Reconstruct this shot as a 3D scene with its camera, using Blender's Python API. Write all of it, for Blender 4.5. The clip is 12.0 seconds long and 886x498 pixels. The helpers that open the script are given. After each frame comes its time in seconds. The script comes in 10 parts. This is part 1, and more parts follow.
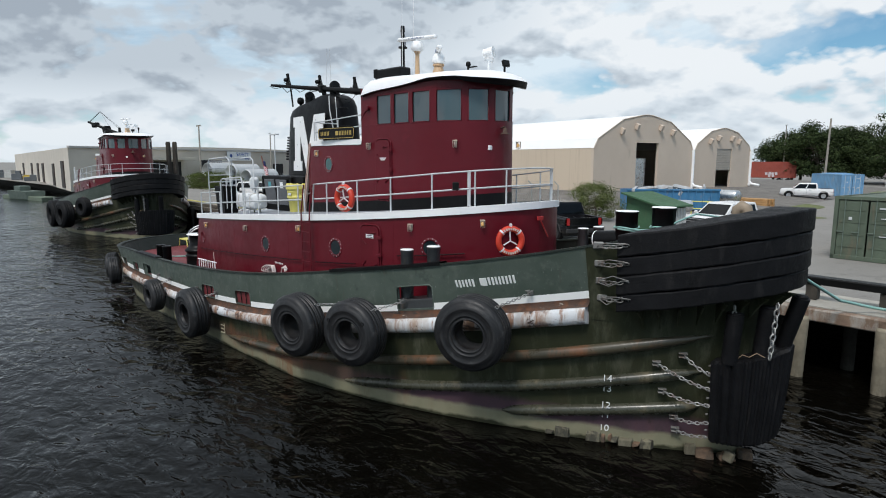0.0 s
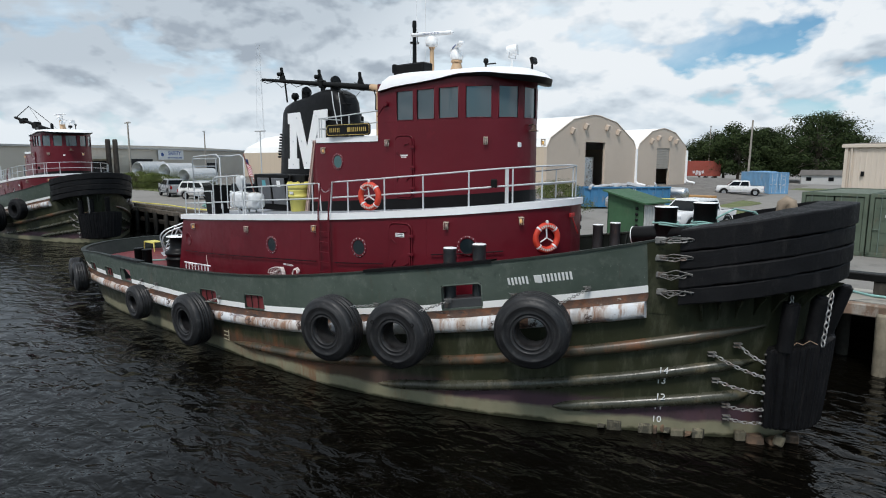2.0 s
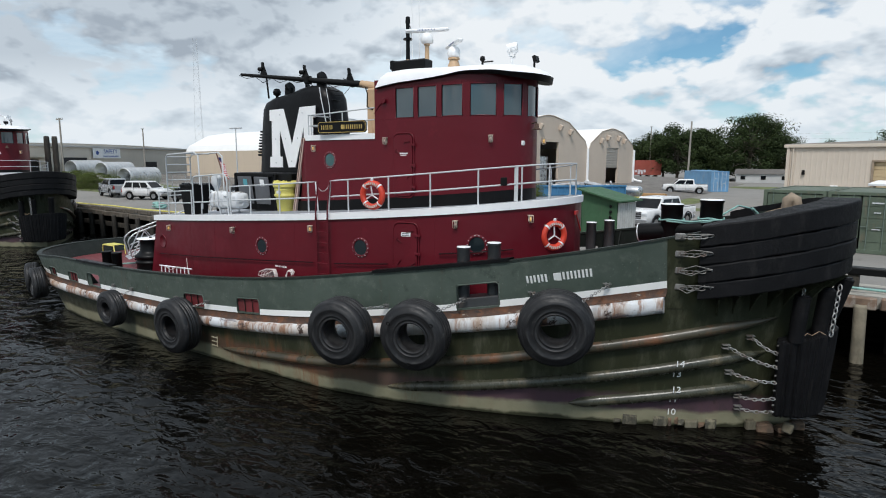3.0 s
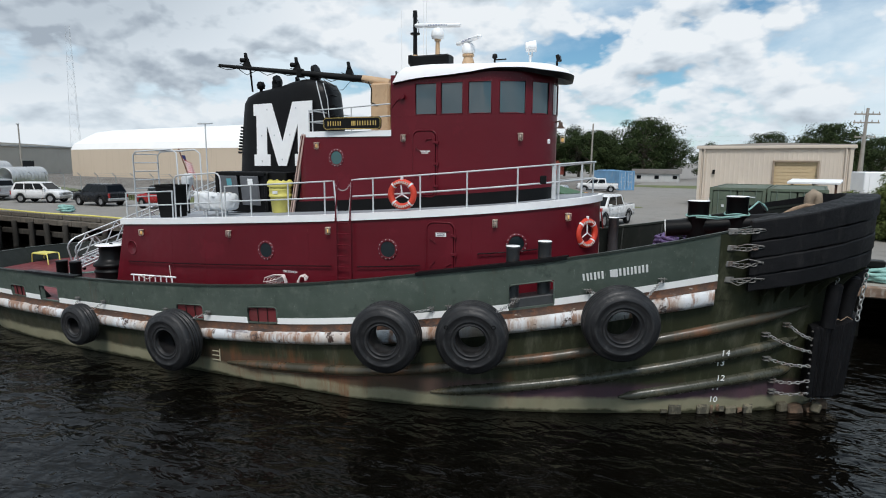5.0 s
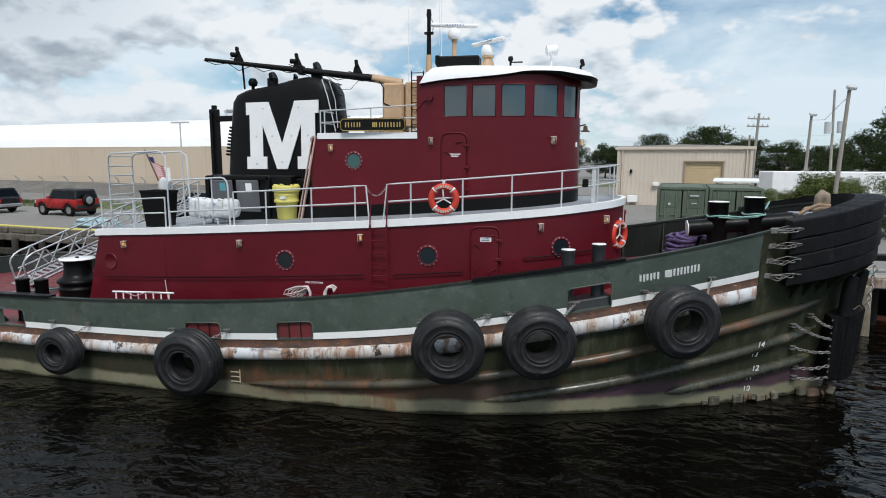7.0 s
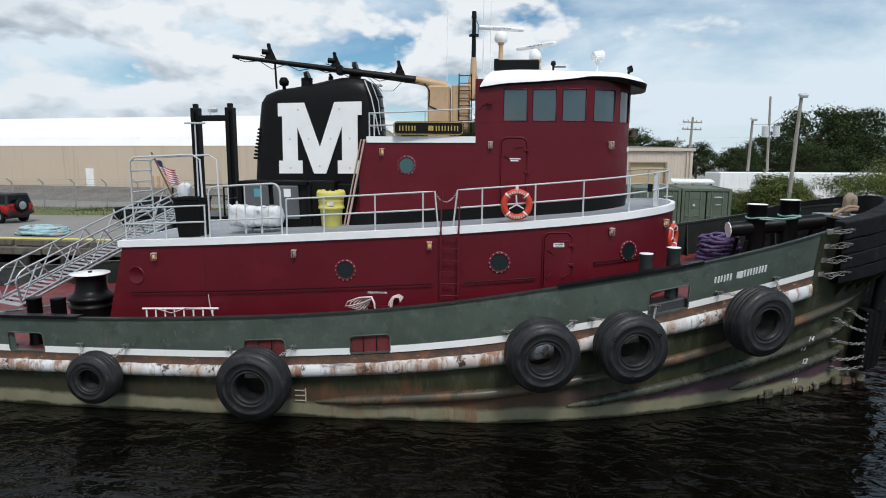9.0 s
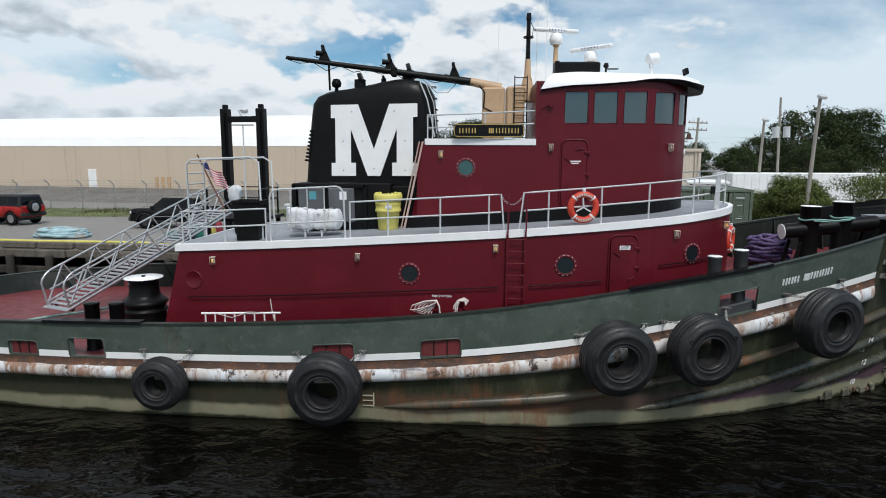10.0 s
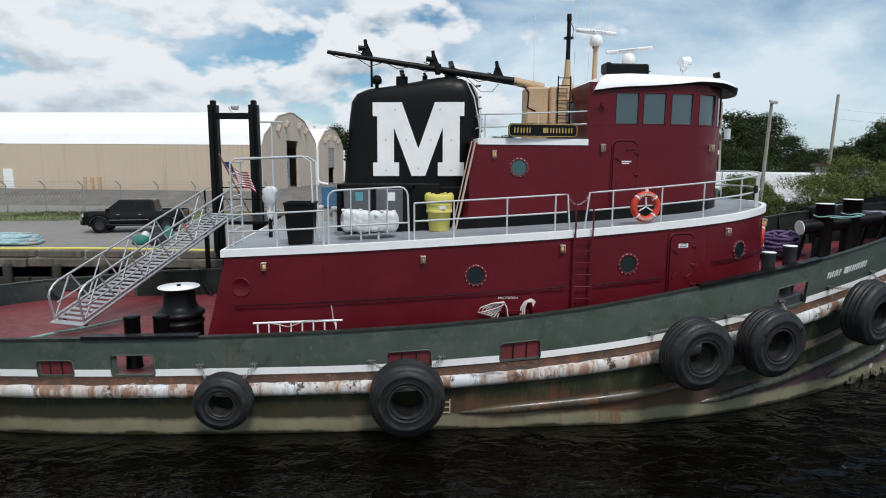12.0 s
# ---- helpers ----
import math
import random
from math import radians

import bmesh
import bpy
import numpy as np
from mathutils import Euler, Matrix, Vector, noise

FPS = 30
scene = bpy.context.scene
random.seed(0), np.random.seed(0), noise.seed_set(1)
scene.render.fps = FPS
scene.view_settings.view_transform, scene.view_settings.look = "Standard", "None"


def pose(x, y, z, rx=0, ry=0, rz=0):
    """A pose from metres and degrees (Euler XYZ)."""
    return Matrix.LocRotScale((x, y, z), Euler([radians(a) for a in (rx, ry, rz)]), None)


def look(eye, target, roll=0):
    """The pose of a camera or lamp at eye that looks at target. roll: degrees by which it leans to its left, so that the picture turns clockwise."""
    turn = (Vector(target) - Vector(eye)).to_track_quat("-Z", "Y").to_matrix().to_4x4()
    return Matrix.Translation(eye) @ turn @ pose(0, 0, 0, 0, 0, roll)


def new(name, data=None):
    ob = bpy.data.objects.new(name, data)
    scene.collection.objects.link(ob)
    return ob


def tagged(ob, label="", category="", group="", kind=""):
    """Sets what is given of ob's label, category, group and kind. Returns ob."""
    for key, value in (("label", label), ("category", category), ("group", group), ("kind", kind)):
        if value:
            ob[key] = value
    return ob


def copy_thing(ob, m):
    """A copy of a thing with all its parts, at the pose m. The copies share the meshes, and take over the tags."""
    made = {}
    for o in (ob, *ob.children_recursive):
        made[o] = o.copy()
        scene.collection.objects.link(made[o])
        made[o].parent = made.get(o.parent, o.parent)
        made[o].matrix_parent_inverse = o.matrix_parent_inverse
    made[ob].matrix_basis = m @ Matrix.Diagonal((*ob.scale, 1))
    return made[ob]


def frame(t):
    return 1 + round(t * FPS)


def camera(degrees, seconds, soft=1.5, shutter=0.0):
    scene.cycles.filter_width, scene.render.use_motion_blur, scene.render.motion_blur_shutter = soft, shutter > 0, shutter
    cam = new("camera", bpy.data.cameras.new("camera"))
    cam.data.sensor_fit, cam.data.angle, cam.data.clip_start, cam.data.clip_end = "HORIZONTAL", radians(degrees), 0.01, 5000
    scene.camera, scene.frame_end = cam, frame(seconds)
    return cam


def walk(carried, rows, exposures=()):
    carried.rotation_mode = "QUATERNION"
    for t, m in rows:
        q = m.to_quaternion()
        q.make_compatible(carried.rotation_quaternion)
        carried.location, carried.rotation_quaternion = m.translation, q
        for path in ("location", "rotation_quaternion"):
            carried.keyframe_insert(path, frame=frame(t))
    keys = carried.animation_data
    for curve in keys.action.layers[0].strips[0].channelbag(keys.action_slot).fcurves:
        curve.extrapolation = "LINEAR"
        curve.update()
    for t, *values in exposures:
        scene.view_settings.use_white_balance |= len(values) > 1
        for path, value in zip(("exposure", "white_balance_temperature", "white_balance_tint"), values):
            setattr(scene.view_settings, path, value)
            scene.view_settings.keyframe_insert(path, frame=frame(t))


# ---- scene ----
cam = camera(72.68, 12.0, soft=1.05)
PATH = [
    (0.0, (14.023, -12.553, 5.860), (3.588, -1.994, 3.708), 0.06),
    (0.5, (13.621, -12.901, 5.845), (3.406, -2.130, 3.694), 0.03),
    (1.0, (13.137, -13.287, 5.828), (3.229, -2.233, 3.674), 0.02),
    (1.5, (12.568, -13.702, 5.815), (3.055, -2.307, 3.657), 0.02),
    (2.0, (11.939, -14.118, 5.800), (2.802, -2.421, 3.634), 0.06),
    (2.5, (11.244, -14.531, 5.789), (2.631, -2.444, 3.614), 0.10),
    (3.0, (10.524, -14.905, 5.768), (2.549, -2.389, 3.586), 0.13),
    (5.0, (7.319, -16.168, 5.707), (1.632, -2.458, 3.535), 0.28),
    (5.5, (6.457, -16.436, 5.710), (1.393, -2.485, 3.537), 0.28),
    (6.0, (5.558, -16.631, 5.731), (1.161, -2.456, 3.556), 0.24),
    (6.5, (4.661, -16.769, 5.763), (0.914, -2.409, 3.585), 0.25),
    (7.0, (3.722, -16.909, 5.796), (0.599, -2.400, 3.615), 0.25),
    (9.0, (-0.035, -17.128, 5.915), (-1.059, -2.323, 3.727), 0.31),
    (9.5, (-0.951, -17.155, 5.950), (-1.834, -2.342, 3.761), 0.29),
    (10.0, (-1.849, -17.141, 5.973), (-2.611, -2.322, 3.781), 0.29),
    (10.5, (-2.729, -17.113, 5.980), (-3.251, -2.284, 3.787), 0.32),
    (11.0, (-3.606, -17.047, 5.979), (-3.671, -2.209, 3.786), 0.37),
    (11.5, (-4.467, -16.926, 5.971), (-3.959, -2.096, 3.778), 0.41),
    (12.0, (-5.341, -16.801, 5.958), (-4.073, -2.016, 3.767), 0.42),
]
walk(cam, [(t, look(eye, target, roll)) for t, eye, target, roll in PATH], ((0.0, 0.16), (7.0, 0.15), (9.5, 0.12), (12.0, 0.09)))

# ---- world, sun ----
SUN_FROM = Vector((0.22, -0.64, 0.95)).normalized()
world = bpy.data.worlds.new("harbour_sky")
scene.world = world
world.use_nodes = True


def build_sky():
    nt = world.node_tree
    nt.nodes.clear()
    N, L = nt.nodes.new, nt.links.new
    out, bg = N("ShaderNodeOutputWorld"), N("ShaderNodeBackground")
    sky = N("ShaderNodeTexSky")
    sky.sky_type = "NISHITA"
    sky.sun_disc = False
    sky.sun_elevation = math.asin(SUN_FROM.z)
    sky.sun_rotation = math.atan2(SUN_FROM.x, SUN_FROM.y)
    sky.air_density, sky.dust_density, sky.ozone_density = 1.0, 0.3, 2.5
    dim = N("ShaderNodeVectorMath")
    dim.operation = "SCALE"
    dim.inputs["Scale"].default_value = 0.085
    L(sky.outputs[0], dim.inputs[0])
    co, sep = N("ShaderNodeTexCoord"), N("ShaderNodeSeparateXYZ")
    L(co.outputs["Generated"], sep.inputs[0])

    def op(kind, a, b=None, clamp=False):
        n = N("ShaderNodeMath")
        n.operation, n.use_clamp = kind, clamp
        for i, v in enumerate((a, b)):
            if v is None:
                continue
            if isinstance(v, (int, float)):
                n.inputs[i].default_value = v
            else:
                L(v, n.inputs[i])
        return n.outputs[0]

    up = op("MAXIMUM", sep.outputs[2], 0.0)
    vec = N("ShaderNodeCombineXYZ")
    L(sep.outputs[0], vec.inputs[0]), L(sep.outputs[1], vec.inputs[1]), L(op("MULTIPLY", op("POWER", up, 0.9), 1.75), vec.inputs[2])

    def cloud_noise(scale, detail, rough, shift, distort=0.0, stretch=(1, 1, 1)):
        m = N("ShaderNodeMapping")
        m.inputs["Location"].default_value = shift
        m.inputs["Scale"].default_value = stretch
        n = N("ShaderNodeTexNoise")
        n.inputs["Scale"].default_value, n.inputs["Detail"].default_value = scale, detail
        n.inputs["Roughness"].default_value, n.inputs["Distortion"].default_value = rough, distort
        L(vec.outputs[0], m.inputs[0]), L(m.outputs[0], n.inputs["Vector"])
        return n.outputs["Fac"]

    def ramp(fac, stops):
        r = N("ShaderNodeValToRGB")
        while len(r.color_ramp.elements) < len(stops):
            r.color_ramp.elements.new(0.5)
        for e, (p, c) in zip(r.color_ramp.elements, stops):
            e.position, e.color = p, (*c, 1.0)
        L(fac, r.inputs[0])
        return r.outputs[0]

    def billow(shift, detail):
        """Soft mass with rounded heaps on it."""
        m = N("ShaderNodeMapping")
        m.inputs["Location"].default_value = shift
        v = N("ShaderNodeTexVoronoi")
        v.feature = "SMOOTH_F1"
        v.inputs["Scale"].default_value, v.inputs["Detail"].default_value = 11.0, 3.0
        v.inputs["Roughness"].default_value, v.inputs["Smoothness"].default_value = 0.55, 0.6
        L(vec.outputs[0], m.inputs[0]), L(m.outputs[0], v.inputs["Vector"])
        return op("ADD", cloud_noise(4.6, detail, 0.55, shift, 0.2), op("MULTIPLY", op("SUBTRACT", 0.42, v.outputs["Distance"]), 0.24))

    # heaped clouds: white upper rims, grey flat undersides, broken by blue
    at = (5.3, 1.7, 0.4)
    low = billow(at, 9.0)
    puff = billow(at, 6.0)
    high = billow((at[0], at[1], at[2] + 0.045), 6.0)
    big = cloud_noise(1.5, 3.0, 0.5, (1.2, 7.7, 2.0), 0.2)
    relief = op("MULTIPLY", op("SUBTRACT", puff, high), 3.0)
    lit = op("ADD", op("SUBTRACT", op("ADD", relief, 0.86), op("MULTIPLY", op("SUBTRACT", big, 0.40, True), 1.15)), op("MULTIPLY", op("SUBTRACT", 0.44, low), 0.7), True)
    # seen from below, the heavier cloud in the west turns grey
    west = op("MULTIPLY", op("SUBTRACT", up, 0.05, True), op("SUBTRACT", -0.52, sep.outputs[0], True))
    lit = op("SUBTRACT", lit, op("MINIMUM", op("MULTIPLY", west, 15.0), 0.52), True)
    # more broken towards +x, where thin streaks take over
    east = op("MULTIPLY", op("ADD", sep.outputs[0], 0.06, True), 0.80)
    cover = ramp(op("SUBTRACT", low, east), [(0.215, (0, 0, 0)), (0.300, (1, 1, 1))])
    streak = cloud_noise(1.7, 8.0, 0.58, (2.2, 4.1, 0.7), 0.4, (1.0, 1.0, 1.35))
    veil = ramp(streak, [(0.38, (0.05, 0.05, 0.05)), (0.58, (1.0, 1.0, 1.0))])
    shade = ramp(lit, [(0.20, (0.33, 0.385, 0.45)), (0.48, (0.47, 0.535, 0.60)), (0.74, (0.62, 0.685, 0.745)), (0.97, (0.755, 0.795, 0.83))])
    blue = N("ShaderNodeVectorMath")
    blue.operation = "MULTIPLY"
    L(dim.outputs[0], blue.inputs[0])
    blue.inputs[1].default_value = (0.62, 0.92, 1.0)
    thin = N("ShaderNodeMix")
    thin.data_type = "RGBA"
    L(veil, thin.inputs["Factor"])
    L(blue.outputs[0], thin.inputs["A"])
    thin.inputs["B"].default_value = (0.64, 0.745, 0.825, 1.0)
    mix = N("ShaderNodeMix")
    mix.data_type = "RGBA"
    L(cover, mix.inputs["Factor"])
    L(thin.outputs["Result"], mix.inputs["A"]), L(shade, mix.inputs["B"])
    haze = N("ShaderNodeMix")
    haze.data_type = "RGBA"
    L(ramp(up, [(0.0, (0.5, 0.5, 0.5)), (0.13, (0, 0, 0))]), haze.inputs["Factor"])
    L(mix.outputs["Result"], haze.inputs["A"])
    haze.inputs["B"].default_value = (0.62, 0.70, 0.765, 1.0)
    L(haze.outputs["Result"], bg.inputs["Color"])
    bg.inputs["Strength"].default_value = 1.0
    L(bg.outputs[0], out.inputs["Surface"])


build_sky()
sun_data = bpy.data.lights.new("sun", "SUN")
sun_data.energy, sun_data.angle, sun_data.color = 2.2, radians(14), (1.0, 0.97, 0.94)
sun = new("sun", sun_data)
sun.matrix_world = look(SUN_FROM * 100, (0, 0, 0))

# ---- mesh helpers ----


class Shape:
    """Vertices and faces of one mesh, with a material slot and a smooth flag for each face."""

    def __init__(self):
        self.v, self.f, self.m, self.s = [], [], [], []

    def add(self, verts, faces, mat=0, smooth=False):
        k = len(self.v)
        self.v.extend(tuple(p) for p in verts)
        for f in faces:
            self.f.append([i + k for i in f])
            self.m.append(mat)
            self.s.append(smooth)
        return self

    def box(self, c, size, rot=None, ch=0.0, mat=0):
        h = Vector(size) / 2
        ch = min(ch, 0.45 * min(size))
        rot = rot.to_3x3() if rot is not None else Matrix.Identity(3)
        c = Vector(c)
        if ch <= 0:
            vs = [Vector((x * h.x, y * h.y, z * h.z)) for x in (-1, 1) for y in (-1, 1) for z in (-1, 1)]
            fs = [(0, 1, 3, 2), (4, 6, 7, 5), (0, 4, 5, 1), (2, 3, 7, 6), (0, 2, 6, 4), (1, 5, 7, 3)]
            return self.add([c + rot @ v for v in vs], fs, mat)
        vs, ix = [], {}
        for x in (-1, 1):
            for y in (-1, 1):
                for z in (-1, 1):
                    for a in range(3):
                        p = [s * (h[i] - (0 if i == a else ch)) for i, s in enumerate((x, y, z))]
                        ix[x, y, z, a] = len(vs)
                        vs.append(c + rot @ Vector(p))
        fs = []
        for a in range(3):
            b, d = (a + 1) % 3, (a + 2) % 3
            for s in (-1, 1):
                q = []
                for sb, sd in ((-1, -1), (1, -1), (1, 1), (-1, 1)):
                    k = [0, 0, 0]
                    k[a], k[b], k[d] = s, sb, sd
                    q.append(ix[(*k, a)])
                fs.append(q if s > 0 else q[::-1])
            for sb in (-1, 1):
                for sd in (-1, 1):
                    k0, k1 = [0, 0, 0], [0, 0, 0]
                    k0[a], k0[b], k0[d] = -1, sb, sd
                    k1[a], k1[b], k1[d] = 1, sb, sd
                    fs.append([ix[(*k0, b)], ix[(*k1, b)], ix[(*k1, d)], ix[(*k0, d)]])
        for x in (-1, 1):
            for y in (-1, 1):
                for z in (-1, 1):
                    fs.append([ix[x, y, z, a] for a in range(3)])
        return self.add(vs, fs, mat)

    def cyl(self, p0, p1, r0, r1=None, seg=12, mat=0, caps=True, smooth=True, cap_mat=None):
        r1 = r0 if r1 is None else r1
        p0, p1 = Vector(p0), Vector(p1)
        q = (p1 - p0).to_track_quat("Z", "Y").to_matrix()
        ring = [q @ Vector((math.cos(2 * math.pi * i / seg), math.sin(2 * math.pi * i / seg), 0)) for i in range(seg)]
        a, b = [p0 + r0 * d for d in ring], [p1 + r1 * d for d in ring]
        self.add(a + b, [(i, (i + 1) % seg, seg + (i + 1) % seg, seg + i) for i in range(seg)], mat, smooth)
        if caps:
            cm = mat if cap_mat is None else cap_mat
            if r0 > 1e-4:
                self.add(a, [tuple(range(seg))[::-1]], cm)
            if r1 > 1e-4:
                self.add(b, [tuple(range(seg))], cm)
        return self

    def tube(self, pts, r, seg=6, mat=0, closed=False, caps=True):
        pts = [Vector(p) for p in pts]
        n = len(pts)
        rad = r if isinstance(r, (list, tuple)) else [r] * n
        rings, side = [], None
        for i, p in enumerate(pts):
            a = pts[i - 1] if (i or closed) else p
            b = pts[(i + 1) % n] if (i < n - 1 or closed) else p
            t = (b - a).normalized()
            if side is None:
                side = t.orthogonal().normalized()
            side = (side - t * side.dot(t))
            side = side.normalized() if side.length > 1e-6 else t.orthogonal().normalized()
            other = t.cross(side)
            rings.append([p + rad[i] * (math.cos(2 * math.pi * k / seg) * side + math.sin(2 * math.pi * k / seg) * other) for k in range(seg)])
        vs = [v for ring in rings for v in ring]
        fs = []
        for i in range(n if closed else n - 1):
            j = (i + 1) % n
            for k in range(seg):
                fs.append((i * seg + k, i * seg + (k + 1) % seg, j * seg + (k + 1) % seg, j * seg + k))
        self.add(vs, fs, mat, True)
        if caps and not closed:
            self.add(rings[0], [tuple(range(seg))[::-1]], mat)
            self.add(rings[-1], [tuple(range(seg))], mat)
        return self

    def lathe(self, profile, at=None, seg=24, mat=0, closed=False, smooth=True):
        """Turns a profile of (radius, height) about the z axis of the pose at."""
        at = at or Matrix.Identity(4)
        vs = [at @ Vector((r * math.cos(2 * math.pi * k / seg), r * math.sin(2 * math.pi * k / seg), z)) for r, z in profile for k in range(seg)]
        n, fs = len(profile), []
        for i in range(n if closed else n - 1):
            j = (i + 1) % n
            for k in range(seg):
                fs.append((i * seg + k, i * seg + (k + 1) % seg, j * seg + (k + 1) % seg, j * seg + k))
        return self.add(vs, fs, mat, smooth)

    def grid(self, rows, mat=0, smooth=True, closed=False):
        w = len(rows[0])
        vs = [p for row in rows for p in row]
        fs = []
        for i in range(len(rows) - 1):
            for j in range(w if closed else w - 1):
                k = (j + 1) % w
                fs.append((i * w + j, i * w + k, (i + 1) * w + k, (i + 1) * w + j))
        return self.add(vs, fs, mat, smooth)

    def prism(self, poly, push, mat=0, side_mat=None):
        """A flat polygon pushed along a vector."""
        a = [Vector(p) for p in poly]
        b = [p + Vector(push) for p in a]
        n = len(a)
        self.add(a, [tuple(range(n))[::-1]], mat)
        self.add(b, [tuple(range(n))], mat)
        return self.add(a + b, [(i, (i + 1) % n, n + (i + 1) % n, n + i) for i in range(n)], mat if side_mat is None else side_mat)

    def slab(self, outer, inner, mask, mat=0, back=None):
        """A curved plate between two nets of points, with the cells that mask leaves out cut through it."""
        ni, nj = len(outer), len(outer[0])
        flat = [p for row in outer for p in row] + [p for row in inner for p in row]
        o = ni * nj
        on = lambda i, j: 0 <= i < ni - 1 and 0 <= j < nj - 1 and mask(i, j)
        ix = lambda i, j: i * nj + j
        shell, hind, rims = [], [], []
        for i in range(ni - 1):
            for j in range(nj - 1):
                if not on(i, j):
                    continue
                q = [ix(i, j), ix(i + 1, j), ix(i + 1, j + 1), ix(i, j + 1)]
                shell.append(q)
                hind.append([o + k for k in q[::-1]])
                for (di, dj), (a, b) in (((0, -1), (0, 1)), ((1, 0), (1, 2)), ((0, 1), (2, 3)), ((-1, 0), (3, 0))):
                    if not on(i + di, j + dj):
                        rims.append([q[b], q[a], o + q[a], o + q[b]])
        self.add(flat, shell, mat, True)
        self.add(flat, hind, mat if back is None else back, True)
        return self.add(flat, rims, mat)


def part(name, shape, mats, parent=None, label=""):
    """Links a shape as one mesh object under a thing or a part."""
    me = bpy.data.meshes.new(name)
    me.from_pydata(shape.v, [], shape.f)
    for m in mats if isinstance(mats, (list, tuple)) else [mats]:
        me.materials.append(m)
    me.polygons.foreach_set("material_index", shape.m)
    me.polygons.foreach_set("use_smooth", shape.s)
    me.update()
    ob = new(name, me)
    ob.parent = parent
    return tagged(ob, label)


def thing(name, label, category, group="", kind="", at=None):
    ob = new(name)
    ob.empty_display_size = 0.2
    if at is not None:
        ob.matrix_basis = at
    return tagged(ob, label, category, group, kind)


def curve(xs, ys):
    """A smooth curve through some stations."""
    xs, ys = np.array(xs, float), np.array(ys, float)
    d = np.diff(ys) / np.diff(xs)
    m = np.empty(len(xs))
    m[0], m[-1] = d[0], d[-1]
    m[1:-1] = np.where(d[:-1] * d[1:] > 0, 2 * d[:-1] * d[1:] / np.where(d[:-1] + d[1:] == 0, 1, d[:-1] + d[1:]), 0)

    def at(x):
        x = min(max(x, xs[0]), xs[-1])
        i = int(min(max(np.searchsorted(xs, x) - 1, 0), len(xs) - 2))
        h = xs[i + 1] - xs[i]
        t = (x - xs[i]) / h
        return float((1 + 2 * t) * (1 - t) ** 2 * ys[i] + t * (1 - t) ** 2 * h * m[i] + t * t * (3 - 2 * t) * ys[i + 1] + t * t * (t - 1) * h * m[i + 1])

    return at


def lerp(a, b, t):
    return a + (b - a) * t


# ---- materials ----


class Nodes:
    """A principled material with a few shorthands."""

    def __init__(self, name):
        self.mat = bpy.data.materials.new(name)
        self.mat.use_nodes = True
        self.nt = self.mat.node_tree
        self.bsdf = self.nt.nodes["Principled BSDF"]
        self.co = self.nt.nodes.new("ShaderNodeTexCoord").outputs["Object"]

    def n(self, kind, **values):
        node = self.nt.nodes.new(kind)
        for k, v in values.items():
            node.inputs[k.replace("_", " ")].default_value = v
        return node

    def put(self, a, b):
        self.nt.links.new(a, b)

    def scaled(self, sx, sy, sz, shift=(0, 0, 0)):
        m = self.n("ShaderNodeMapping", Scale=(sx, sy, sz), Location=shift)
        self.put(self.co, m.inputs[0])
        return m.outputs[0]

    def noise(self, scale, detail=5.0, rough=0.6, vec=None, distort=0.0):
        t = self.n("ShaderNodeTexNoise", Scale=scale, Detail=detail, Roughness=rough, Distortion=distort)
        self.put(vec or self.co, t.inputs["Vector"])
        return t.outputs["Fac"]

    def ramp(self, fac, stops):
        r = self.nt.nodes.new("ShaderNodeValToRGB")
        while len(r.color_ramp.elements) < len(stops):
            r.color_ramp.elements.new(0.5)
        for e, (p, c) in zip(r.color_ramp.elements, stops):
            e.position = p
            e.color = (c, c, c, 1) if isinstance(c, (int, float)) else (*c, 1)
        self.put(fac, r.inputs[0])
        return r.outputs[0]

    def mix(self, fac, a, b):
        m = self.nt.nodes.new("ShaderNodeMix")
        m.data_type = "RGBA"
        for s, v in (("Factor", fac), ("A", a), ("B", b)):
            if isinstance(v, (int, float)):
                m.inputs[s].default_value = v
            elif isinstance(v, tuple):
                m.inputs[s].default_value = (*v, 1)
            else:
                self.put(v, m.inputs[s])
        return m.outputs["Result"]

    def math(self, kind, a, b, clamp=False):
        m = self.nt.nodes.new("ShaderNodeMath")
        m.operation, m.use_clamp = kind, clamp
        for i, v in enumerate((a, b)):
            if isinstance(v, (int, float)):
                m.inputs[i].default_value = v
            else:
                self.put(v, m.inputs[i])
        return m.outputs[0]

    def xyz(self):
        s = self.nt.nodes.new("ShaderNodeSeparateXYZ")
        self.put(self.co, s.inputs[0])
        return s.outputs

    def finish(self, color, rough=0.5, metal=0.0, bump=None, depth=0.02, spec=0.5):
        b = self.bsdf.inputs
        for s, v in (("Base Color", color), ("Roughness", rough), ("Metallic", metal)):
            if isinstance(v, (int, float)):
                b[s].default_value = v
            elif isinstance(v, tuple):
                b[s].default_value = (*v, 1)
            else:
                self.put(v, b[s])
        b["Specular IOR Level"].default_value = spec
        if bump is not None:
            k = self.n("ShaderNodeBump", Strength=1.0, Distance=depth)
            self.put(bump, k.inputs["Height"])
            self.put(k.outputs[0], b["Normal"])
        return self.mat


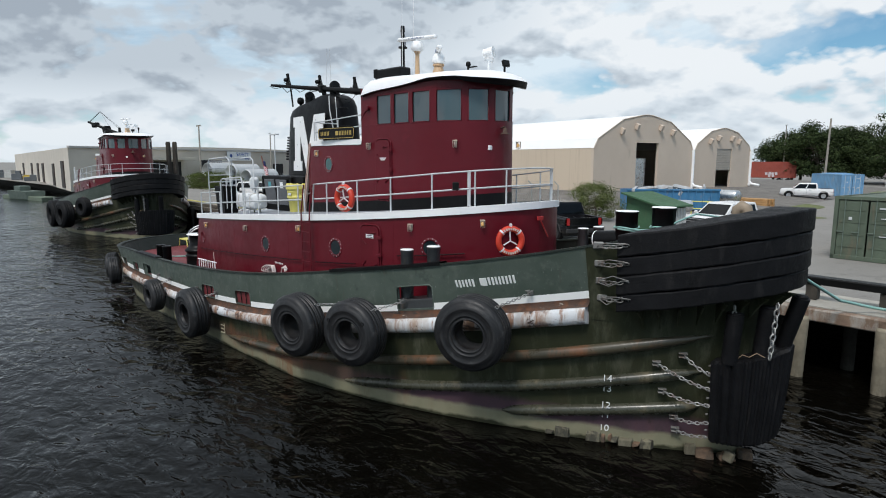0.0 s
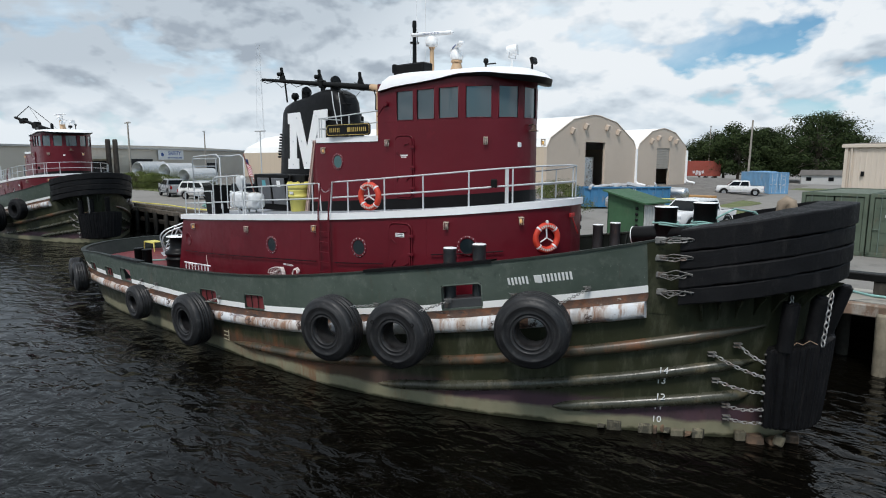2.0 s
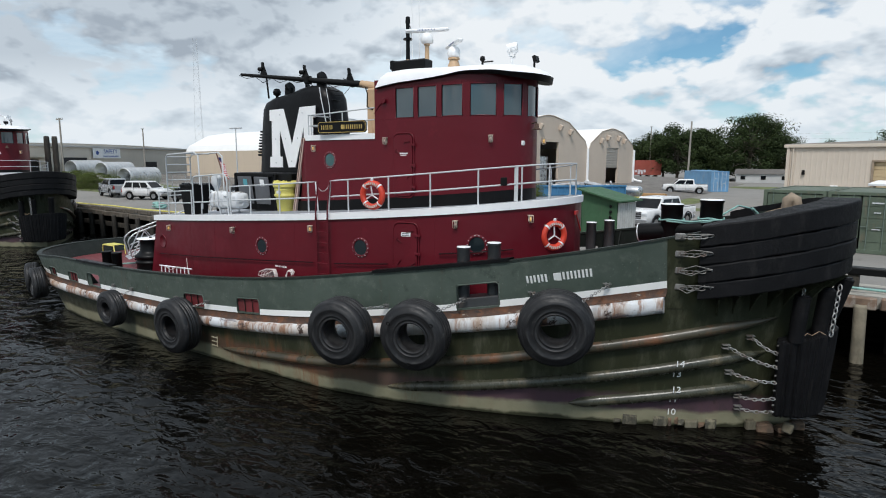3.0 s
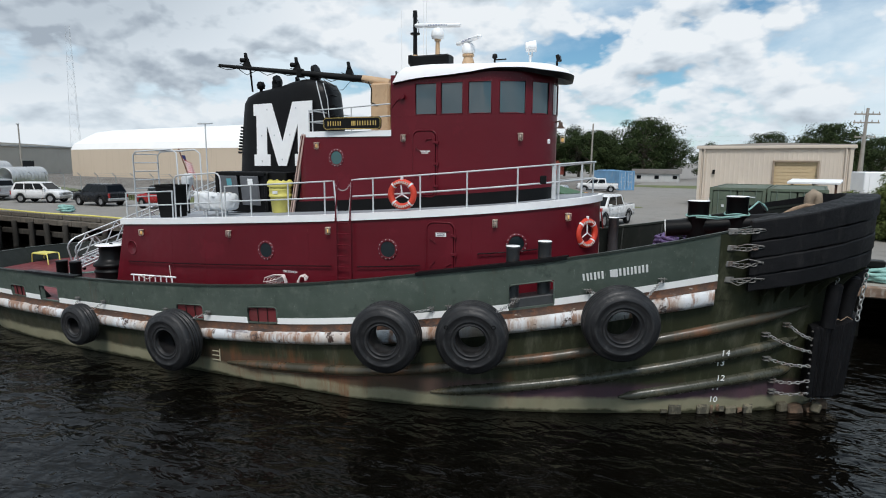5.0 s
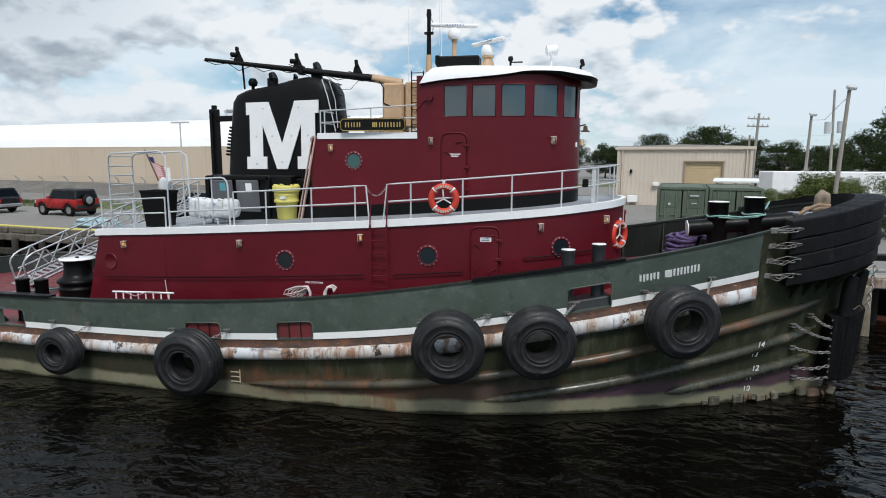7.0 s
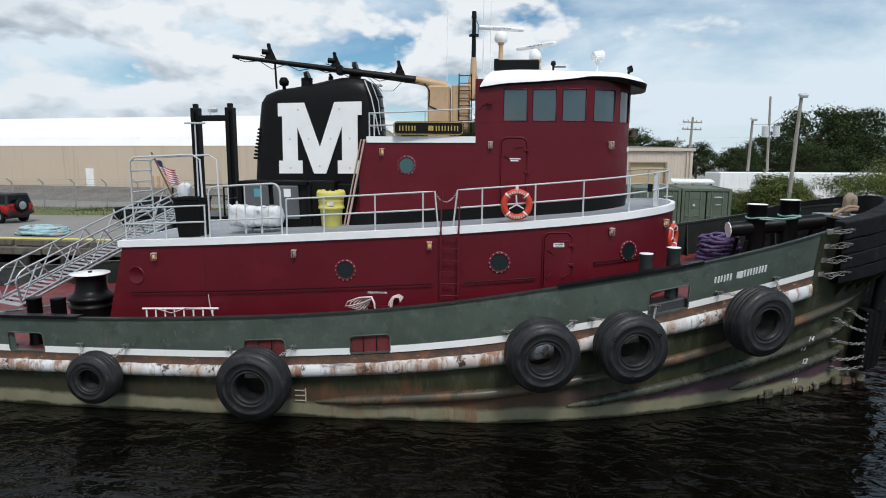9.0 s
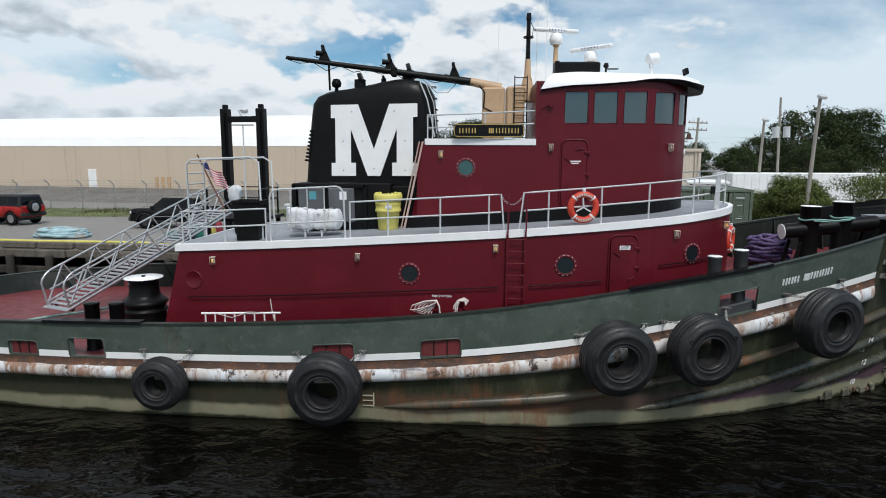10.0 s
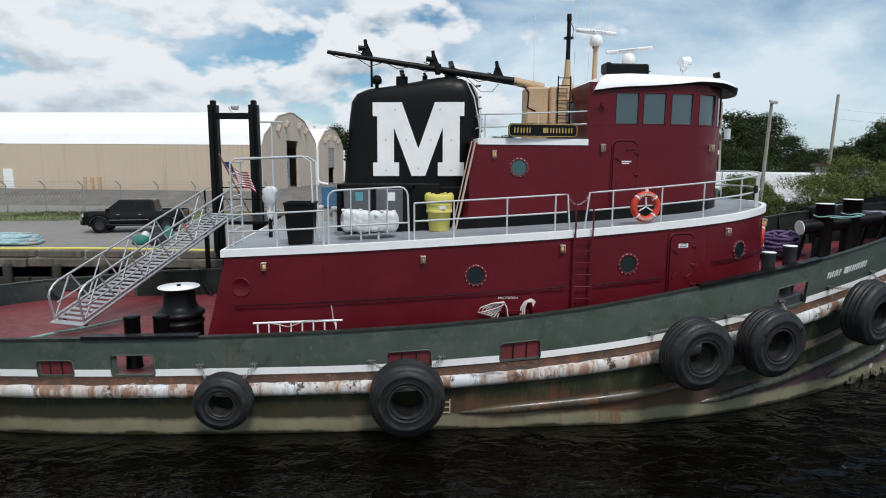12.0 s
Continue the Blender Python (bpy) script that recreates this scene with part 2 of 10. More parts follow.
def coat(name, base, rough=0.45, var=0.18, scale=1.5, dirt=None, dirt_at=(0.58, 0.72), dirt_scale=2.5, metal=0.0, depth=0.004, bump_scale=9.0, spec=0.5, fleck=0.12):
    """Paint or bare stuff: large tonal drift, fine grain, blotches of dirt or rust, uneven gloss and slight dents."""
    k = Nodes(name)
    big, small = k.noise(scale, 4), k.noise(scale * 14, 6, 0.7)
    lo, hi = tuple(c * (1 - var) for c in base), tuple(min(c * (1 + var), 0.95) for c in base)
    col = k.mix(k.ramp(big, [(0.3, 0.0), (0.7, 1.0)]), lo, hi)
    col = k.mix(k.math("MULTIPLY", small, fleck), col, tuple(c * 0.35 for c in base))
    if dirt:
        vec = k.scaled(1.0, 1.0, 0.35)
        col = k.mix(k.ramp(k.noise(dirt_scale, 8, 0.68, vec), [(dirt_at[0], 0.0), (dirt_at[1], 0.85)]), col, dirt)
    rg = k.ramp(k.noise(scale * 5, 5), [(0.3, max(rough - 0.1, 0.03)), (0.75, min(rough + 0.15, 1.0))])
    return k.finish(col, rg, metal, k.noise(bump_scale, 4), depth, spec)


RUST = (0.16, 0.055, 0.022)


def make_maroon():
    """Gloss paint on old plating: buckled plates, faint rain runs, patches touched up at other times."""
    k = Nodes("maroon_paint")
    col = k.mix(k.ramp(k.noise(0.6, 4), [(0.3, 0.0), (0.7, 1.0)]), (0.098, 0.0062, 0.0125), (0.122, 0.0080, 0.0158))
    col = k.mix(k.ramp(k.noise(2.3, 7, 0.66, k.scaled(1, 1, 0.07)), [(0.56, 0.0), (0.76, 0.5)]), col, (0.085, 0.010, 0.013))
    col = k.mix(k.ramp(k.noise(1.1, 6, 0.6, k.scaled(1, 1, 1, (4, 2, 9))), [(0.60, 0.0), (0.63, 0.35)]), col, (0.150, 0.012, 0.022))
    col = k.mix(k.ramp(k.noise(30, 4, 0.6), [(0.70, 0.0), (0.75, 0.6)]), col, (0.20, 0.05, 0.05))
    bump = k.math("ADD", k.noise(1.3, 2), k.math("MULTIPLY", k.noise(22, 4, 0.6), 0.03))
    return k.finish(col, k.ramp(k.noise(3.5, 5), [(0.3, 0.28), (0.75, 0.5)]), 0.0, bump, 0.018, 0.27)


maroon = make_maroon()
maroon_deck = coat("red_deck_paint", (0.17, 0.028, 0.032), 0.55, 0.25, 0.8, (0.06, 0.035, 0.03), (0.56, 0.74), 1.2)
white_paint = coat("white_paint", (0.90, 0.905, 0.91), 0.4, 0.05, 1.2, (0.42, 0.36, 0.28), (0.66, 0.85), 3.0, fleck=0.04)
stripe_white = coat("stripe_white", (0.93, 0.93, 0.91), 0.5, 0.02, 2.0, (0.35, 0.24, 0.14), (0.64, 0.8), 4.0, fleck=0.05)


def make_bulwark():
    """Green paint: drifting tone, chalky scuffs, thin upright scratches and a few rust runs."""
    k = Nodes("bulwark_green")
    col = k.mix(k.ramp(k.noise(0.8, 5), [(0.3, 0.0), (0.7, 1.0)]), (0.056, 0.076, 0.061), (0.088, 0.109, 0.092))
    col = k.mix(k.ramp(k.noise(3.2, 9, 0.72), [(0.54, 0.0), (0.70, 0.55)]), col, (0.15, 0.165, 0.145))
    col = k.mix(k.ramp(k.noise(1.9, 7, 0.7, k.scaled(1, 1, 1, (3, 8, 1))), [(0.56, 0.0), (0.66, 0.7)]), col, (0.036, 0.050, 0.040))
    nick = k.ramp(k.noise(9.0, 6, 0.7, k.scaled(2.6, 2.6, 0.35, (1, 4, 2))), [(0.665, 0.0), (0.70, 0.8)])
    col = k.mix(nick, col, (0.30, 0.32, 0.30))
    fleck = k.ramp(k.noise(26, 3, 0.6), [(0.70, 0.0), (0.74, 0.9)])
    col = k.mix(fleck, col, (0.34, 0.35, 0.33))
    run = k.ramp(k.noise(2.6, 7, 0.66, k.scaled(1, 1, 0.14, (6, 1, 0))), [(0.62, 0.0), (0.72, 0.6)])
    col = k.mix(run, col, (0.085, 0.050, 0.032))
    bump = k.math("ADD", k.noise(1.3, 3), k.math("MULTIPLY", k.noise(18, 5, 0.7), 0.10))
    return k.finish(col, k.ramp(k.noise(5, 5), [(0.3, 0.36), (0.75, 0.62)]), 0.0, bump, 0.022, 0.4)


bulwark_green = make_bulwark()
cap_paint = coat("worn_cap_rail", (0.026, 0.033, 0.028), 0.5, 0.3, 1.2, (0.07, 0.06, 0.05), (0.55, 0.7), 5.0, spec=0.25)
black_paint = coat("black_paint", (0.0055, 0.0055, 0.006), 0.40, 0.3, 1.0, (0.02, 0.02, 0.02), (0.6, 0.8), 4.0, spec=0.17)
rubber = coat("black_rubber", (0.0065, 0.0065, 0.0075), 0.6, 0.35, 2.5, (0.022, 0.021, 0.021), (0.55, 0.75), 5.0, depth=0.006, bump_scale=24, spec=0.18)
grey_deck = coat("grey_deck_paint", (0.30, 0.32, 0.35), 0.6, 0.12, 1.0, (0.16, 0.16, 0.16), (0.58, 0.78), 2.0)
rail_grey = coat("rail_grey", (0.58, 0.60, 0.61), 0.4, 0.08, 3.0, (0.30, 0.22, 0.16), (0.66, 0.8), 6.0)
alu = coat("bare_aluminium", (0.60, 0.61, 0.62), 0.38, 0.12, 3.0, None, metal=0.85)
chain_steel = coat("galvanised_chain", (0.46, 0.46, 0.45), 0.5, 0.2, 5.0, RUST, (0.5, 0.7), 9.0, metal=0.6)
mast_tan = coat("mast_buff_paint", (0.55, 0.37, 0.22), 0.5, 0.12, 2.0, (0.28, 0.13, 0.06), (0.58, 0.74), 4.0)
plastic_yellow = coat("yellow_plastic", (0.72, 0.64, 0.16), 0.42, 0.08, 2.0, (0.4, 0.33, 0.1), (0.62, 0.8), 5.0)
ring_orange = coat("orange_lifebuoy", (0.62, 0.052, 0.025), 0.5, 0.1, 4.0, None)
canvas_white = coat("white_canvas", (0.74, 0.75, 0.76), 0.6, 0.08, 3.0, (0.4, 0.38, 0.34), (0.62, 0.8), 4.0, depth=0.02, bump_scale=6)
gold = coat("gold_leaf_paint", (0.62, 0.44, 0.13), 0.4, 0.1, 4.0)
sign_black = coat("sign_black", (0.006, 0.006, 0.006), 0.45, 0.2, 3.0, spec=0.18)
rope_white = coat("white_rope", (0.62, 0.58, 0.52), 0.8, 0.15, 8.0, depth=0.01, bump_scale=80)
rope_purple = coat("purple_rope", (0.10, 0.06, 0.17), 0.8, 0.35, 6.0, (0.20, 0.17, 0.27), (0.5, 0.62), 20.0, depth=0.01, bump_scale=70)
rope_teal = coat("teal_rope", (0.26, 0.46, 0.42), 0.8, 0.2, 6.0, depth=0.01, bump_scale=80)
rope_tan = coat("manila_rope", (0.30, 0.21, 0.14), 0.85, 0.25, 6.0, depth=0.01, bump_scale=60)


def make_rust():
    """Bare rusty plate with dark scale, orange bloom and remains of pale paint."""
    k = Nodes("rusty_steel")
    col = k.mix(k.noise(1.4, 6), (0.040, 0.026, 0.020), (0.105, 0.052, 0.032))
    col = k.mix(k.ramp(k.noise(3.5, 8, 0.7), [(0.5, 0.0), (0.64, 0.8)]), col, (0.17, 0.065, 0.026))
    col = k.mix(k.ramp(k.noise(2.2, 9, 0.75, k.scaled(0.5, 0.5, 2.0, (2, 5, 1))), [(0.55, 0.0), (0.62, 0.9)]), col, (0.030, 0.024, 0.022))
    col = k.mix(k.ramp(k.noise(5.0, 8, 0.7, k.scaled(0.7, 0.7, 2.2, (8, 1, 3))), [(0.63, 0.0), (0.67, 0.8)]), col, (0.38, 0.34, 0.29))
    return k.finish(col, 0.75, 0.0, k.noise(11, 6, 0.7), 0.02)


bare_rust = make_rust()
# near-black colour that stands for the shade inside rooms and bays
dark_void = coat("unlit_inside_dark", (0.012, 0.012, 0.013), 0.8, 0.2, 1.0)


def make_glass(name, tint, rough=0.03, spec=0.45):
    k = Nodes(name)
    col = k.mix(k.noise(0.9, 3), tuple(c * 0.7 for c in tint), tint)
    return k.finish(col, rough, 0.0, k.noise(1.3, 2), 0.004, spec)


window_glass = make_glass("tinted_window_glass", (0.055, 0.085, 0.098), 0.03, 0.9)
dark_port_glass = make_glass("dark_porthole_glass", (0.014, 0.022, 0.026), 0.05, 0.4)
port_glass = make_glass("porthole_glass", (0.05, 0.13, 0.13))
car_glass = make_glass("car_glass", (0.006, 0.007, 0.008), 0.04, 0.2)


def make_lit(name, color, strength):
    k = Nodes(name)
    k.bsdf.inputs["Emission Color"].default_value = (*color, 1)
    k.bsdf.inputs["Emission Strength"].default_value = strength
    return k.finish(color, 0.3)


lamp_dull = coat("unlit_lamp_glass", (0.55, 0.42, 0.36), 0.3, 0.1, 4.0)
lamp_glow = make_lit("deck_lamp_glow", (0.9, 0.55, 0.18), 0.25)


def make_hull():
    k = Nodes("hull_plating")
    x, y, z = k.xyz()
    wob = k.noise(0.8, 6, 0.65)
    zz = k.math("ADD", z, k.math("MULTIPLY", k.math("SUBTRACT", wob, 0.5), 0.35))
    olive = k.mix(k.noise(1.1, 5), (0.016, 0.020, 0.010), (0.042, 0.045, 0.024))
    grime = k.mix(k.ramp(k.noise(3.0, 8, 0.7, k.scaled(1, 1, 0.25)), [(0.5, 0.0), (0.68, 0.7)]), olive, (0.10, 0.10, 0.07))
    # old antifouling showing purple forward, pale growth along the waterline
    fore = k.ramp(k.math("MULTIPLY", k.math("ADD", x, 2.0), 0.1), [(0.30, 0.0), (0.62, 1.0)])
    aft = k.ramp(k.math("MULTIPLY", k.math("ADD", x, 18.0), 0.036), [(0.40, 1.0), (0.52, 0.0)])
    boot = k.mix(fore, k.mix(aft, (0.085, 0.058, 0.038), (0.040, 0.040, 0.025)), (0.085, 0.050, 0.062))
    boot = k.mix(k.ramp(k.noise(2.2, 7, 0.7, k.scaled(1, 1, 0.4)), [(0.52, 0.0), (0.72, 0.75)]), boot, (0.035, 0.036, 0.028))
    col = k.mix(k.ramp(zz, [(0.62, 1.0), (0.80, 0.0)]), grime, boot)
    growth = k.mix(k.noise(2.0, 6), (0.165, 0.16, 0.10), (0.31, 0.285, 0.195))
    col = k.mix(k.ramp(zz, [(0.30, 1.0), (0.40, 0.0)]), col, growth)
    streak = k.ramp(k.noise(2.0, 8, 0.66, k.scaled(1.0, 1.0, 0.16)), [(0.52, 0.0), (0.66, 0.9)])
    mid = k.ramp(k.math("MULTIPLY", k.math("ADD", x, 18.0), 0.036), [(0.33, 0.10), (0.47, 0.45), (0.56, 1.0), (0.68, 0.9), (0.80, 0.12)])
    low = k.ramp(zz, [(0.60, 1.0), (1.0, 0.2)])
    col = k.mix(k.math("MULTIPLY", streak, k.math("MULTIPLY", mid, low)), col, (0.19, 0.072, 0.030))
    # broad red-brown bloom where the long guard pipe dies out
    off = k.math("ABSOLUTE", k.math("SUBTRACT", zz, k.math("ADD", 0.66, k.math("MULTIPLY", x, 0.075))), 0.0)
    span = k.ramp(k.math("MULTIPLY", k.math("ADD", x, 6.0), 0.1), [(0.18, 0.0), (0.26, 1.0), (0.62, 0.7), (0.82, 0.0)])
    bloom = k.math("MULTIPLY", k.ramp(off, [(0.06, 1.0), (0.30, 0.0)]), k.ramp(k.noise(1.5, 8, 0.7), [(0.36, 0.0), (0.60, 0.85)]))
    col = k.mix(k.math("MULTIPLY", bloom, span), col, (0.105, 0.034, 0.022))
    patch = k.ramp(k.noise(1.6, 9, 0.75, k.scaled(1.0, 1.0, 0.8, (4, 1, 7))), [(0.57, 0.0), (0.66, 0.6)])
    col = k.mix(k.math("MULTIPLY", patch, k.ramp(zz, [(0.3, 0.15), (0.6, 1.0), (1.3, 0.35)])), col, (0.028, 0.026, 0.020))
    col = k.mix(k.ramp(zz, [(0.03, 1.0), (0.09, 0.0)]), col, (0.035, 0.036, 0.02))
    bump = k.math("ADD", k.noise(0.9, 3), k.math("MULTIPLY", k.noise(14, 6, 0.7), 0.12))
    return k.finish(col, k.ramp(k.noise(4, 5), [(0.3, 0.34), (0.7, 0.62)]), 0.0, bump, 0.03, 0.28)


hull_mat = make_hull()


def make_strake():
    k = Nodes("chipped_white_strake")
    white = k.mix(k.noise(1.5, 5), (0.56, 0.58, 0.61), (0.76, 0.77, 0.78))
    wash = k.ramp(k.noise(1.1, 8, 0.66, k.scaled(1.0, 1.0, 0.3, (2, 0, 0))), [(0.43, 0.0), (0.60, 0.8)])
    col = k.mix(wash, white, (0.42, 0.31, 0.22))
    run = k.ramp(k.noise(3.6, 8, 0.66, k.scaled(1.0, 1.0, 0.10)), [(0.495, 0.0), (0.59, 0.9)])
    col = k.mix(run, col, (0.26, 0.12, 0.055))
    chip = k.ramp(k.noise(2.0, 10, 0.78, k.scaled(1.0, 1.0, 0.9, (5, 2, 1))), [(0.565, 0.0), (0.60, 1.0)])
    col = k.mix(chip, col, (0.060, 0.036, 0.028))
    scuff = k.ramp(k.noise(0.9, 9, 0.75, k.scaled(0.6, 1.0, 2.5, (9, 2, 4))), [(0.58, 0.0), (0.66, 0.85)])
    col = k.mix(scuff, col, (0.13, 0.12, 0.14))
    return k.finish(col, 0.6, 0.0, k.noise(7, 6, 0.7), 0.015)


strake_mat = make_strake()
rib_mat = coat("olive_guard_pipe", (0.050, 0.050, 0.034), 0.27, 0.3, 1.0, (0.16, 0.13, 0.08), (0.54, 0.7), 1.6)
rib_rust = coat("rusted_guard_pipe", (0.060, 0.052, 0.034), 0.32, 0.35, 0.8, (0.19, 0.08, 0.038), (0.49, 0.63), 1.2)


def make_tyre():
    """Worn rubber: grey bloom in rings, scuffs and small cuts."""
    k = Nodes("worn_tyre_rubber")
    x, y, z = k.xyz()
    ring = k.math("SQRT", k.math("ADD", k.math("MULTIPLY", x, x), k.math("MULTIPLY", y, y)), 0.0)
    wv = k.n("ShaderNodeCombineXYZ")
    k.put(ring, wv.inputs[0])
    k.put(k.math("MULTIPLY", x, 0.12), wv.inputs[1])
    k.put(k.math("MULTIPLY", y, 0.12), wv.inputs[2])
    col = k.mix(k.noise(1.8, 5), (0.009, 0.009, 0.010), (0.018, 0.018, 0.0195))
    col = k.mix(k.ramp(k.noise(22, 6, 0.65, wv.outputs[0]), [(0.50, 0.0), (0.70, 0.75)]), col, (0.050, 0.049, 0.049))
    col = k.mix(k.ramp(k.noise(4.5, 9, 0.74), [(0.58, 0.0), (0.68, 0.7)]), col, (0.070, 0.067, 0.064))
    col = k.mix(k.ramp(k.noise(3.0, 6, 0.7, k.scaled(1, 1, 1, (5, 3, 1))), [(0.64, 0.0), (0.72, 0.5)]), col, (0.060, 0.045, 0.034))
    bump = k.math("ADD", k.noise(5, 4), k.math("MULTIPLY", k.noise(55, 4, 0.7), 0.14))
    return k.finish(col, k.ramp(k.noise(6, 5), [(0.3, 0.36), (0.75, 0.62)]), 0.0, bump, 0.012, 0.36)


tyre_rubber = make_tyre()
# ---- tugboat lines ----
hose_pink = coat("pale_hose_canvas", (0.76, 0.68, 0.65), 0.8, 0.12, 5.0, depth=0.01, bump_scale=60)
shackle_steel = coat("rusty_shackle_steel", (0.21, 0.205, 0.195), 0.5, 0.3, 5.0, (0.11, 0.06, 0.04), (0.52, 0.66), 9.0, metal=0.3)
bulwark_inner = coat("bulwark_inside_dark", (0.012, 0.015, 0.013), 0.5, 0.3, 0.9, (0.03, 0.03, 0.028), (0.55, 0.72), 4.0, spec=0.2)
cream_paint = coat("cream_lamp_paint", (0.62, 0.52, 0.42), 0.5, 0.1, 3.0)
sheath_pale = coat("bleached_sheathing", (0.16, 0.145, 0.10), 0.85, 0.3, 3.0, (0.09, 0.075, 0.05), (0.45, 0.62), 5.0, depth=0.02, bump_scale=20)
sheath_brown = coat("brown_sheathing", (0.15, 0.095, 0.06), 0.85, 0.35, 3.0, (0.05, 0.04, 0.03), (0.45, 0.62), 5.0, depth=0.02, bump_scale=20)
sheath_dark = coat("dark_sheathing", (0.06, 0.055, 0.04), 0.85, 0.35, 3.0, (0.2, 0.18, 0.12), (0.5, 0.62), 5.0, depth=0.02, bump_scale=20)
SHEER = curve([-18.5, -16, -13.4, -8.9, -5.3, -1.6, 2.5, 5, 6.8, 7.9, 10.8], [2.04, 2.03, 2.18, 2.24, 2.39, 2.70, 3.27, 3.66, 4.0, 4.24, 4.86])
DECK = curve([-18.5, -13.5, -6.5, -3, -0.25, 3.7, 7.7, 10.8], [1.50, 1.36, 1.40, 1.58, 1.83, 2.42, 3.14, 3.74])
SHEER_B = curve([-18.30, -18.1, -17.6, -16.8, -15.6, -13, -10.4, -5.4, -3, 0, 3.7, 5.57, 7.84, 9.2, 10.1, 10.6, 10.8],
                [0, 1.3, 2.3, 3.1, 3.66, 3.98, 4.14, 4.28, 4.33, 4.15, 3.66, 3.2, 2.47, 1.82, 1.2, 0.62, 0])
WATER_B = curve([-16.5, -16.3, -15.6, -13.5, -10, -6.5, -0.15, 2.2, 3.84, 5, 6.67, 7.2, 8.6, 9.8, 10.1, 10.2],
                [0, 1.6, 2.8, 3.62, 3.96, 4.08, 4.12, 3.76, 3.3, 2.9, 2.2, 1.97, 1.27, 0.5, 0.25, 0])
HOUSE_TOP = curve([-9.8, -8.7, -5.27, -1.3, 2.35, 5.1], [3.82, 3.88, 4.08, 4.32, 4.60, 4.86])
HOUSE_B = curve([-9.8, -9.2, -6.5, -4.6, -1.3, 1, 3, 4, 4.6, 4.92, 5.02, 5.06], [2.55, 2.58, 2.88, 2.97, 3.0, 2.86, 2.5, 2.0, 1.45, 0.85, 0.4, 0])


def hull_at(u, z):
    """The half of the hull at a share u of its length and a height z."""
    xs, xw = lerp(-18.30, 10.8, u), lerp(-16.5, 10.2, u)
    f = z / SHEER(xs)
    if f < 0:
        b = WATER_B(xw) * (1 + 0.25 * f)
        return Vector((xw, b, z))
    g = f ** (1.0 + 0.5 * max(0.0, u - 0.6))
    return Vector((lerp(xw, xs, f), lerp(WATER_B(xw), SHEER_B(xs), g), z))


def hull_share(x, z):
    u = (x + 17.4) / 27.9
    for _ in range(12):
        u += (x - hull_at(u, z).x) / 27.9
        u = min(max(u, 0.0), 1.0)
    return u


def side(x, z):
    """Half breadth of the hull at x and z."""
    return hull_at(hull_share(x, z), z).y


def outward(x, z):
    """Level outward normal of the starboard side (y < 0)."""
    a, b = side(x - 0.15, z), side(x + 0.15, z)
    return Vector((-(b - a) / 0.3, -1.0, 0)).normalized()


def stations(n):
    """Shares of the length, close together at both ends."""
    return [0.5 - 0.5 * math.cos(math.pi * i / n) for i in range(n + 1)]


PORTS = [(-16.3, -15.75, 2), (-14.6, -13.95, 2), (-12.81, -12.05, 2), (-11.26, -10.36, 3), (-5.45, -4.5, 2), (-3.0, -2.1, 2), (3.68, 4.63, 3)]


def port_at(x):
    for a, b, top in PORTS:
        if a - 1e-6 <= x <= b + 1e-6:
            return top
    return 0


def bulwark_point(x, z, sg):
    """The bulwark at a station along the rail and a height; upright cuts but for the two ends."""
    p = hull_at((x + 18.30) / 29.1, z)
    w = min(1.0, max(0.0, (abs(x + 3.8) - 11.0) / 2.6)) if x < 4 else min(1.0, max(0.0, (x - 6.5) / 2.0))
    px = lerp(x, p.x, w)
    return Vector((px, sg * (side(px, z) if w < 1 else p.y), z))


def chain(s, a, b, size=0.055, sag=0.0, mat=0):
    """Oval links from a to b, each turned a quarter against the next."""
    a, b = Vector(a), Vector(b)
    length = (b - a).length
    n = max(2, int(length / (size * 1.5)))
    t = (b - a).normalized()
    n1 = t.orthogonal().normalized()
    n2 = t.cross(n1)
    for i in range(n):
        f = (i + 0.5) / n
        c = a.lerp(b, f) + Vector((0, 0, -sag * 4 * f * (1 - f)))
        w = n1 if i % 2 else n2
        pts = []
        for k in range(8):
            q = 2 * math.pi * k / 8
            pts.append(c + t * math.cos(q) * size + w * math.sin(q) * size * 0.6)
        s.tube(pts, size * 0.2, 4, mat, closed=True)


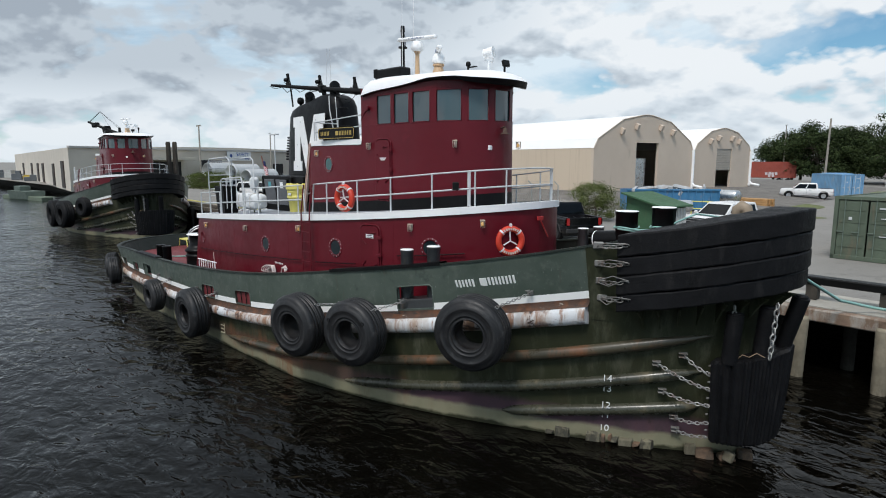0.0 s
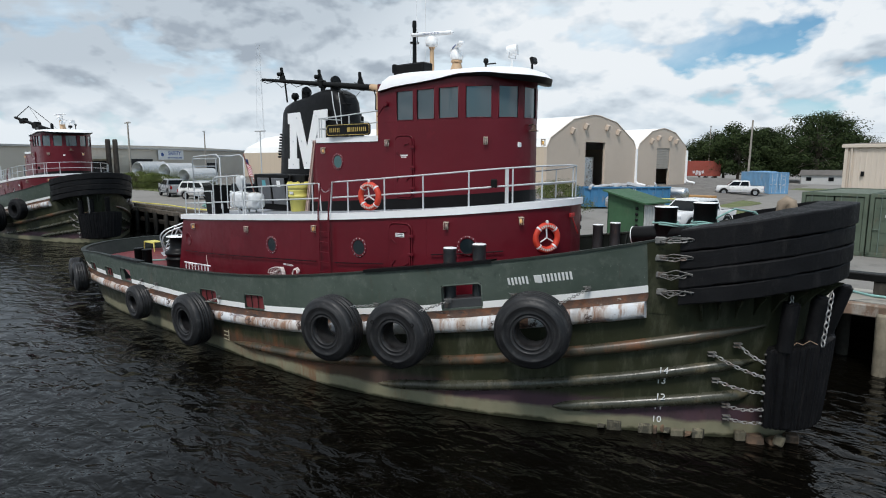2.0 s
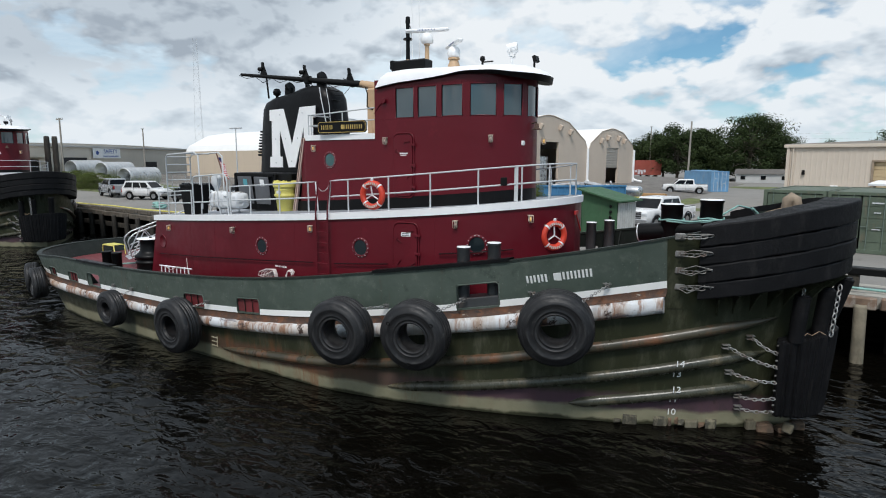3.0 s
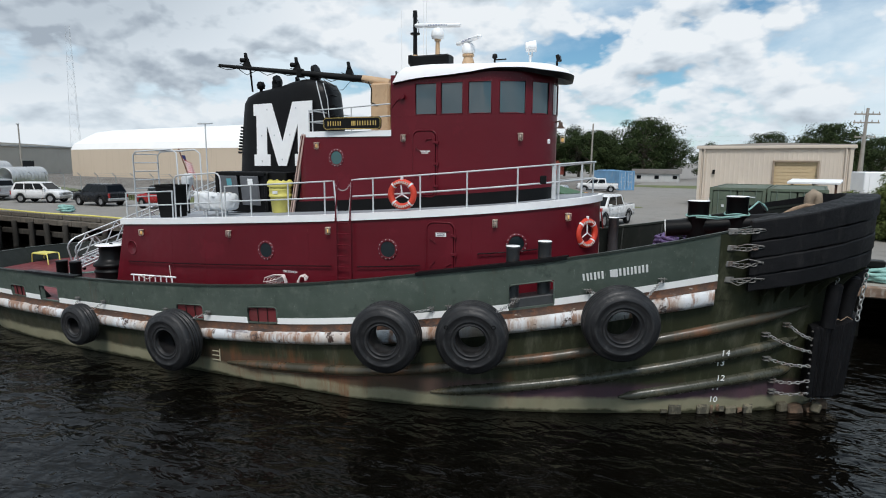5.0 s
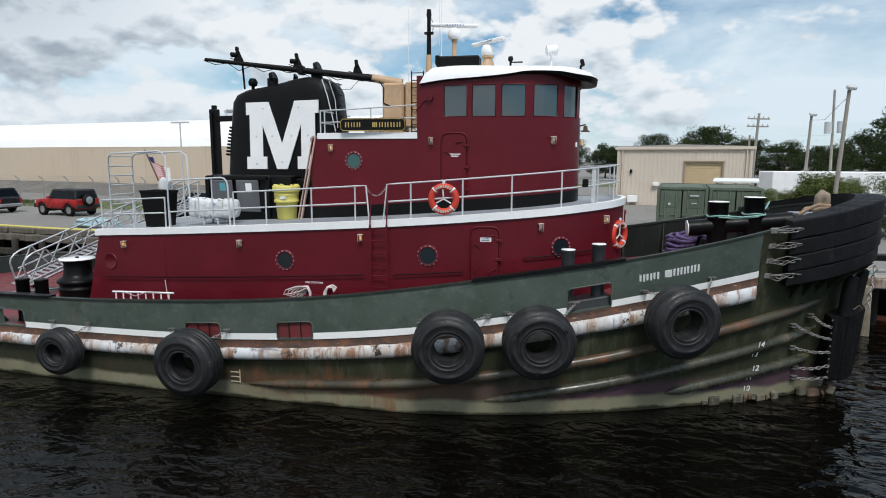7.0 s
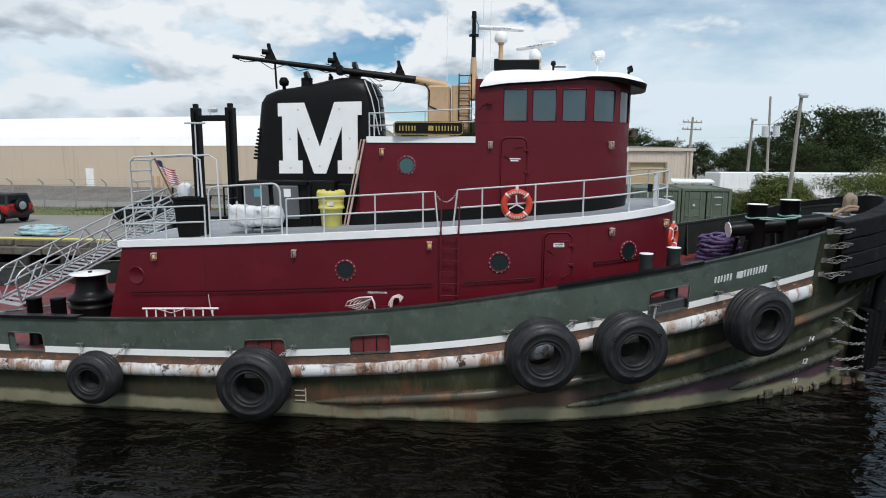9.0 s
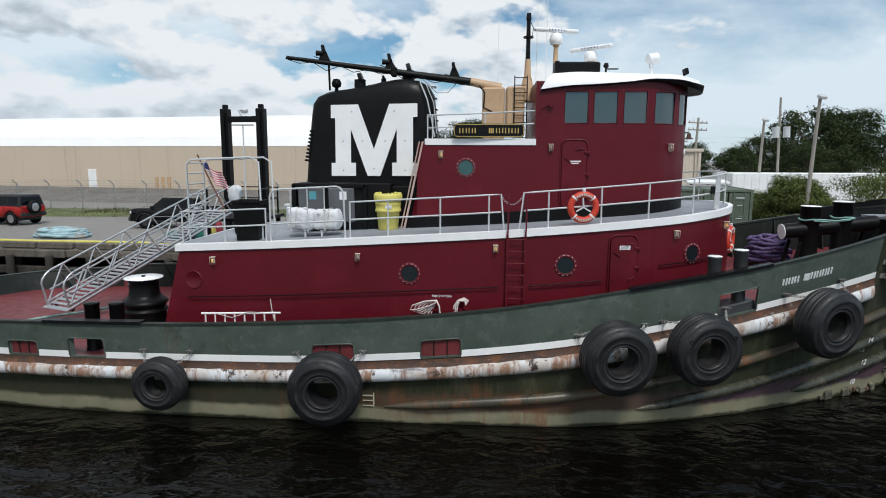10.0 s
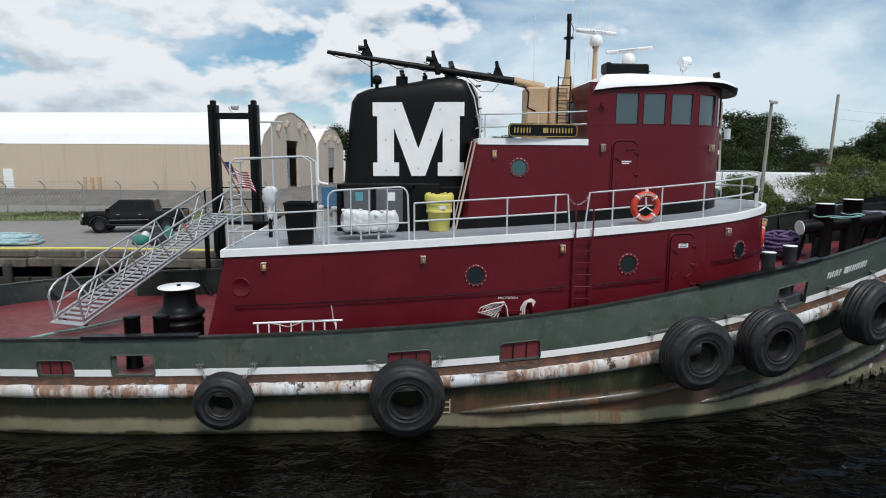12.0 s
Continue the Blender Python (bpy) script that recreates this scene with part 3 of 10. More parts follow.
def build_hull(root, simple=False):
    us = stations(72)
    # plating up to the deck edge, both sides in one skin
    s = Shape()
    rows = []
    for u in us:
        xs = lerp(-18.30, 10.8, u)
        dz = DECK(xs)
        zs = [-0.9, -0.3, 0.0] + [dz * k / 7 for k in range(1, 8)]
        half = [hull_at(u, z) for z in zs]
        rows.append([Vector((p.x, -p.y, p.z)) for p in reversed(half)] + half)
    s.grid(rows)
    hull = part("hull", s, hull_mat, root, "dark olive steel plating with rust and pale growth")
    # deck
    s = Shape()
    rows = []
    for u in us:
        p = hull_at(u, DECK(lerp(-18.30, 10.8, u)))
        crown = 0.0
        rows.append([Vector((p.x, p.y * k / 4, p.z + crown + 0.01)) for k in range(-4, 5)])
    s.grid(rows)
    part("main_deck", s, maroon_deck, root, "red painted steel deck, worn and stained")
    # bulwark with its freeing ports cut through
    for sg, nm in ((-1, "starboard"), (1, "port")):
        xs = sorted(set([round(lerp(-18.29, 10.79, u), 4) for u in stations(90)] + [e for p in PORTS for e in p[:2]]))
        fr = [0.0, 0.04, 0.44, 0.57, 1.0]
        outer, inner = [], []
        for x in xs:
            d, h = DECK(x), SHEER(x)
            ro, ri = [], []
            for f in fr:
                z = lerp(d, h, f)
                p = bulwark_point(x, z, sg)
                ro.append(p)
                ri.append(Vector((p.x * 0.992 if abs(p.x) > 9 else p.x, sg * max(abs(p.y) - 0.09, 0), z)))
            outer.append(ro), inner.append(ri)

        def mask(i, j):
            top = port_at((xs[i] + xs[i + 1]) / 2)
            return not (top and 1 <= j < top)

        # inner faces get a near-black colour, outer faces the green
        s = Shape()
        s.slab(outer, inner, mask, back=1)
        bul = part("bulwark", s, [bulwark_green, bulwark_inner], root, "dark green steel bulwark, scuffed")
        # capping rail
        s = Shape()
        cap = [[Vector((o[-1].x, o[-1].y + sg * 0.022, o[-1].z - 0.015)), Vector((o[-1].x, o[-1].y + sg * 0.022, o[-1].z + 0.025)),
                Vector((n[-1].x, n[-1].y - sg * 0.03 if abs(n[-1].y) > 0.1 else 0, n[-1].z + 0.025)), Vector((n[-1].x, n[-1].y - sg * 0.03 if abs(n[-1].y) > 0.1 else 0, n[-1].z - 0.03))] for o, n in zip(outer, inner)]
        s.grid(cap, closed=True, smooth=False)
        part("cap_rail", s, cap_paint, bul, "dark worn capping rail")
        # plated covers in the freeing ports
        for a, b, top in PORTS:
            if top != 2:
                continue
            c = (a + b) / 2
            z0, z1 = DECK(c) + 0.03, lerp(DECK(c), SHEER(c), 0.46)
            s = Shape()
            q = [bulwark_point(xx, zz, sg) - Vector((0, sg * 0.05, 0)) for xx, zz in ((a - 0.02, z0), (b + 0.02, z0), (b + 0.02, z1), (a - 0.02, z1))]
            s.prism(q, (0, -sg * 0.02, 0))
            cover = part("port_cover", s, maroon_deck, bul, "dull red freeing port cover")
            for f in (0.33, 0.66):
                s = Shape()
                xx = lerp(a, b, f)
                s.tube([bulwark_point(xx, z0, sg) - Vector((0, sg * 0.03, 0)), bulwark_point(xx, z1, sg) - Vector((0, sg * 0.03, 0))], 0.012, 5)
                part("cover_bar", s, bulwark_inner, cover)
        for a, b, top in PORTS:
            c = (a + b) / 2
            f1 = fr[top]
            s = Shape()
            s.tube([bulwark_point(xx, lerp(DECK(xx), SHEER(xx), ff), sg) for xx, ff in ((a, 0.05), (a, f1 - 0.05), (a + 0.07, f1), (b - 0.07, f1), (b, f1 - 0.05), (b, 0.05))], 0.018, 6)
            part("port_rim", s, bulwark_green, bul)
        # stays inside the bulwark
        for x in np.arange(-16.5, 9.5, 1.15):
            if port_at(x):
                continue
            u = (x + 18.30) / 29.1
            a, b = hull_at(u, DECK(x)), hull_at(u, SHEER(x))
            y0, y1 = a.y - 0.10, b.y - 0.10
            if y0 < 0.6:
                continue
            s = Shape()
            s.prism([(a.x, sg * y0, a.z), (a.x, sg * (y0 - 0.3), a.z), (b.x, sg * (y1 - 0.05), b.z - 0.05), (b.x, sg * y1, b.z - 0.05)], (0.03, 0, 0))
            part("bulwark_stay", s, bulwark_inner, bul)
        # white line along the deck edge, broken by the ports
        s = Shape()
        run = []
        for x in xs:
            if -18.2 <= x <= 8.02:
                u = (x + 18.30) / 29.1
                pts = []
                for z in (DECK(x) + 0.005, DECK(x) + 0.16):
                    p = bulwark_point(x, z, sg)
                    pts.append(Vector((p.x, p.y + sg * 0.008, z)))
                run.append((x, pts))
        for (xa, a), (xb, b) in zip(run, run[1:]):
            if port_at((xa + xb) / 2):
                if s.v:
                    part("sheer_stripe", s, stripe_white, hull, "white painted line")
                s = Shape()
            else:
                s.add([a[0], b[0], b[1], a[1]], [(0, 1, 2, 3)], 0, True)
                s.add([a[1], b[1], b[1] - Vector((0, sg * 0.02, 0)), a[1] - Vector((0, sg * 0.02, 0))], [(0, 1, 2, 3)])
        part("sheer_stripe", s, stripe_white, hull, "white painted line")
        # rust-bare plate edge below the line
        s = Shape()
        rows = []
        for x in np.linspace(-18.0, 8.0, 110):
            u = (x + 18.30) / 29.1
            row = []
            for dz, off in ((0.0, 0.012), (-0.10, 0.02), (-0.17, 0.10)):
                z = DECK(x) + dz
                p = hull_at(u, z)
                row.append(Vector((p.x, sg * (p.y + off), z)))
            rows.append(row)
        s.grid(rows)
        part("guard_plate", s, bare_rust, hull, "bare rusty plate edge")
        # half-round rubbing strake
        s = Shape()
        rows = []
        for i, x in enumerate(np.linspace(-18.05, 7.98, 150)):
            u = (x + 18.30) / 29.1
            rz = lerp(0.168, 0.205, min(1.0, max(0.0, (x + 2) / 8)))
            zc = DECK(x) - 0.135 - rz
            p = hull_at(u, zc)
            dent = 0.012 * math.sin(i * 0.7) * math.sin(i * 0.23) + 0.008 * math.sin(i * 1.9)
            rows.append([Vector((p.x, sg * (p.y - 0.02 + (0.205 + dent) * math.cos(q) ** 0.7), zc + rz * math.sin(q))) for q in np.linspace(-math.pi / 2, math.pi / 2, 10)])
        s.grid(rows)
        s.add(rows[-1], [tuple(range(10))])
        part("rubbing_strake", s, strake_mat, hull, "chipped white half-round rubbing strake, rust stained")
        # guard pipes along the bow
        for pts, mt in (((-3.85, 0.40), (0.0, 0.70), (4.0, 1.27), (7.0, 1.88), (9.83, 2.56)), rib_rust), (((1.9, 0.36), (4.5, 0.72), (7.0, 1.18), (9.67, 1.80)), rib_mat), (((6.0, 0.40), (7.5, 0.67), (9.61, 1.05)), rib_mat):
            c = curve([p[0] for p in pts], [p[1] for p in pts])
            xs2 = np.linspace(pts[0][0], pts[-1][0], 40)
            line, rad = [], []
            for i, x in enumerate(xs2):
                e = min(1.0, i / 4, (39 - i) / 3)
                line.append((x, sg * (side(x, c(x)) + 0.01), c(x)))
                rad.append(0.02 + 0.105 * math.sin(e * math.pi / 2))
            s = Shape()
            s.tube(line, rad, 10)
            part("guard_pipe", s, mt, hull, "half-round steel guard pipe")
    return hull


def build_bow_fender(root):
    # four stacked laminated rubber slabs wrapped round the bow, the top one thicker
    tops = (4.528, 4.099, 3.735, 3.373, 3.024)
    for k in range(4):
        s = Shape()
        rows = []
        n = 97
        for i in range(n):
            ang = (-1 + 2 * i / (n - 1)) * math.pi / 2
            ca, sa = max(math.cos(ang), 0.0), math.sin(ang)
            x = 8.49 + 2.63 * ca ** 1.25
            y = 2.307 * math.copysign(abs(sa) ** 0.943, sa)
            u = (x - 8.6) / 2.5
            wave = 0.007 * math.sin(i * 0.31 + 2.1 * k) + 0.003 * math.sin(i * 1.1 + k)
            lift = 0.468 * u + 0.028 * u * u
            z1 = tops[k] + lift + 0.006 * k * u - 0.006 + wave
            z0 = tops[k + 1] + lift + 0.006 * (k + 1) * u + 0.002 + wave
            puff = 0.006 * math.sin(i * 0.8 + k)
            out = Vector((ca * 0.8 + 0.05, sa, 0)).normalized()
            c = Vector((x, y, 0)) - out * (0.02 * (k % 2) + 0.012 * k - puff)
            back = Vector((-ca * 0.62 - 0.02, -sa * 0.42, 0))
            rows.append([c + back + Vector((0, 0, z1)), c - out * 0.04 + Vector((0, 0, z1)), c - out * 0.01 + Vector((0, 0, z1 - 0.010)), c + Vector((0, 0, z1 - 0.035)),
                         c + Vector((0, 0, z0 + 0.03)), c - out * 0.01 + Vector((0, 0, z0 + 0.008)), c - out * 0.04 + Vector((0, 0, z0)), c + back + Vector((0, 0, z0))])
        s.grid(rows, closed=True, smooth=False)
        s.add(rows[0], [tuple(range(8))])
        s.add(rows[-1], [tuple(range(8))[::-1]])
        part("bow_fender_strip", s, rubber, root, "thick black laminated rubber bow fender strip")
    # steel stiffeners that carry the lowest slab
    for i in range(9):
        ang = -1.35 + 0.155 * i
        ca, sa = math.cos(ang), math.sin(ang)
        x, y = 8.49 + 2.63 * ca ** 1.25, 2.307 * math.copysign(abs(sa) ** 0.943, sa)
        z = 3.0 + 0.468 * (x - 8.6) / 2.5
        s = Shape()
        s.prism([(x - 0.10 * ca, y - 0.10 * sa, z), (x - 0.5 * ca, y - 0.6 * sa, z), (x - 0.5 * ca, y - 0.6 * sa, z - 0.45), (x - 0.28 * ca, y - 0.35 * sa, z - 0.16)], (0.03, 0.01, 0))
        part("fender_bracket", s, hull_mat, root)


def build_stem_pad(root):
    # rubber pudding that wraps the stem: flat sides with grooves from top to bottom, the top rising to the nose
    s = Shape()
    rows = []
    plan = [(9.86, -0.55), (9.90, -1.16), (9.99, -1.22), (10.48, -1.02), (10.80, -0.62), (10.92, 0.0), (10.84, 0.55), (10.52, 1.02), (9.99, 1.22), (9.90, 1.16), (9.86, 0.55)]
    fine = []
    for a, b in zip(plan, plan[1:]):
        m = max(2, int(math.hypot(b[0] - a[0], b[1] - a[1]) / 0.035) // 2 * 2)
        for k in range(m):
            fine.append((lerp(a[0], b[0], k / m), lerp(a[1], b[1], k / m)))
    fine.append(plan[-1])
    for f, g in ((1.0, 0.95), (0.985, 1.02), (0.7, 0.99), (0.4, 0.95), (0.03, 0.89), (0.0, 0.84)):
        row = []
        for i, (x, y) in enumerate(fine):
            top = 2.10 + 0.17 * (x - 9.9) / 0.8
            rib = 0.011 * (1 if i % 2 else -1) + 0.010 * math.sin(i * 1.9)
            d = Vector((x - 9.9, y, 0))
            d = d * g + d.normalized() * rib
            row.append(Vector((9.9 + d.x, d.y, lerp(0.46 + 0.012 * math.sin(i * 2.3), top + 0.012 * math.sin(i * 2.9), f))))
        rows.append(row)
    s.grid(rows, smooth=False)
    s.add(rows[0], [tuple(range(len(fine)))])
    s.add(rows[-1], [tuple(range(len(fine)))[::-1]])
    pad = part("stem_pad", s, rubber, root, "ribbed black rubber stem fender")
    for (x, y, z), (x2, y2, z2) in (((10.27, -1.10, 3.10), (10.20, -1.06, 2.14)), ((10.68, -0.62, 3.2), (10.58, -0.58, 2.18)), ((11.0, 0.22, 3.32), (10.72, 0.28, 2.26))):
        s = Shape()
        s.cyl((x, y, z), (x2, y2, z2), 0.155, 0.145, 14)
        s.cyl((x, y, z), (x, y, z + 0.03), 0.12, 0.10, 14)
        part("hanging_fender", s, rubber, pad, "short black rubber bumper")
    s = Shape()
    chain(s, (10.88, -0.80, 3.34), (10.80, -0.76, 2.27), 0.075)
    part("pad_chain", s, chain_steel, pad, "galvanised hanging chain")
    s = Shape()
    chain(s, (10.28, -1.20, 3.28), (10.27, -1.16, 3.06), 0.06)
    part("pad_chain", s, chain_steel, pad, "galvanised hanging chain")
    s = Shape()
    s.tube([(10.30, -0.95, 2.20), (10.40, -0.98, 2.32), (10.48, -0.86, 2.26), (10.60, -0.84, 2.36), (10.72, -0.74, 2.28)], 0.009, 6)
    part("pad_lashing", s, rope_tan, pad, "short frayed rope lashing")
    for x, z, x2, z2 in ((8.98, 1.93, 9.93, 1.56), (9.40, 2.14, 9.92, 1.86), (9.05, 1.34, 9.93, 1.24), (9.22, 0.78, 9.93, 0.90), (9.24, 0.50, 9.93, 0.62)):
        y0 = -side(x, z)
        s = Shape()
        chain(s, (x + 0.06, y0 - 0.09, z), (x2, -1.17, z2), 0.055, 0.05)
        part("side_chain", s, chain_steel, pad, "galvanised chain from hull lug to pad")
        s = Shape()
        for dz in (-0.035, 0.035):
            s.box((x, y0 - 0.05, z + dz), (0.16, 0.12, 0.022), pose(0, 0, 0, 0, 0, 28), 0.005)
        s.cyl((x + 0.05, y0 - 0.09, z - 0.06), (x + 0.05, y0 - 0.09, z + 0.06), 0.014, seg=6)
        part("hull_lug", s, shackle_steel, pad)
    for z in np.arange(0.6, 2.05, 0.16):
        s = Shape()
        s.cyl((9.92, -1.19, z), (9.90, -1.225, z), 0.02, 0.016, 6)
        part("edge_bolt", s, shackle_steel, pad)


def loop_outline(bfun, x0, x1, n, off=0.0):
    """Closed plan round a symmetrical house, from the aft port corner forward and back."""
    xs = [lerp(x0, x1, math.sin(math.pi / 2 * i / n)) for i in range(n + 1)]
    st = [(x, -bfun(x)) for x in xs]
    pt = [(x, -y) for x, y in reversed(st[:-1])]
    pts = st + pt
    if off:
        out = []
        m = len(pts)
        for i, (x, y) in enumerate(pts):
            a, b = pts[i - 1] if i else pts[i], pts[i + 1] if i < m - 1 else pts[i]
            t = Vector((b[0] - a[0], b[1] - a[1], 0)).normalized()
            out.append((x + t.y * off, y - t.x * off))
        pts = out
    return pts


def wall_frame(bfun, x):
    """Point and outward direction of a house's starboard wall."""
    d = (bfun(x + 0.05) - bfun(x - 0.05)) / 0.1
    return -bfun(x), Vector((-d, -1, 0)).normalized()


def face_pose(p, out):
    """A pose at p whose z axis points outward from a wall and whose y axis is up."""
    z = Vector(out).normalized()
    y = Vector((0, 0, 1))
    y = (y - z * y.dot(z)).normalized()
    x = y.cross(z)
    m = Matrix((x, y, z)).transposed().to_4x4()
    m.translation = p
    return m


def porthole(parent, p, out, r, glass=None):
    m = face_pose(p, out)
    s = Shape()
    s.lathe([(r, -0.03), (r, 0.016), (r * 1.08, 0.022), (r * 1.34, 0.012), (r * 1.38, -0.01)], m, 24)
    ring = part("porthole", s, maroon, parent, "round porthole with bolted ring")
    s = Shape()
    s.lathe([(0.0, 0.005), (r, 0.005)], m, 24)
    part("glass", s, glass or dark_port_glass, ring)
    s = Shape()
    for i in range(14):
        a = 2 * math.pi * i / 14
        c = m @ Vector((math.cos(a) * r * 1.22, math.sin(a) * r * 1.22, 0.012))
        s.cyl(c, c + m.to_3x3() @ Vector((0, 0, 0.016)), 0.014, 0.011, 6)
    tagged(part("bolt", s, rail_grey, ring, "ring of pale bolts"), kind="stuff")


def deck_lamp(parent, p, out, lit=True):
    m = face_pose(p, out)
    s = Shape()
    s.box(m @ Vector((0, 0, 0.02)), (0.08, 0.15, 0.03), m, 0.01)
    s.box(m @ Vector((0, 0.085, 0.06)), (0.12, 0.02, 0.11), m, 0.005)
    for k in (-1, 1):
        s.tube([m @ Vector((k * 0.05, 0.09, 0.11)), m @ Vector((k * 0.05, -0.08, 0.11)), m @ Vector((k * 0.03, -0.10, 0.03))], 0.008, 5)
    s.tube([m @ Vector((0, 0.09, 0.125)), m @ Vector((0, -0.08, 0.125)), m @ Vector((0, -0.10, 0.03))], 0.008, 5)
    lamp = part("deck_lamp", s, cream_paint, parent, "caged bulkhead lamp, lit warm" if lit else "caged bulkhead lamp, not lit")
    s = Shape()
    s.lathe([(0.0, 0.045), (0.026, 0.04), (0.032, 0.0), (0.032, -0.05), (0.0, -0.06)], Matrix.Translation(m @ Vector((0, 0, 0.07))), 10)
    part("bulb_glass", s, lamp_glow if lit else lamp_dull, lamp)


def ship_door(parent, p, out, w, h, label):
    """A steel weathertight door with rounded corners, dogs and hinges; p is the middle of its sill."""
    m = face_pose(p, out)
    r, pts = 0.16, []
    for cx, cy, a0 in ((w / 2 - r, r, -90), (w / 2 - r, h - r, 0), (-w / 2 + r, h - r, 90), (-w / 2 + r, r, 180)):
        for k in range(6):
            a = radians(a0 + 18 * k)
            pts.append((cx + r * math.cos(a), cy + r * math.sin(a)))
    s = Shape()
    s.prism([m @ Vector((x * 1.0, y, 0.005)) for x, y in pts], m.to_3x3() @ Vector((0, 0, 0.05)))
    door = part("door", s, maroon, parent, label)
    s = Shape()
    cy = h / 2
    s.tube([m @ Vector((x * 1.09, cy + (y - cy) * 1.045, 0.015)) for x, y in pts], 0.022, 6, closed=True)
    part("door_coaming", s, maroon, door)
    for y in (0.25, h * 0.5, h - 0.28):
        s = Shape()
        s.box(m @ Vector((w / 2 + 0.02, y, 0.06)), (0.16, 0.07, 0.04), m, 0.01)
        s.cyl(m @ Vector((w / 2 + 0.06, y - 0.06, 0.06)), m @ Vector((w / 2 + 0.06, y + 0.06, 0.06)), 0.02, seg=8)
        part("hinge", s, maroon, door)
    for x, y, a in ((-w * 0.36, h * 0.30, 50), (-w * 0.36, h * 0.75, -40), (w * 0.22, h * 0.30, 30), (w * 0.1, h * 0.88, 5)):
        s = Shape()
        d = Vector((math.cos(radians(a)), math.sin(radians(a)), 0))
        c = m @ Vector((x, y, 0.07))
        s.tube([c, c + m.to_3x3() @ (d * 0.16)], 0.015, 6)
        s.cyl(m @ Vector((x, y, 0.04)), m @ Vector((x, y, 0.09)), 0.03, seg=8)
        part("dog_lever", s, maroon, door)
    return door, m


def text_mesh(name, words, size, mat, parent, m, label="", extrude=0.004):
    cu = bpy.data.curves.new(name, "FONT")
    cu.body, cu.size, cu.align_x, cu.align_y, cu.extrude = words, size, "CENTER", "CENTER", extrude
    tmp = new(name, cu)
    dg = bpy.context.evaluated_depsgraph_get()
    me = bpy.data.meshes.new_from_object(tmp.evaluated_get(dg))
    bpy.data.objects.remove(tmp)
    bpy.data.curves.remove(cu)
    me.transform(m)
    me.materials.clear()
    me.materials.append(mat)
    ob = new(name, me)
    ob.parent = parent
    return tagged(ob, label)


def stroke_bars(w, h):
    """Offsets of the thin upright bars that stand for one letter of width w."""
    n = 3 if w > 0.2 * h + 0.10 else 2
    return [(w * (k / (n - 1) - 0.5) * 0.72, w * 0.24) for k in range(n)]


def letter_bars(widths, gap, h, m, s, depth=0.012):
    """Plain upright bars in place of lettering that is not to be spelt out; None is a space."""
    total = sum((w if w else gap * 4) for w in widths) + gap * (len(widths) - 1)
    x = -total / 2
    for w in widths:
        if w:
            for dx, bw in stroke_bars(w, h):
                s.box(m @ Vector((x + w / 2 + dx, 0, 0)), (bw, h, depth), m)
            x += w + gap
        else:
            x += gap * 5


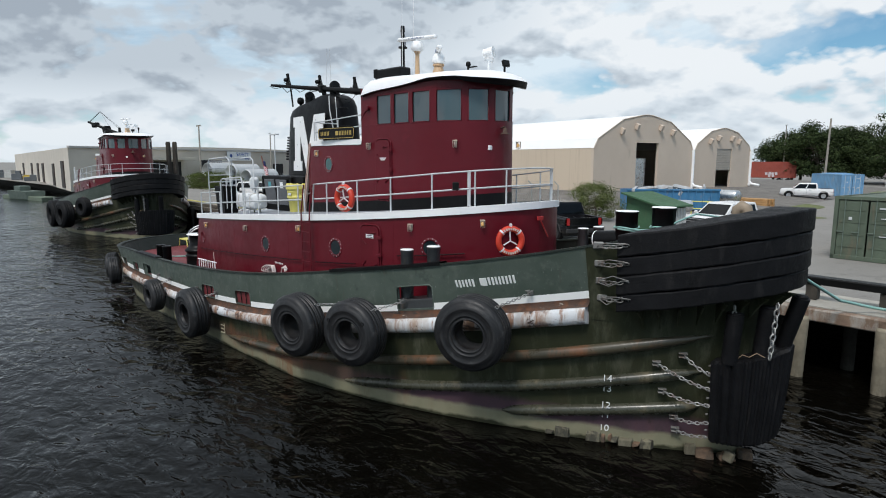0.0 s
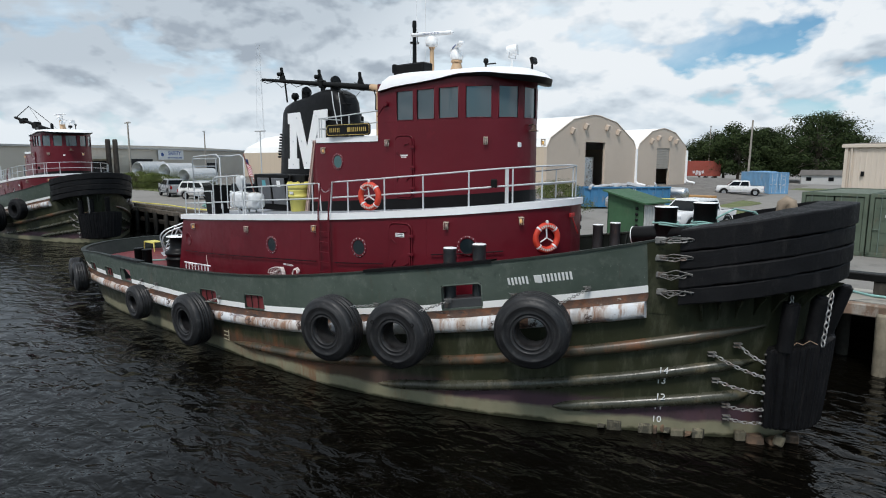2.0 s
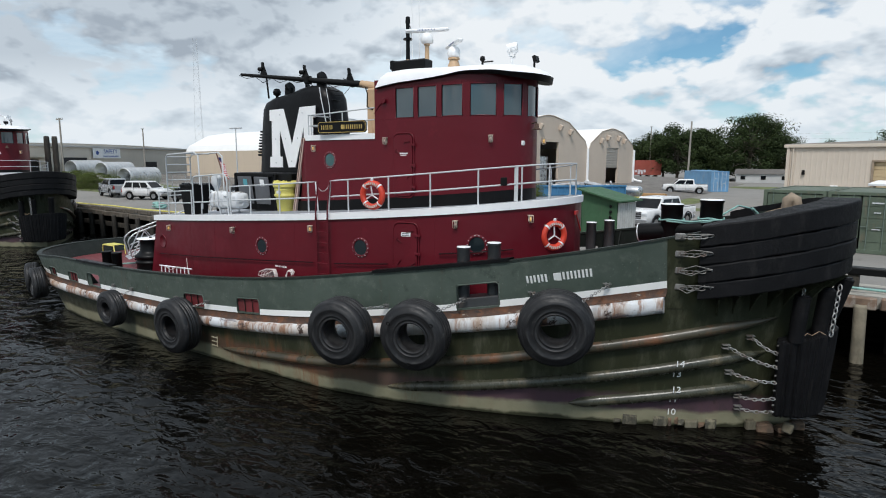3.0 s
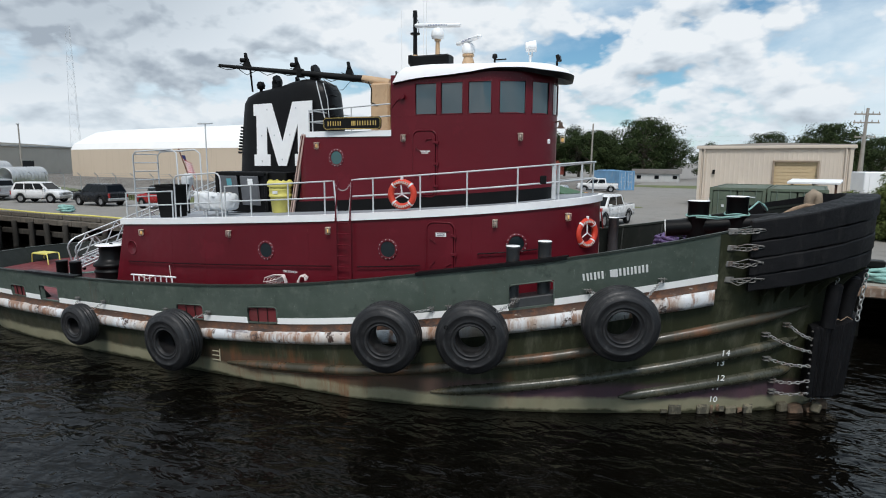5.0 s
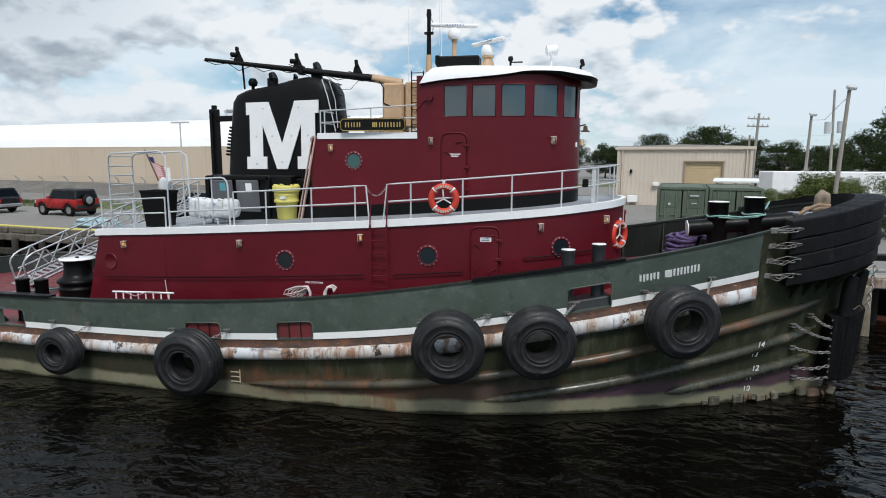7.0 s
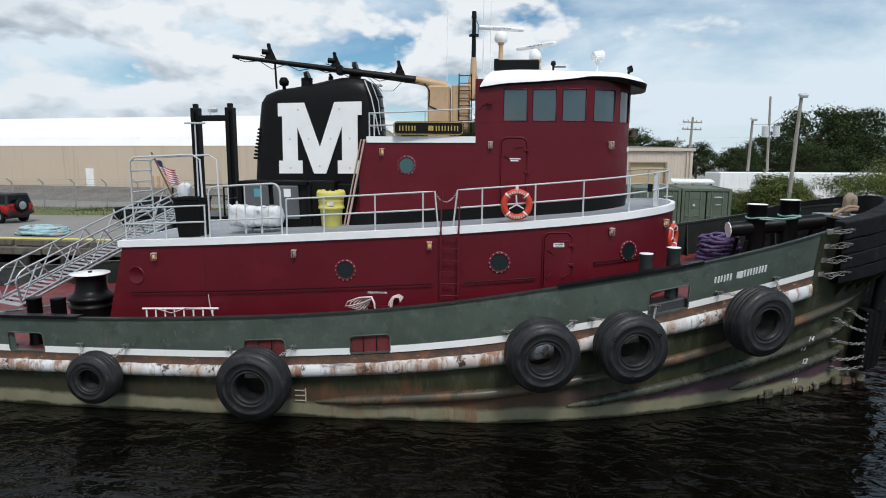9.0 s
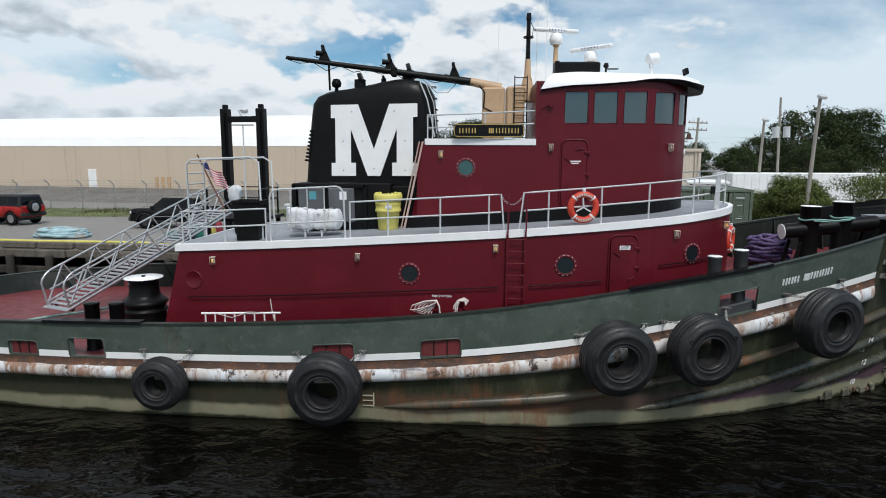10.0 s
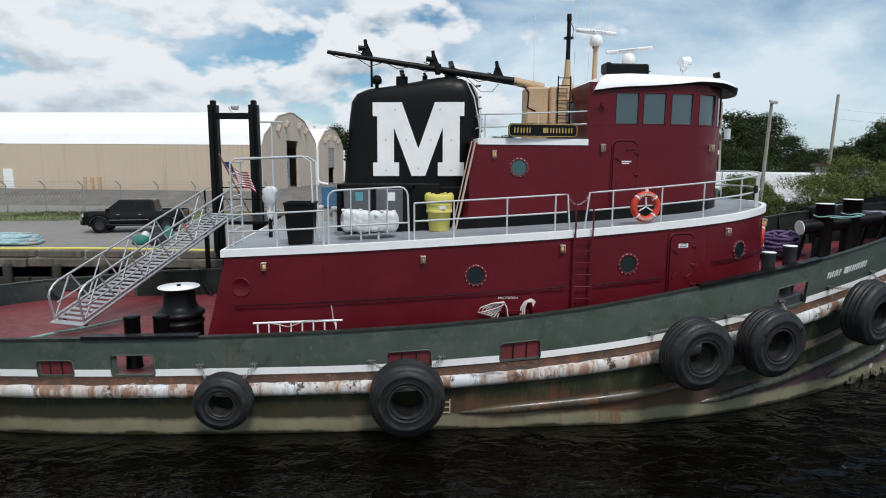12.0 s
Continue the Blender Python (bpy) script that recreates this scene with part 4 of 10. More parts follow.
def build_house(root, lamps=True):
    out = loop_outline(HOUSE_B, -9.2, 5.06, 56)

    def drop(x, z):
        return x - (0.24 * (3.9 - z) if x < -9.0 else 0.0)

    s = Shape()
    lo = [Vector((drop(x, DECK(x)), y, DECK(x) - 0.02)) for x, y in out]
    hi = [Vector((x, y, HOUSE_TOP(x) - 0.10)) for x, y in out]
    s.grid([lo, [a.lerp(b, 0.5) for a, b in zip(lo, hi)], hi])
    s.add([lo[-1], lo[0], hi[0], hi[-1]], [(0, 1, 2, 3)])
    house = part("deckhouse", s, maroon, root, "maroon painted steel deckhouse")
    # white band and grey boat deck
    s = Shape()
    ring = loop_outline(HOUSE_B, -9.3, 5.06, 56, 0.05)
    inn = loop_outline(HOUSE_B, -9.3, 5.06, 56, -0.06)
    rows = [[Vector((x, y, HOUSE_TOP(x) + dz)) for x, y in o] for o, dz in ((inn, -0.17), (ring, -0.165), (ring, 0.005), (inn, 0.012))]
    s.grid(rows, smooth=False)
    a = [r[0] for r in rows] + [r[-1] for r in rows][::-1]
    x0 = min(p.x for p in a)
    s.box((x0 + 0.02, 0, HOUSE_TOP(-9.3) - 0.08), (0.05, 2 * HOUSE_B(-9.3) + 0.1, 0.17))
    part("deck_edge_band", s, white_paint, house, "white painted deck edge")
    s = Shape()
    rows = []
    for x in [p[0] for p in inn[: len(inn) // 2 + 1]]:
        b = HOUSE_B(x)
        rows.append([Vector((x, b * k / 3 * 0.985, HOUSE_TOP(x) + 0.002)) for k in range(-3, 4)])
    s.grid(rows)
    part("boat_deck", s, grey_deck, house, "grey painted boat deck")
    for x, z, r, g in ((-3.38, 3.27, 0.20, None), (0.33, 3.51, 0.20, None), (3.47, 3.75, 0.19, None)):
        y, n = wall_frame(HOUSE_B, x)
        porthole(house, Vector((x, y, z)) + n * 0.0, n, r)
        porthole(house, Vector((x, -y, z)), Vector((n.x, -n.y, 0)), r)
    for x, z in ((-8.3, 3.48), (-4.62, 3.66), (-1.33, 3.91), (2.99, 4.24), (4.5, 4.38)):
        y, n = wall_frame(HOUSE_B, x)
        deck_lamp(house, Vector((x, y, z)), n, x not in (-4.62, 2.99))
    y, n = wall_frame(HOUSE_B, 1.7)
    door, m = ship_door(house, Vector((1.7, y, 2.72)), n, 0.64, 1.48, "closed maroon steel door with dog levers")
    s = Shape()
    s.box(m @ Vector((0.02, 1.22, 0.062)), (0.26, 0.10, 0.006), m)
    part("notice_plate", s, [white_paint], door, "small pale notice with unreadable lines")
    s = Shape()
    for k in range(2):
        s.box(m @ Vector((0.02, 1.24 - 0.045 * k, 0.068)), (0.2, 0.015, 0.004), m)
    part("notice_lines", s, black_paint, door)
    # handrail pipe along the wall and a low weld seam
    for x0, x1, dz in ((-9.0, -1.25, 1.33), (-0.5, 1.2, 1.35), (2.6, 4.2, 1.12)):
        s = Shape()
        line = []
        for x in np.linspace(x0, x1, 24):
            y, n = wall_frame(HOUSE_B, x)
            line.append(Vector((x, y, HOUSE_TOP(x) - dz)) + n * 0.07)
        s.tube(line, 0.015, 6)
        for k in range(0, 24, 4):
            s.tube([line[k], line[k] - Vector((0, -0.07, 0))], 0.012, 5)
        part("grab_rail", s, black_paint, house, "dark grab rail along the wall")
    # ladder
    s = Shape()
    y, n = wall_frame(HOUSE_B, -0.85)
    for x in (-1.06, -0.64):
        s.box((x, y - 0.12, 3.1), (0.05, 0.02, 2.3))
        s.tube([(x, y - 0.12, 4.2), (x + 0.01, y - 0.12, 4.45), (x + 0.02, y - 0.02, 5.2)], 0.02, 6)
    for k in range(8):
        s.tube([(-1.06, y - 0.12, 2.15 + 0.285 * k), (-0.64, y - 0.12, 2.15 + 0.285 * k)], 0.014, 6)
    part("ladder", s, maroon, house, "maroon steel ladder up to the boat deck")
    # welded-over port and plate seams
    y, n = wall_frame(HOUSE_B, -8.87)
    y1, y2 = wall_frame(HOUSE_B, -8.97)[0], wall_frame(HOUSE_B, -8.77)[0]
    m = face_pose(Vector((-8.87, y, 2.97)), Vector(((y2 - y1) / 0.2, -1.0, 0.0)).normalized())
    s = Shape()
    s.lathe([(0.0, 0.012), (0.20, 0.012), (0.21, 0.022), (0.225, 0.022), (0.235, -0.01)], m, 28)
    s.cyl(m @ Vector((0, 0, 0)), m @ Vector((0, 0, 0.03)), 0.012, seg=6)
    part("blanked_port", s, maroon, house, "welded-over round port")
    for x in (-6.95, -5.6, -2.0, 2.45):
        y, n = wall_frame(HOUSE_B, x)
        s = Shape()
        s.tube([Vector((x, y, DECK(x))) + n * 0.002, Vector((x, y, HOUSE_TOP(x) - 0.16)) + n * 0.001], 0.0035, 5)
        part("weld_seam", s, maroon, house)
    # fire station hose rack with its lettering
    y, n = wall_frame(HOUSE_B, -2.35)
    ox = -0.16
    m = face_pose(Vector((-2.60, y, 2.73)) + n * 0.004, n)
    text_mesh("fire_station_lettering", "FIRE STATION", 0.075, white_paint, house, m, "small white lettering")
    # flat hose hung in loops over two pegs
    for k in range(6):
        s = Shape()
        sp, dp = 0.03 + 0.075 * k, 0.40 - 0.035 * k
        yy = y - 0.10 - 0.02 * k
        s.tube([(ox - 2.46, yy, 2.24), (ox - 2.49, yy, 2.52), (ox - 2.56, yy, 2.66), (ox - 2.64 - sp * 0.5, yy, 2.65), (ox - 2.72 - sp, yy, 2.66 - dp * 0.5), (ox - 2.74 - sp * 1.1, yy, 2.66 - dp), (ox - 2.68 - sp * 0.9, yy, 2.67 - dp), (ox - 2.62 - sp * 0.3, yy, 2.60 - dp * 0.3), (ox - 2.57, yy, 2.62)], 0.014, 6)
        part("hose_loop", s, hose_pink, house, "pale flat fire hose hung in loops")
    for k in range(3):
        s = Shape()
        yy = y - 0.10 - 0.025 * k
        s.tube([(ox - 2.16 + 0.04 * k, yy, 2.24), (ox - 2.14 + 0.04 * k, yy, 2.52), (ox - 2.05 + 0.02 * k, yy, 2.66), (ox - 1.90, yy, 2.72 - 0.03 * k), (ox - 1.80 - 0.04 * k, yy, 2.66), (ox - 1.86, yy, 2.56)], 0.017, 6)
        part("hose_loop", s, hose_pink, house, "pale flat fire hose hung in loops")
    s = Shape()
    s.box((ox - 2.32, y - 0.1, 2.42), (0.75, 0.05, 0.05))
    s.box((ox - 2.05, y - 0.1, 2.3), (0.05, 0.05, 0.4))
    s.cyl((ox - 1.85, y - 0.02, 2.5), (ox - 1.85, y - 0.2, 2.5), 0.06, seg=10)
    part("hose_rack", s, maroon, house)
    return house


WH_B = curve([-0.4, 2.0, 2.72, 3.25, 3.58, 3.75, 3.82, 3.84], [1.45, 1.43, 1.32, 1.03, 0.72, 0.46, 0.2, 0])
UP_B = curve([-3.75, -3.2, -0.3, 2.0, 2.72, 3.25, 3.58, 3.75, 3.82, 3.84], [1.22, 1.34, 1.45, 1.43, 1.32, 1.03, 0.72, 0.46, 0.2, 0])
WINDOWS = [(0.40, 1.00), (1.13, 1.73), (1.88, 2.48), (2.68, 3.27), (3.41, 3.74), (3.80, None)]


def build_wheelhouse(root):
    """Upper house: a lower part aft with the name board, the wheelhouse forward of it."""
    n = 48
    full = loop_outline(UP_B, -3.6, 3.84, n)
    lower_top = 6.44

    def zb(x):
        return HOUSE_TOP(x) - 0.02

    s = Shape()
    rake = lambda x, z: x + (0.215 * (z - 4.07) if x < -3.5 else 0.0)
    zs = (0.0, 0.5, 1.0)
    s.grid([[Vector((rake(x, lerp(zb(x), 6.40, f)), y, lerp(zb(x), 6.40, f))) for x, y in full] for f in zs])
    a, b = full[0], full[-1]
    s.add([(rake(a[0], 4.05), a[1], 4.03), (rake(b[0], 4.05), b[1], 4.03), (rake(b[0], 6.4), b[1], 6.4), (rake(a[0], 6.4), a[1], 6.4)], [(0, 1, 2, 3)])
    part("lower_house", s, maroon, root, "maroon upper deckhouse with raked after end")
    s = Shape()
    # wheelhouse wall with real window openings
    wx = sorted(set([-0.32, -0.1, 0.2] + [e for w in WINDOWS for e in w if e] + [1.4, 2.1, 2.3, 2.58, 2.9, 3.08, 3.34, 3.58, 3.66, 3.77]))
    plan = [Vector((x, -WH_B(x), 0)) for x in wx]
    mid = [Vector((3.80, -0.30, 0)), Vector((3.84, -0.1, 0)), Vector((3.84, 0.1, 0)), Vector((3.80, 0.30, 0))]
    plan = [p for p in plan if p.x < 3.795] + mid + [Vector((p.x, -p.y, 0)) for p in reversed([p for p in plan if p.x < 3.795])]
    k = len(plan)
    levels = [6.40, 6.91, 7.70, 7.95]
    outer, inner = [], []
    for i, p in enumerate(plan):
        t = (plan[min(i + 1, k - 1)] - plan[max(i - 1, 0)]).normalized()
        nrm = Vector((t.y, -t.x, 0))
        outer.append([p + Vector((0, 0, z)) for z in levels])
        inner.append([p - nrm * 0.07 + Vector((0, 0, z)) for z in levels])

    def is_window(i):
        c = (plan[i] + plan[i + 1]) / 2
        if c.x > 3.79 and abs(c.y) < 0.3:
            return True
        return any(b and a < c.x < b for a, b in WINDOWS)

    s.slab(outer, inner, lambda i, j: not (j == 1 and is_window(i)))
    house = part("wheelhouse", s, maroon, root, "maroon steel wheelhouse with rounded front")
    a, b = plan[0], plan[-1]
    s = Shape()
    s.box(((a.x + 0.03), 0, 7.175), (0.05, abs(b.y - a.y), 1.55))
    part("after_bulkhead", s, maroon, house)
    s = Shape()
    s.add([(x, y, 6.41) for x, y in full if x > -3.55], [tuple(range(len([1 for x, y in full if x > -3.55])))])
    part("house_top", s, maroon, house)
    # windows: frame and pane
    groups, cur = [], []
    for i in range(k - 1):
        if is_window(i):
            cur.append(i)
            nxt = i + 1 < k - 1 and is_window(i + 1)
            if not nxt:
                groups.append(cur)
                cur = []
    for g in groups:
        pts = [plan[i] for i in g] + [plan[g[-1] + 1]]
        t = (pts[-1] - pts[0]).normalized()
        nrm = Vector((t.y, -t.x, 0))
        s = Shape()
        lo, hi = levels[1], levels[2]
        loop = [p + Vector((0, 0, lo)) for p in pts] + [p + Vector((0, 0, hi)) for p in reversed(pts)]
        s.tube([q - nrm * 0.004 for q in loop], 0.014, 6, closed=True)
        win = part("window_frame", s, maroon, house)
        s = Shape()
        s.grid([[p - nrm * 0.03 + Vector((0, 0, z)) for p in pts] for z in (lo, hi)])
        part("pane", s, window_glass, win, "tinted wheelhouse window pane")
        s = Shape()
        loop2 = [p - nrm * 0.022 + Vector((0, 0, z)) for p, z in [(pts[0], lo), (pts[-1], lo), (pts[-1], hi), (pts[0], hi)]]
        s.tube(loop2, 0.022, 5, closed=True)
        part("gasket", s, black_paint, win)
    # near-black box behind the panes; its colour stands for the unlit interior
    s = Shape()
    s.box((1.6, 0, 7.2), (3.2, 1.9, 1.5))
    part("unlit_interior_box", s, dark_void, house)
    # row of rivets over and under the windows
    s = Shape()
    for x in np.arange(-0.2, 3.6, 0.12):
        y, nn = wall_frame(WH_B, x)
        for z in (6.88, 7.76):
            c = Vector((x, y, z))
            s.cyl(c, c + nn * 0.012, 0.014, 0.008, 6)
    tagged(part("rivet", s, maroon, house), kind="stuff")
    # black kick band
    s = Shape()
    band = loop_outline(UP_B, -3.66, 3.84, n, 0.012)
    s.grid([[Vector((x, y, zb(x) + dz)) for x, y in band] for dz in (0.0, 0.33)])
    part("kick_band", s, black_paint, house, "black painted foot of the wall")
    # roof: a white hat with a wavy brim
    s = Shape()

    def roof_ring(off, zf, lead=0.0):
        o = loop_outline(WH_B, -0.42, 3.84, 40, 0.0)
        m2 = len(o)
        res = []
        for i, (x, y) in enumerate(o):
            a2, b2 = o[max(i - 1, 0)], o[min(i + 1, m2 - 1)]
            t = Vector((b2[0] - a2[0], b2[1] - a2[1], 0)).normalized()
            w = off(x)
            res.append(Vector((x + t.y * w + lead * max(0.0, 1 - (x + 0.42) / 1.2), y - t.x * w, zf(x, y))))
        return res

    brim = curve([-0.4, 1.5, 2.4, 3.2, 3.84], [0.10, 0.10, 0.14, 0.26, 0.42])
    edge = curve([-0.4, 0.4, 1.2, 2.0, 2.6, 3.1, 3.5, 3.84], [7.74, 7.83, 7.87, 7.93, 8.0, 8.0, 7.95, 7.92])
    lip = curve([-0.4, 2.4, 3.0, 3.4, 3.84], [0.03, 0.03, 0.05, 0.12, 0.17])
    rows = [roof_ring(lambda x: -0.02, lambda x, y: 7.93, 0.22), roof_ring(lambda x: brim(x) - 0.03, lambda x, y: edge(x) - lip(x), 0.2), roof_ring(brim, lambda x, y: edge(x), 0.2),
            roof_ring(lambda x: brim(x) * 0.62, lambda x, y: lerp(edge(x), 8.16, 0.60), 0.34), roof_ring(lambda x: -0.05, lambda x, y: 8.16 + 0.02 * math.sin(x * 2), 0.52),
            roof_ring(lambda x: -0.7, lambda x, y: 8.22, 0.75)]
    s.grid(rows[2:])
    s.grid(rows[:3], mat=1)
    s.add(rows[-1], [tuple(range(len(rows[-1])))])
    for r0, r1 in zip(rows, rows[1:]):
        s.add([r0[0], r0[-1], r1[-1], r1[0]], [(0, 1, 2, 3)])
    part("wheelhouse_roof", s, [white_paint, black_paint], house, "white roof with drooping wavy brim")
    # lower roof edge band
    s = Shape()
    a = loop_outline(UP_B, -3.1, -0.3, 14)
    stb = a[: len(a) // 2 + 1]
    for sg in (1, -1):
        rows = [[Vector((x, sg * (y - 0.03), 6.36 + dz)) for x, y in stb] for dz in (0.0, 0.16)] + [[Vector((x, sg * (y + 0.06), 6.52)) for x, y in stb]]
        s.grid(rows, smooth=False)
    s.box((-3.12, 0, 6.44), (0.06, 2.7, 0.16), ch=0.01)
    part("roof_edge_band", s, white_paint, house, "white painted roof edge")
    s = Shape()
    s.box((-1.7, 0, 6.46), (2.75, 2.6, 0.04))
    part("lower_roof", s, grey_deck, house)
    # door, lamps, porthole, small fittings
    y, nn = wall_frame(UP_B, 0.68)
    door, m = ship_door(house, Vector((0.68, y, 4.80)), nn, 0.62, 1.66, "closed maroon steel side door")
    s = Shape()
    for k2, w in ((0, 0.30), (1, 0.20)):
        s.box(m @ Vector((0.02, 1.16 - 0.05 * k2, 0.06)), (w, 0.025, 0.004), m)
    part("door_lettering_bar", s, white_paint, door, "two short white unreadable lines")
    y, nn = wall_frame(UP_B, -2.08)
    porthole(house, Vector((-2.08, y, 5.78)), nn, 0.19, port_glass)
    for x, z in ((-2.72, 6.12), (0.08, 6.30), (3.15, 6.32)):
        y, nn = wall_frame(UP_B, x)
        deck_lamp(house, Vector((x, y, z)), nn, x < -1)
    deck_lamp(house, Vector((3.84, 0.55, 6.3)), Vector((1, 0.2, 0)))
    # horn and bracket lamp at the front
    s = Shape()
    s.lathe([(0.0, 0.12), (0.05, 0.10), (0.06, 0.0), (0.14, -0.05)], pose(3.98, -0.1, 6.62), 14)
    s.tube([(3.8, -0.1, 6.72), (3.98, -0.1, 6.76)], 0.02, 6)
    part("bell", s, bare_rust, house, "small weathered bell under a bracket")
    s = Shape()
    s.box((3.75, -0.42, 6.22), (0.06, 0.14, 0.12), ch=0.01)
    part("junction_box", s, white_paint, house)
    s = Shape()
    y, nn = wall_frame(WH_B, 0.05)
    s.cyl((0.05, y, 7.38), (0.05, y - 0.10, 7.38), 0.07, seg=12)
    s.tube([(0.05, y - 0.04, 7.38), (-0.12, y - 0.02, 7.3), (-0.34, y, 7.05)], 0.012, 5)
    part("wall_horn", s, maroon, house)
    # raked timber prop against the aft end
    s = Shape()
    s.box((-3.46, -1.30, 5.25), (0.05, 0.10, 2.45), pose(0, 0, 0, 0, 12.2, 0), 0.01)
    s.box((-3.55, -1.30, 5.25), (0.03, 0.08, 2.45), pose(0, 0, 0, 0, 12.2, 0), 0.01)
    part("trim_batten", s, coat("pale_batten", (0.55, 0.40, 0.34), 0.6, 0.15), house, "pale batten along the raked edge")
    return house


def build_name_board(root):
    y, nn = wall_frame(UP_B, -1.5)
    c = Vector((-1.5, y - 0.06, 6.59 + 0.13))
    m = face_pose(c, Vector((0.03, -1, 0)))
    s = Shape()
    w, h = 0.90, 0.17
    poly = [(-w + 0.06, -h), (w - 0.06, -h), (w, -h + 0.06), (w, h - 0.06), (w - 0.06, h), (-w + 0.06, h), (-w, h - 0.06), (-w, -h + 0.06)]
    s.prism([m @ Vector((x, yy, 0)) for x, yy in poly], m.to_3x3() @ Vector((0, 0, 0.04)))
    b = part("name_board", s, sign_black, root, "black carved board with gilt border and plain gilt bars")
    s = Shape()
    s.tube([m @ Vector((x * 0.975, yy * 0.88, 0.045)) for x, yy in poly], 0.008, 5, closed=True)
    letter_bars([0.11, 0.10, 0.10, None, 0.13, 0.10, 0.10, 0.11, 0.10], 0.055, 0.125, m @ Matrix.Translation((0, 0, 0.045)), s)
    part("gilt_bar", s, gold, b, "gilt border and bars")


def build_funnel(root):
    rows = []
    # plan of the stack at a height: long, narrow aft
    levels = [(4.10, 1.04), (5.3, 1.03), (6.2, 1.0), (7.2, 0.955), (7.62, 0.93), (7.84, 0.86), (7.97, 0.72), (8.02, 0.5)]
    plan = []
    for i in range(64):
        a = 2 * math.pi * i / 64
        ca, sa = math.cos(a), math.sin(a)
        x = -4.75 + (1.92 if ca > 0 else 1.86) * math.copysign(abs(ca) ** 0.5, ca)
        hw = lerp(0.40, 0.70, (x + 6.7) / 3.8)
        plan.append((x, 0.10 + hw * math.copysign(abs(sa) ** 0.55, sa)))
    s = Shape()
    for z, g in levels:
        row = []
        for x, y in plan:
            gx = g
            back = (x + 4.75) / 1.92
            top_slope = 0.16 * back * max(0, (z - 6.0) / 2)
            shift = 0.10 * (z - 4.1) * 0.25
            row.append(Vector((-4.75 + (x + 4.75) * gx + shift * (0.9 if back < 0 else -0.3), 0.10 + (y - 0.10) * (1 - (1 - g) * 0.9), z + top_slope)))
        rows.append(row)
    s.grid(rows, closed=True)
    s.add(rows[-1], [tuple(range(64))])
    f = part("funnel", s, black_paint, root, "tall black painted funnel casing with rounded shoulders")
    # casing round its foot
    s = Shape()
    s.box((-5.35, -0.15, 4.72), (2.55, 1.9, 1.26), ch=0.03)
    s.box((-5.72, -1.12, 5.28), (2.0, 0.16, 0.12), ch=0.02)
    for xx in (-6.68, -4.76):
        s.box((xx, -1.12, 4.72), (0.12, 0.16, 1.2), ch=0.02)
    s.box((-3.6, -0.02, 4.66), (1.1, 1.5, 1.2), ch=0.03)
    part("funnel_casing", s, black_paint, f)
    # white emblem: flat plates cut as one slab shape
    w, h = 2.44, 1.94
    outl = [(0, 0), (0.70, 0), (0.70, 0.36), (0.565, 0.36), (0.565, 1.28), (1.04, 0), (1.40, 0), (1.87, 1.28), (1.87, 0.36), (1.74, 0.36), (1.74, 0), (2.44, 0), (2.44, 0.36), (2.32, 0.36),
            (2.32, 1.58), (2.44, 1.58), (2.44, 1.94), (1.66, 1.94), (1.22, 0.72), (0.78, 1.94), (0, 1.94), (0, 1.58), (0.12, 1.58), (0.12, 0.36), (0, 0.36)]
    ax = Vector((-5.83, -0.345, 5.52))
    dx = (Vector((-3.40, -0.645, 5.54)) - ax).normalized()
    up = Vector((0, 0.03, 1)).normalized()
    nrm = dx.cross(up).normalized()
    s = Shape()
    s.prism([ax + dx * x + up * y for x, y in outl], nrm * 0.03)
    em = part("emblem_plate", s, white_paint, f, "large white slab emblem plate")
    s = Shape()
    for x, y in ((0.35, 0.15), (0.35, 0.95), (0.6, 1.75), (0.9, 0.95), (1.22, 0.2), (1.55, 0.95), (1.8, 1.75), (2.1, 0.95), (2.1, 0.15)):
        c = ax + dx * x + up * y + nrm * 0.03
        s.cyl(c, c + nrm * 0.012, 0.025, seg=8)
    part("emblem_bolt", s, rail_grey, em)
    # louvres at the aft edge, pipes and lamp on top
    s = Shape()
    for k in range(9):
        s.box((-6.60 + 0.02 * k, 0.0, 5.95 + 0.10 * k), (0.06, 0.42, 0.05), pose(0, 0, 0, 0, 25, 0))
    part("louvre", s, black_paint, f)
    for x, y, z0, z1, r in ((-5.05, -0.1, 7.9, 8.16, 0.16), (-4.42, 0.1, 7.9, 8.22, 0.07), (-3.72, 0.05, 8.0, 8.42, 0.17)):
        s = Shape()
        s.cyl((x, y, z0), (x, y, z1), r, seg=14)
        s.cyl((x - 0.02, y, z1), (x + r * 0.5, y, z1 + 0.03), r * 1.15, r * 1.1, seg=14)
        part("exhaust_pipe", s, black_paint, f, "short black exhaust pipe with flap")
    s = Shape()
    s.lathe([(0.0, 0.22), (0.09, 0.2), (0.14, 0.1), (0.12, 0.0), (0.05, -0.03), (0.05, -0.2)], pose(-5.72, -0.05, 7.98), 14)
    part("signal_lamp", s, sign_black, f)
    for k in range(5):
        s = Shape()
        z = 6.75 + 0.3 * k
        s.tube([(-2.98 - 0.02 * k, -0.28, z), (-2.86 - 0.02 * k, -0.28, z), (-2.86 - 0.02 * k, 0.02, z), (-2.98 - 0.02 * k, 0.02, z)], 0.014, 5)
        part("ladder_rung", s, black_paint, f)
    s = Shape()
    s.tube([(-3.35, -0.45, 8.05), (-3.15, -0.58, 7.6), (-3.02, -0.55, 7.0), (-2.95, -0.5, 6.6)], 0.018, 6)
    s.tube([(-3.2, -0.3, 8.02), (-2.98, -0.42, 7.5), (-2.9, -0.45, 6.7)], 0.012, 6)
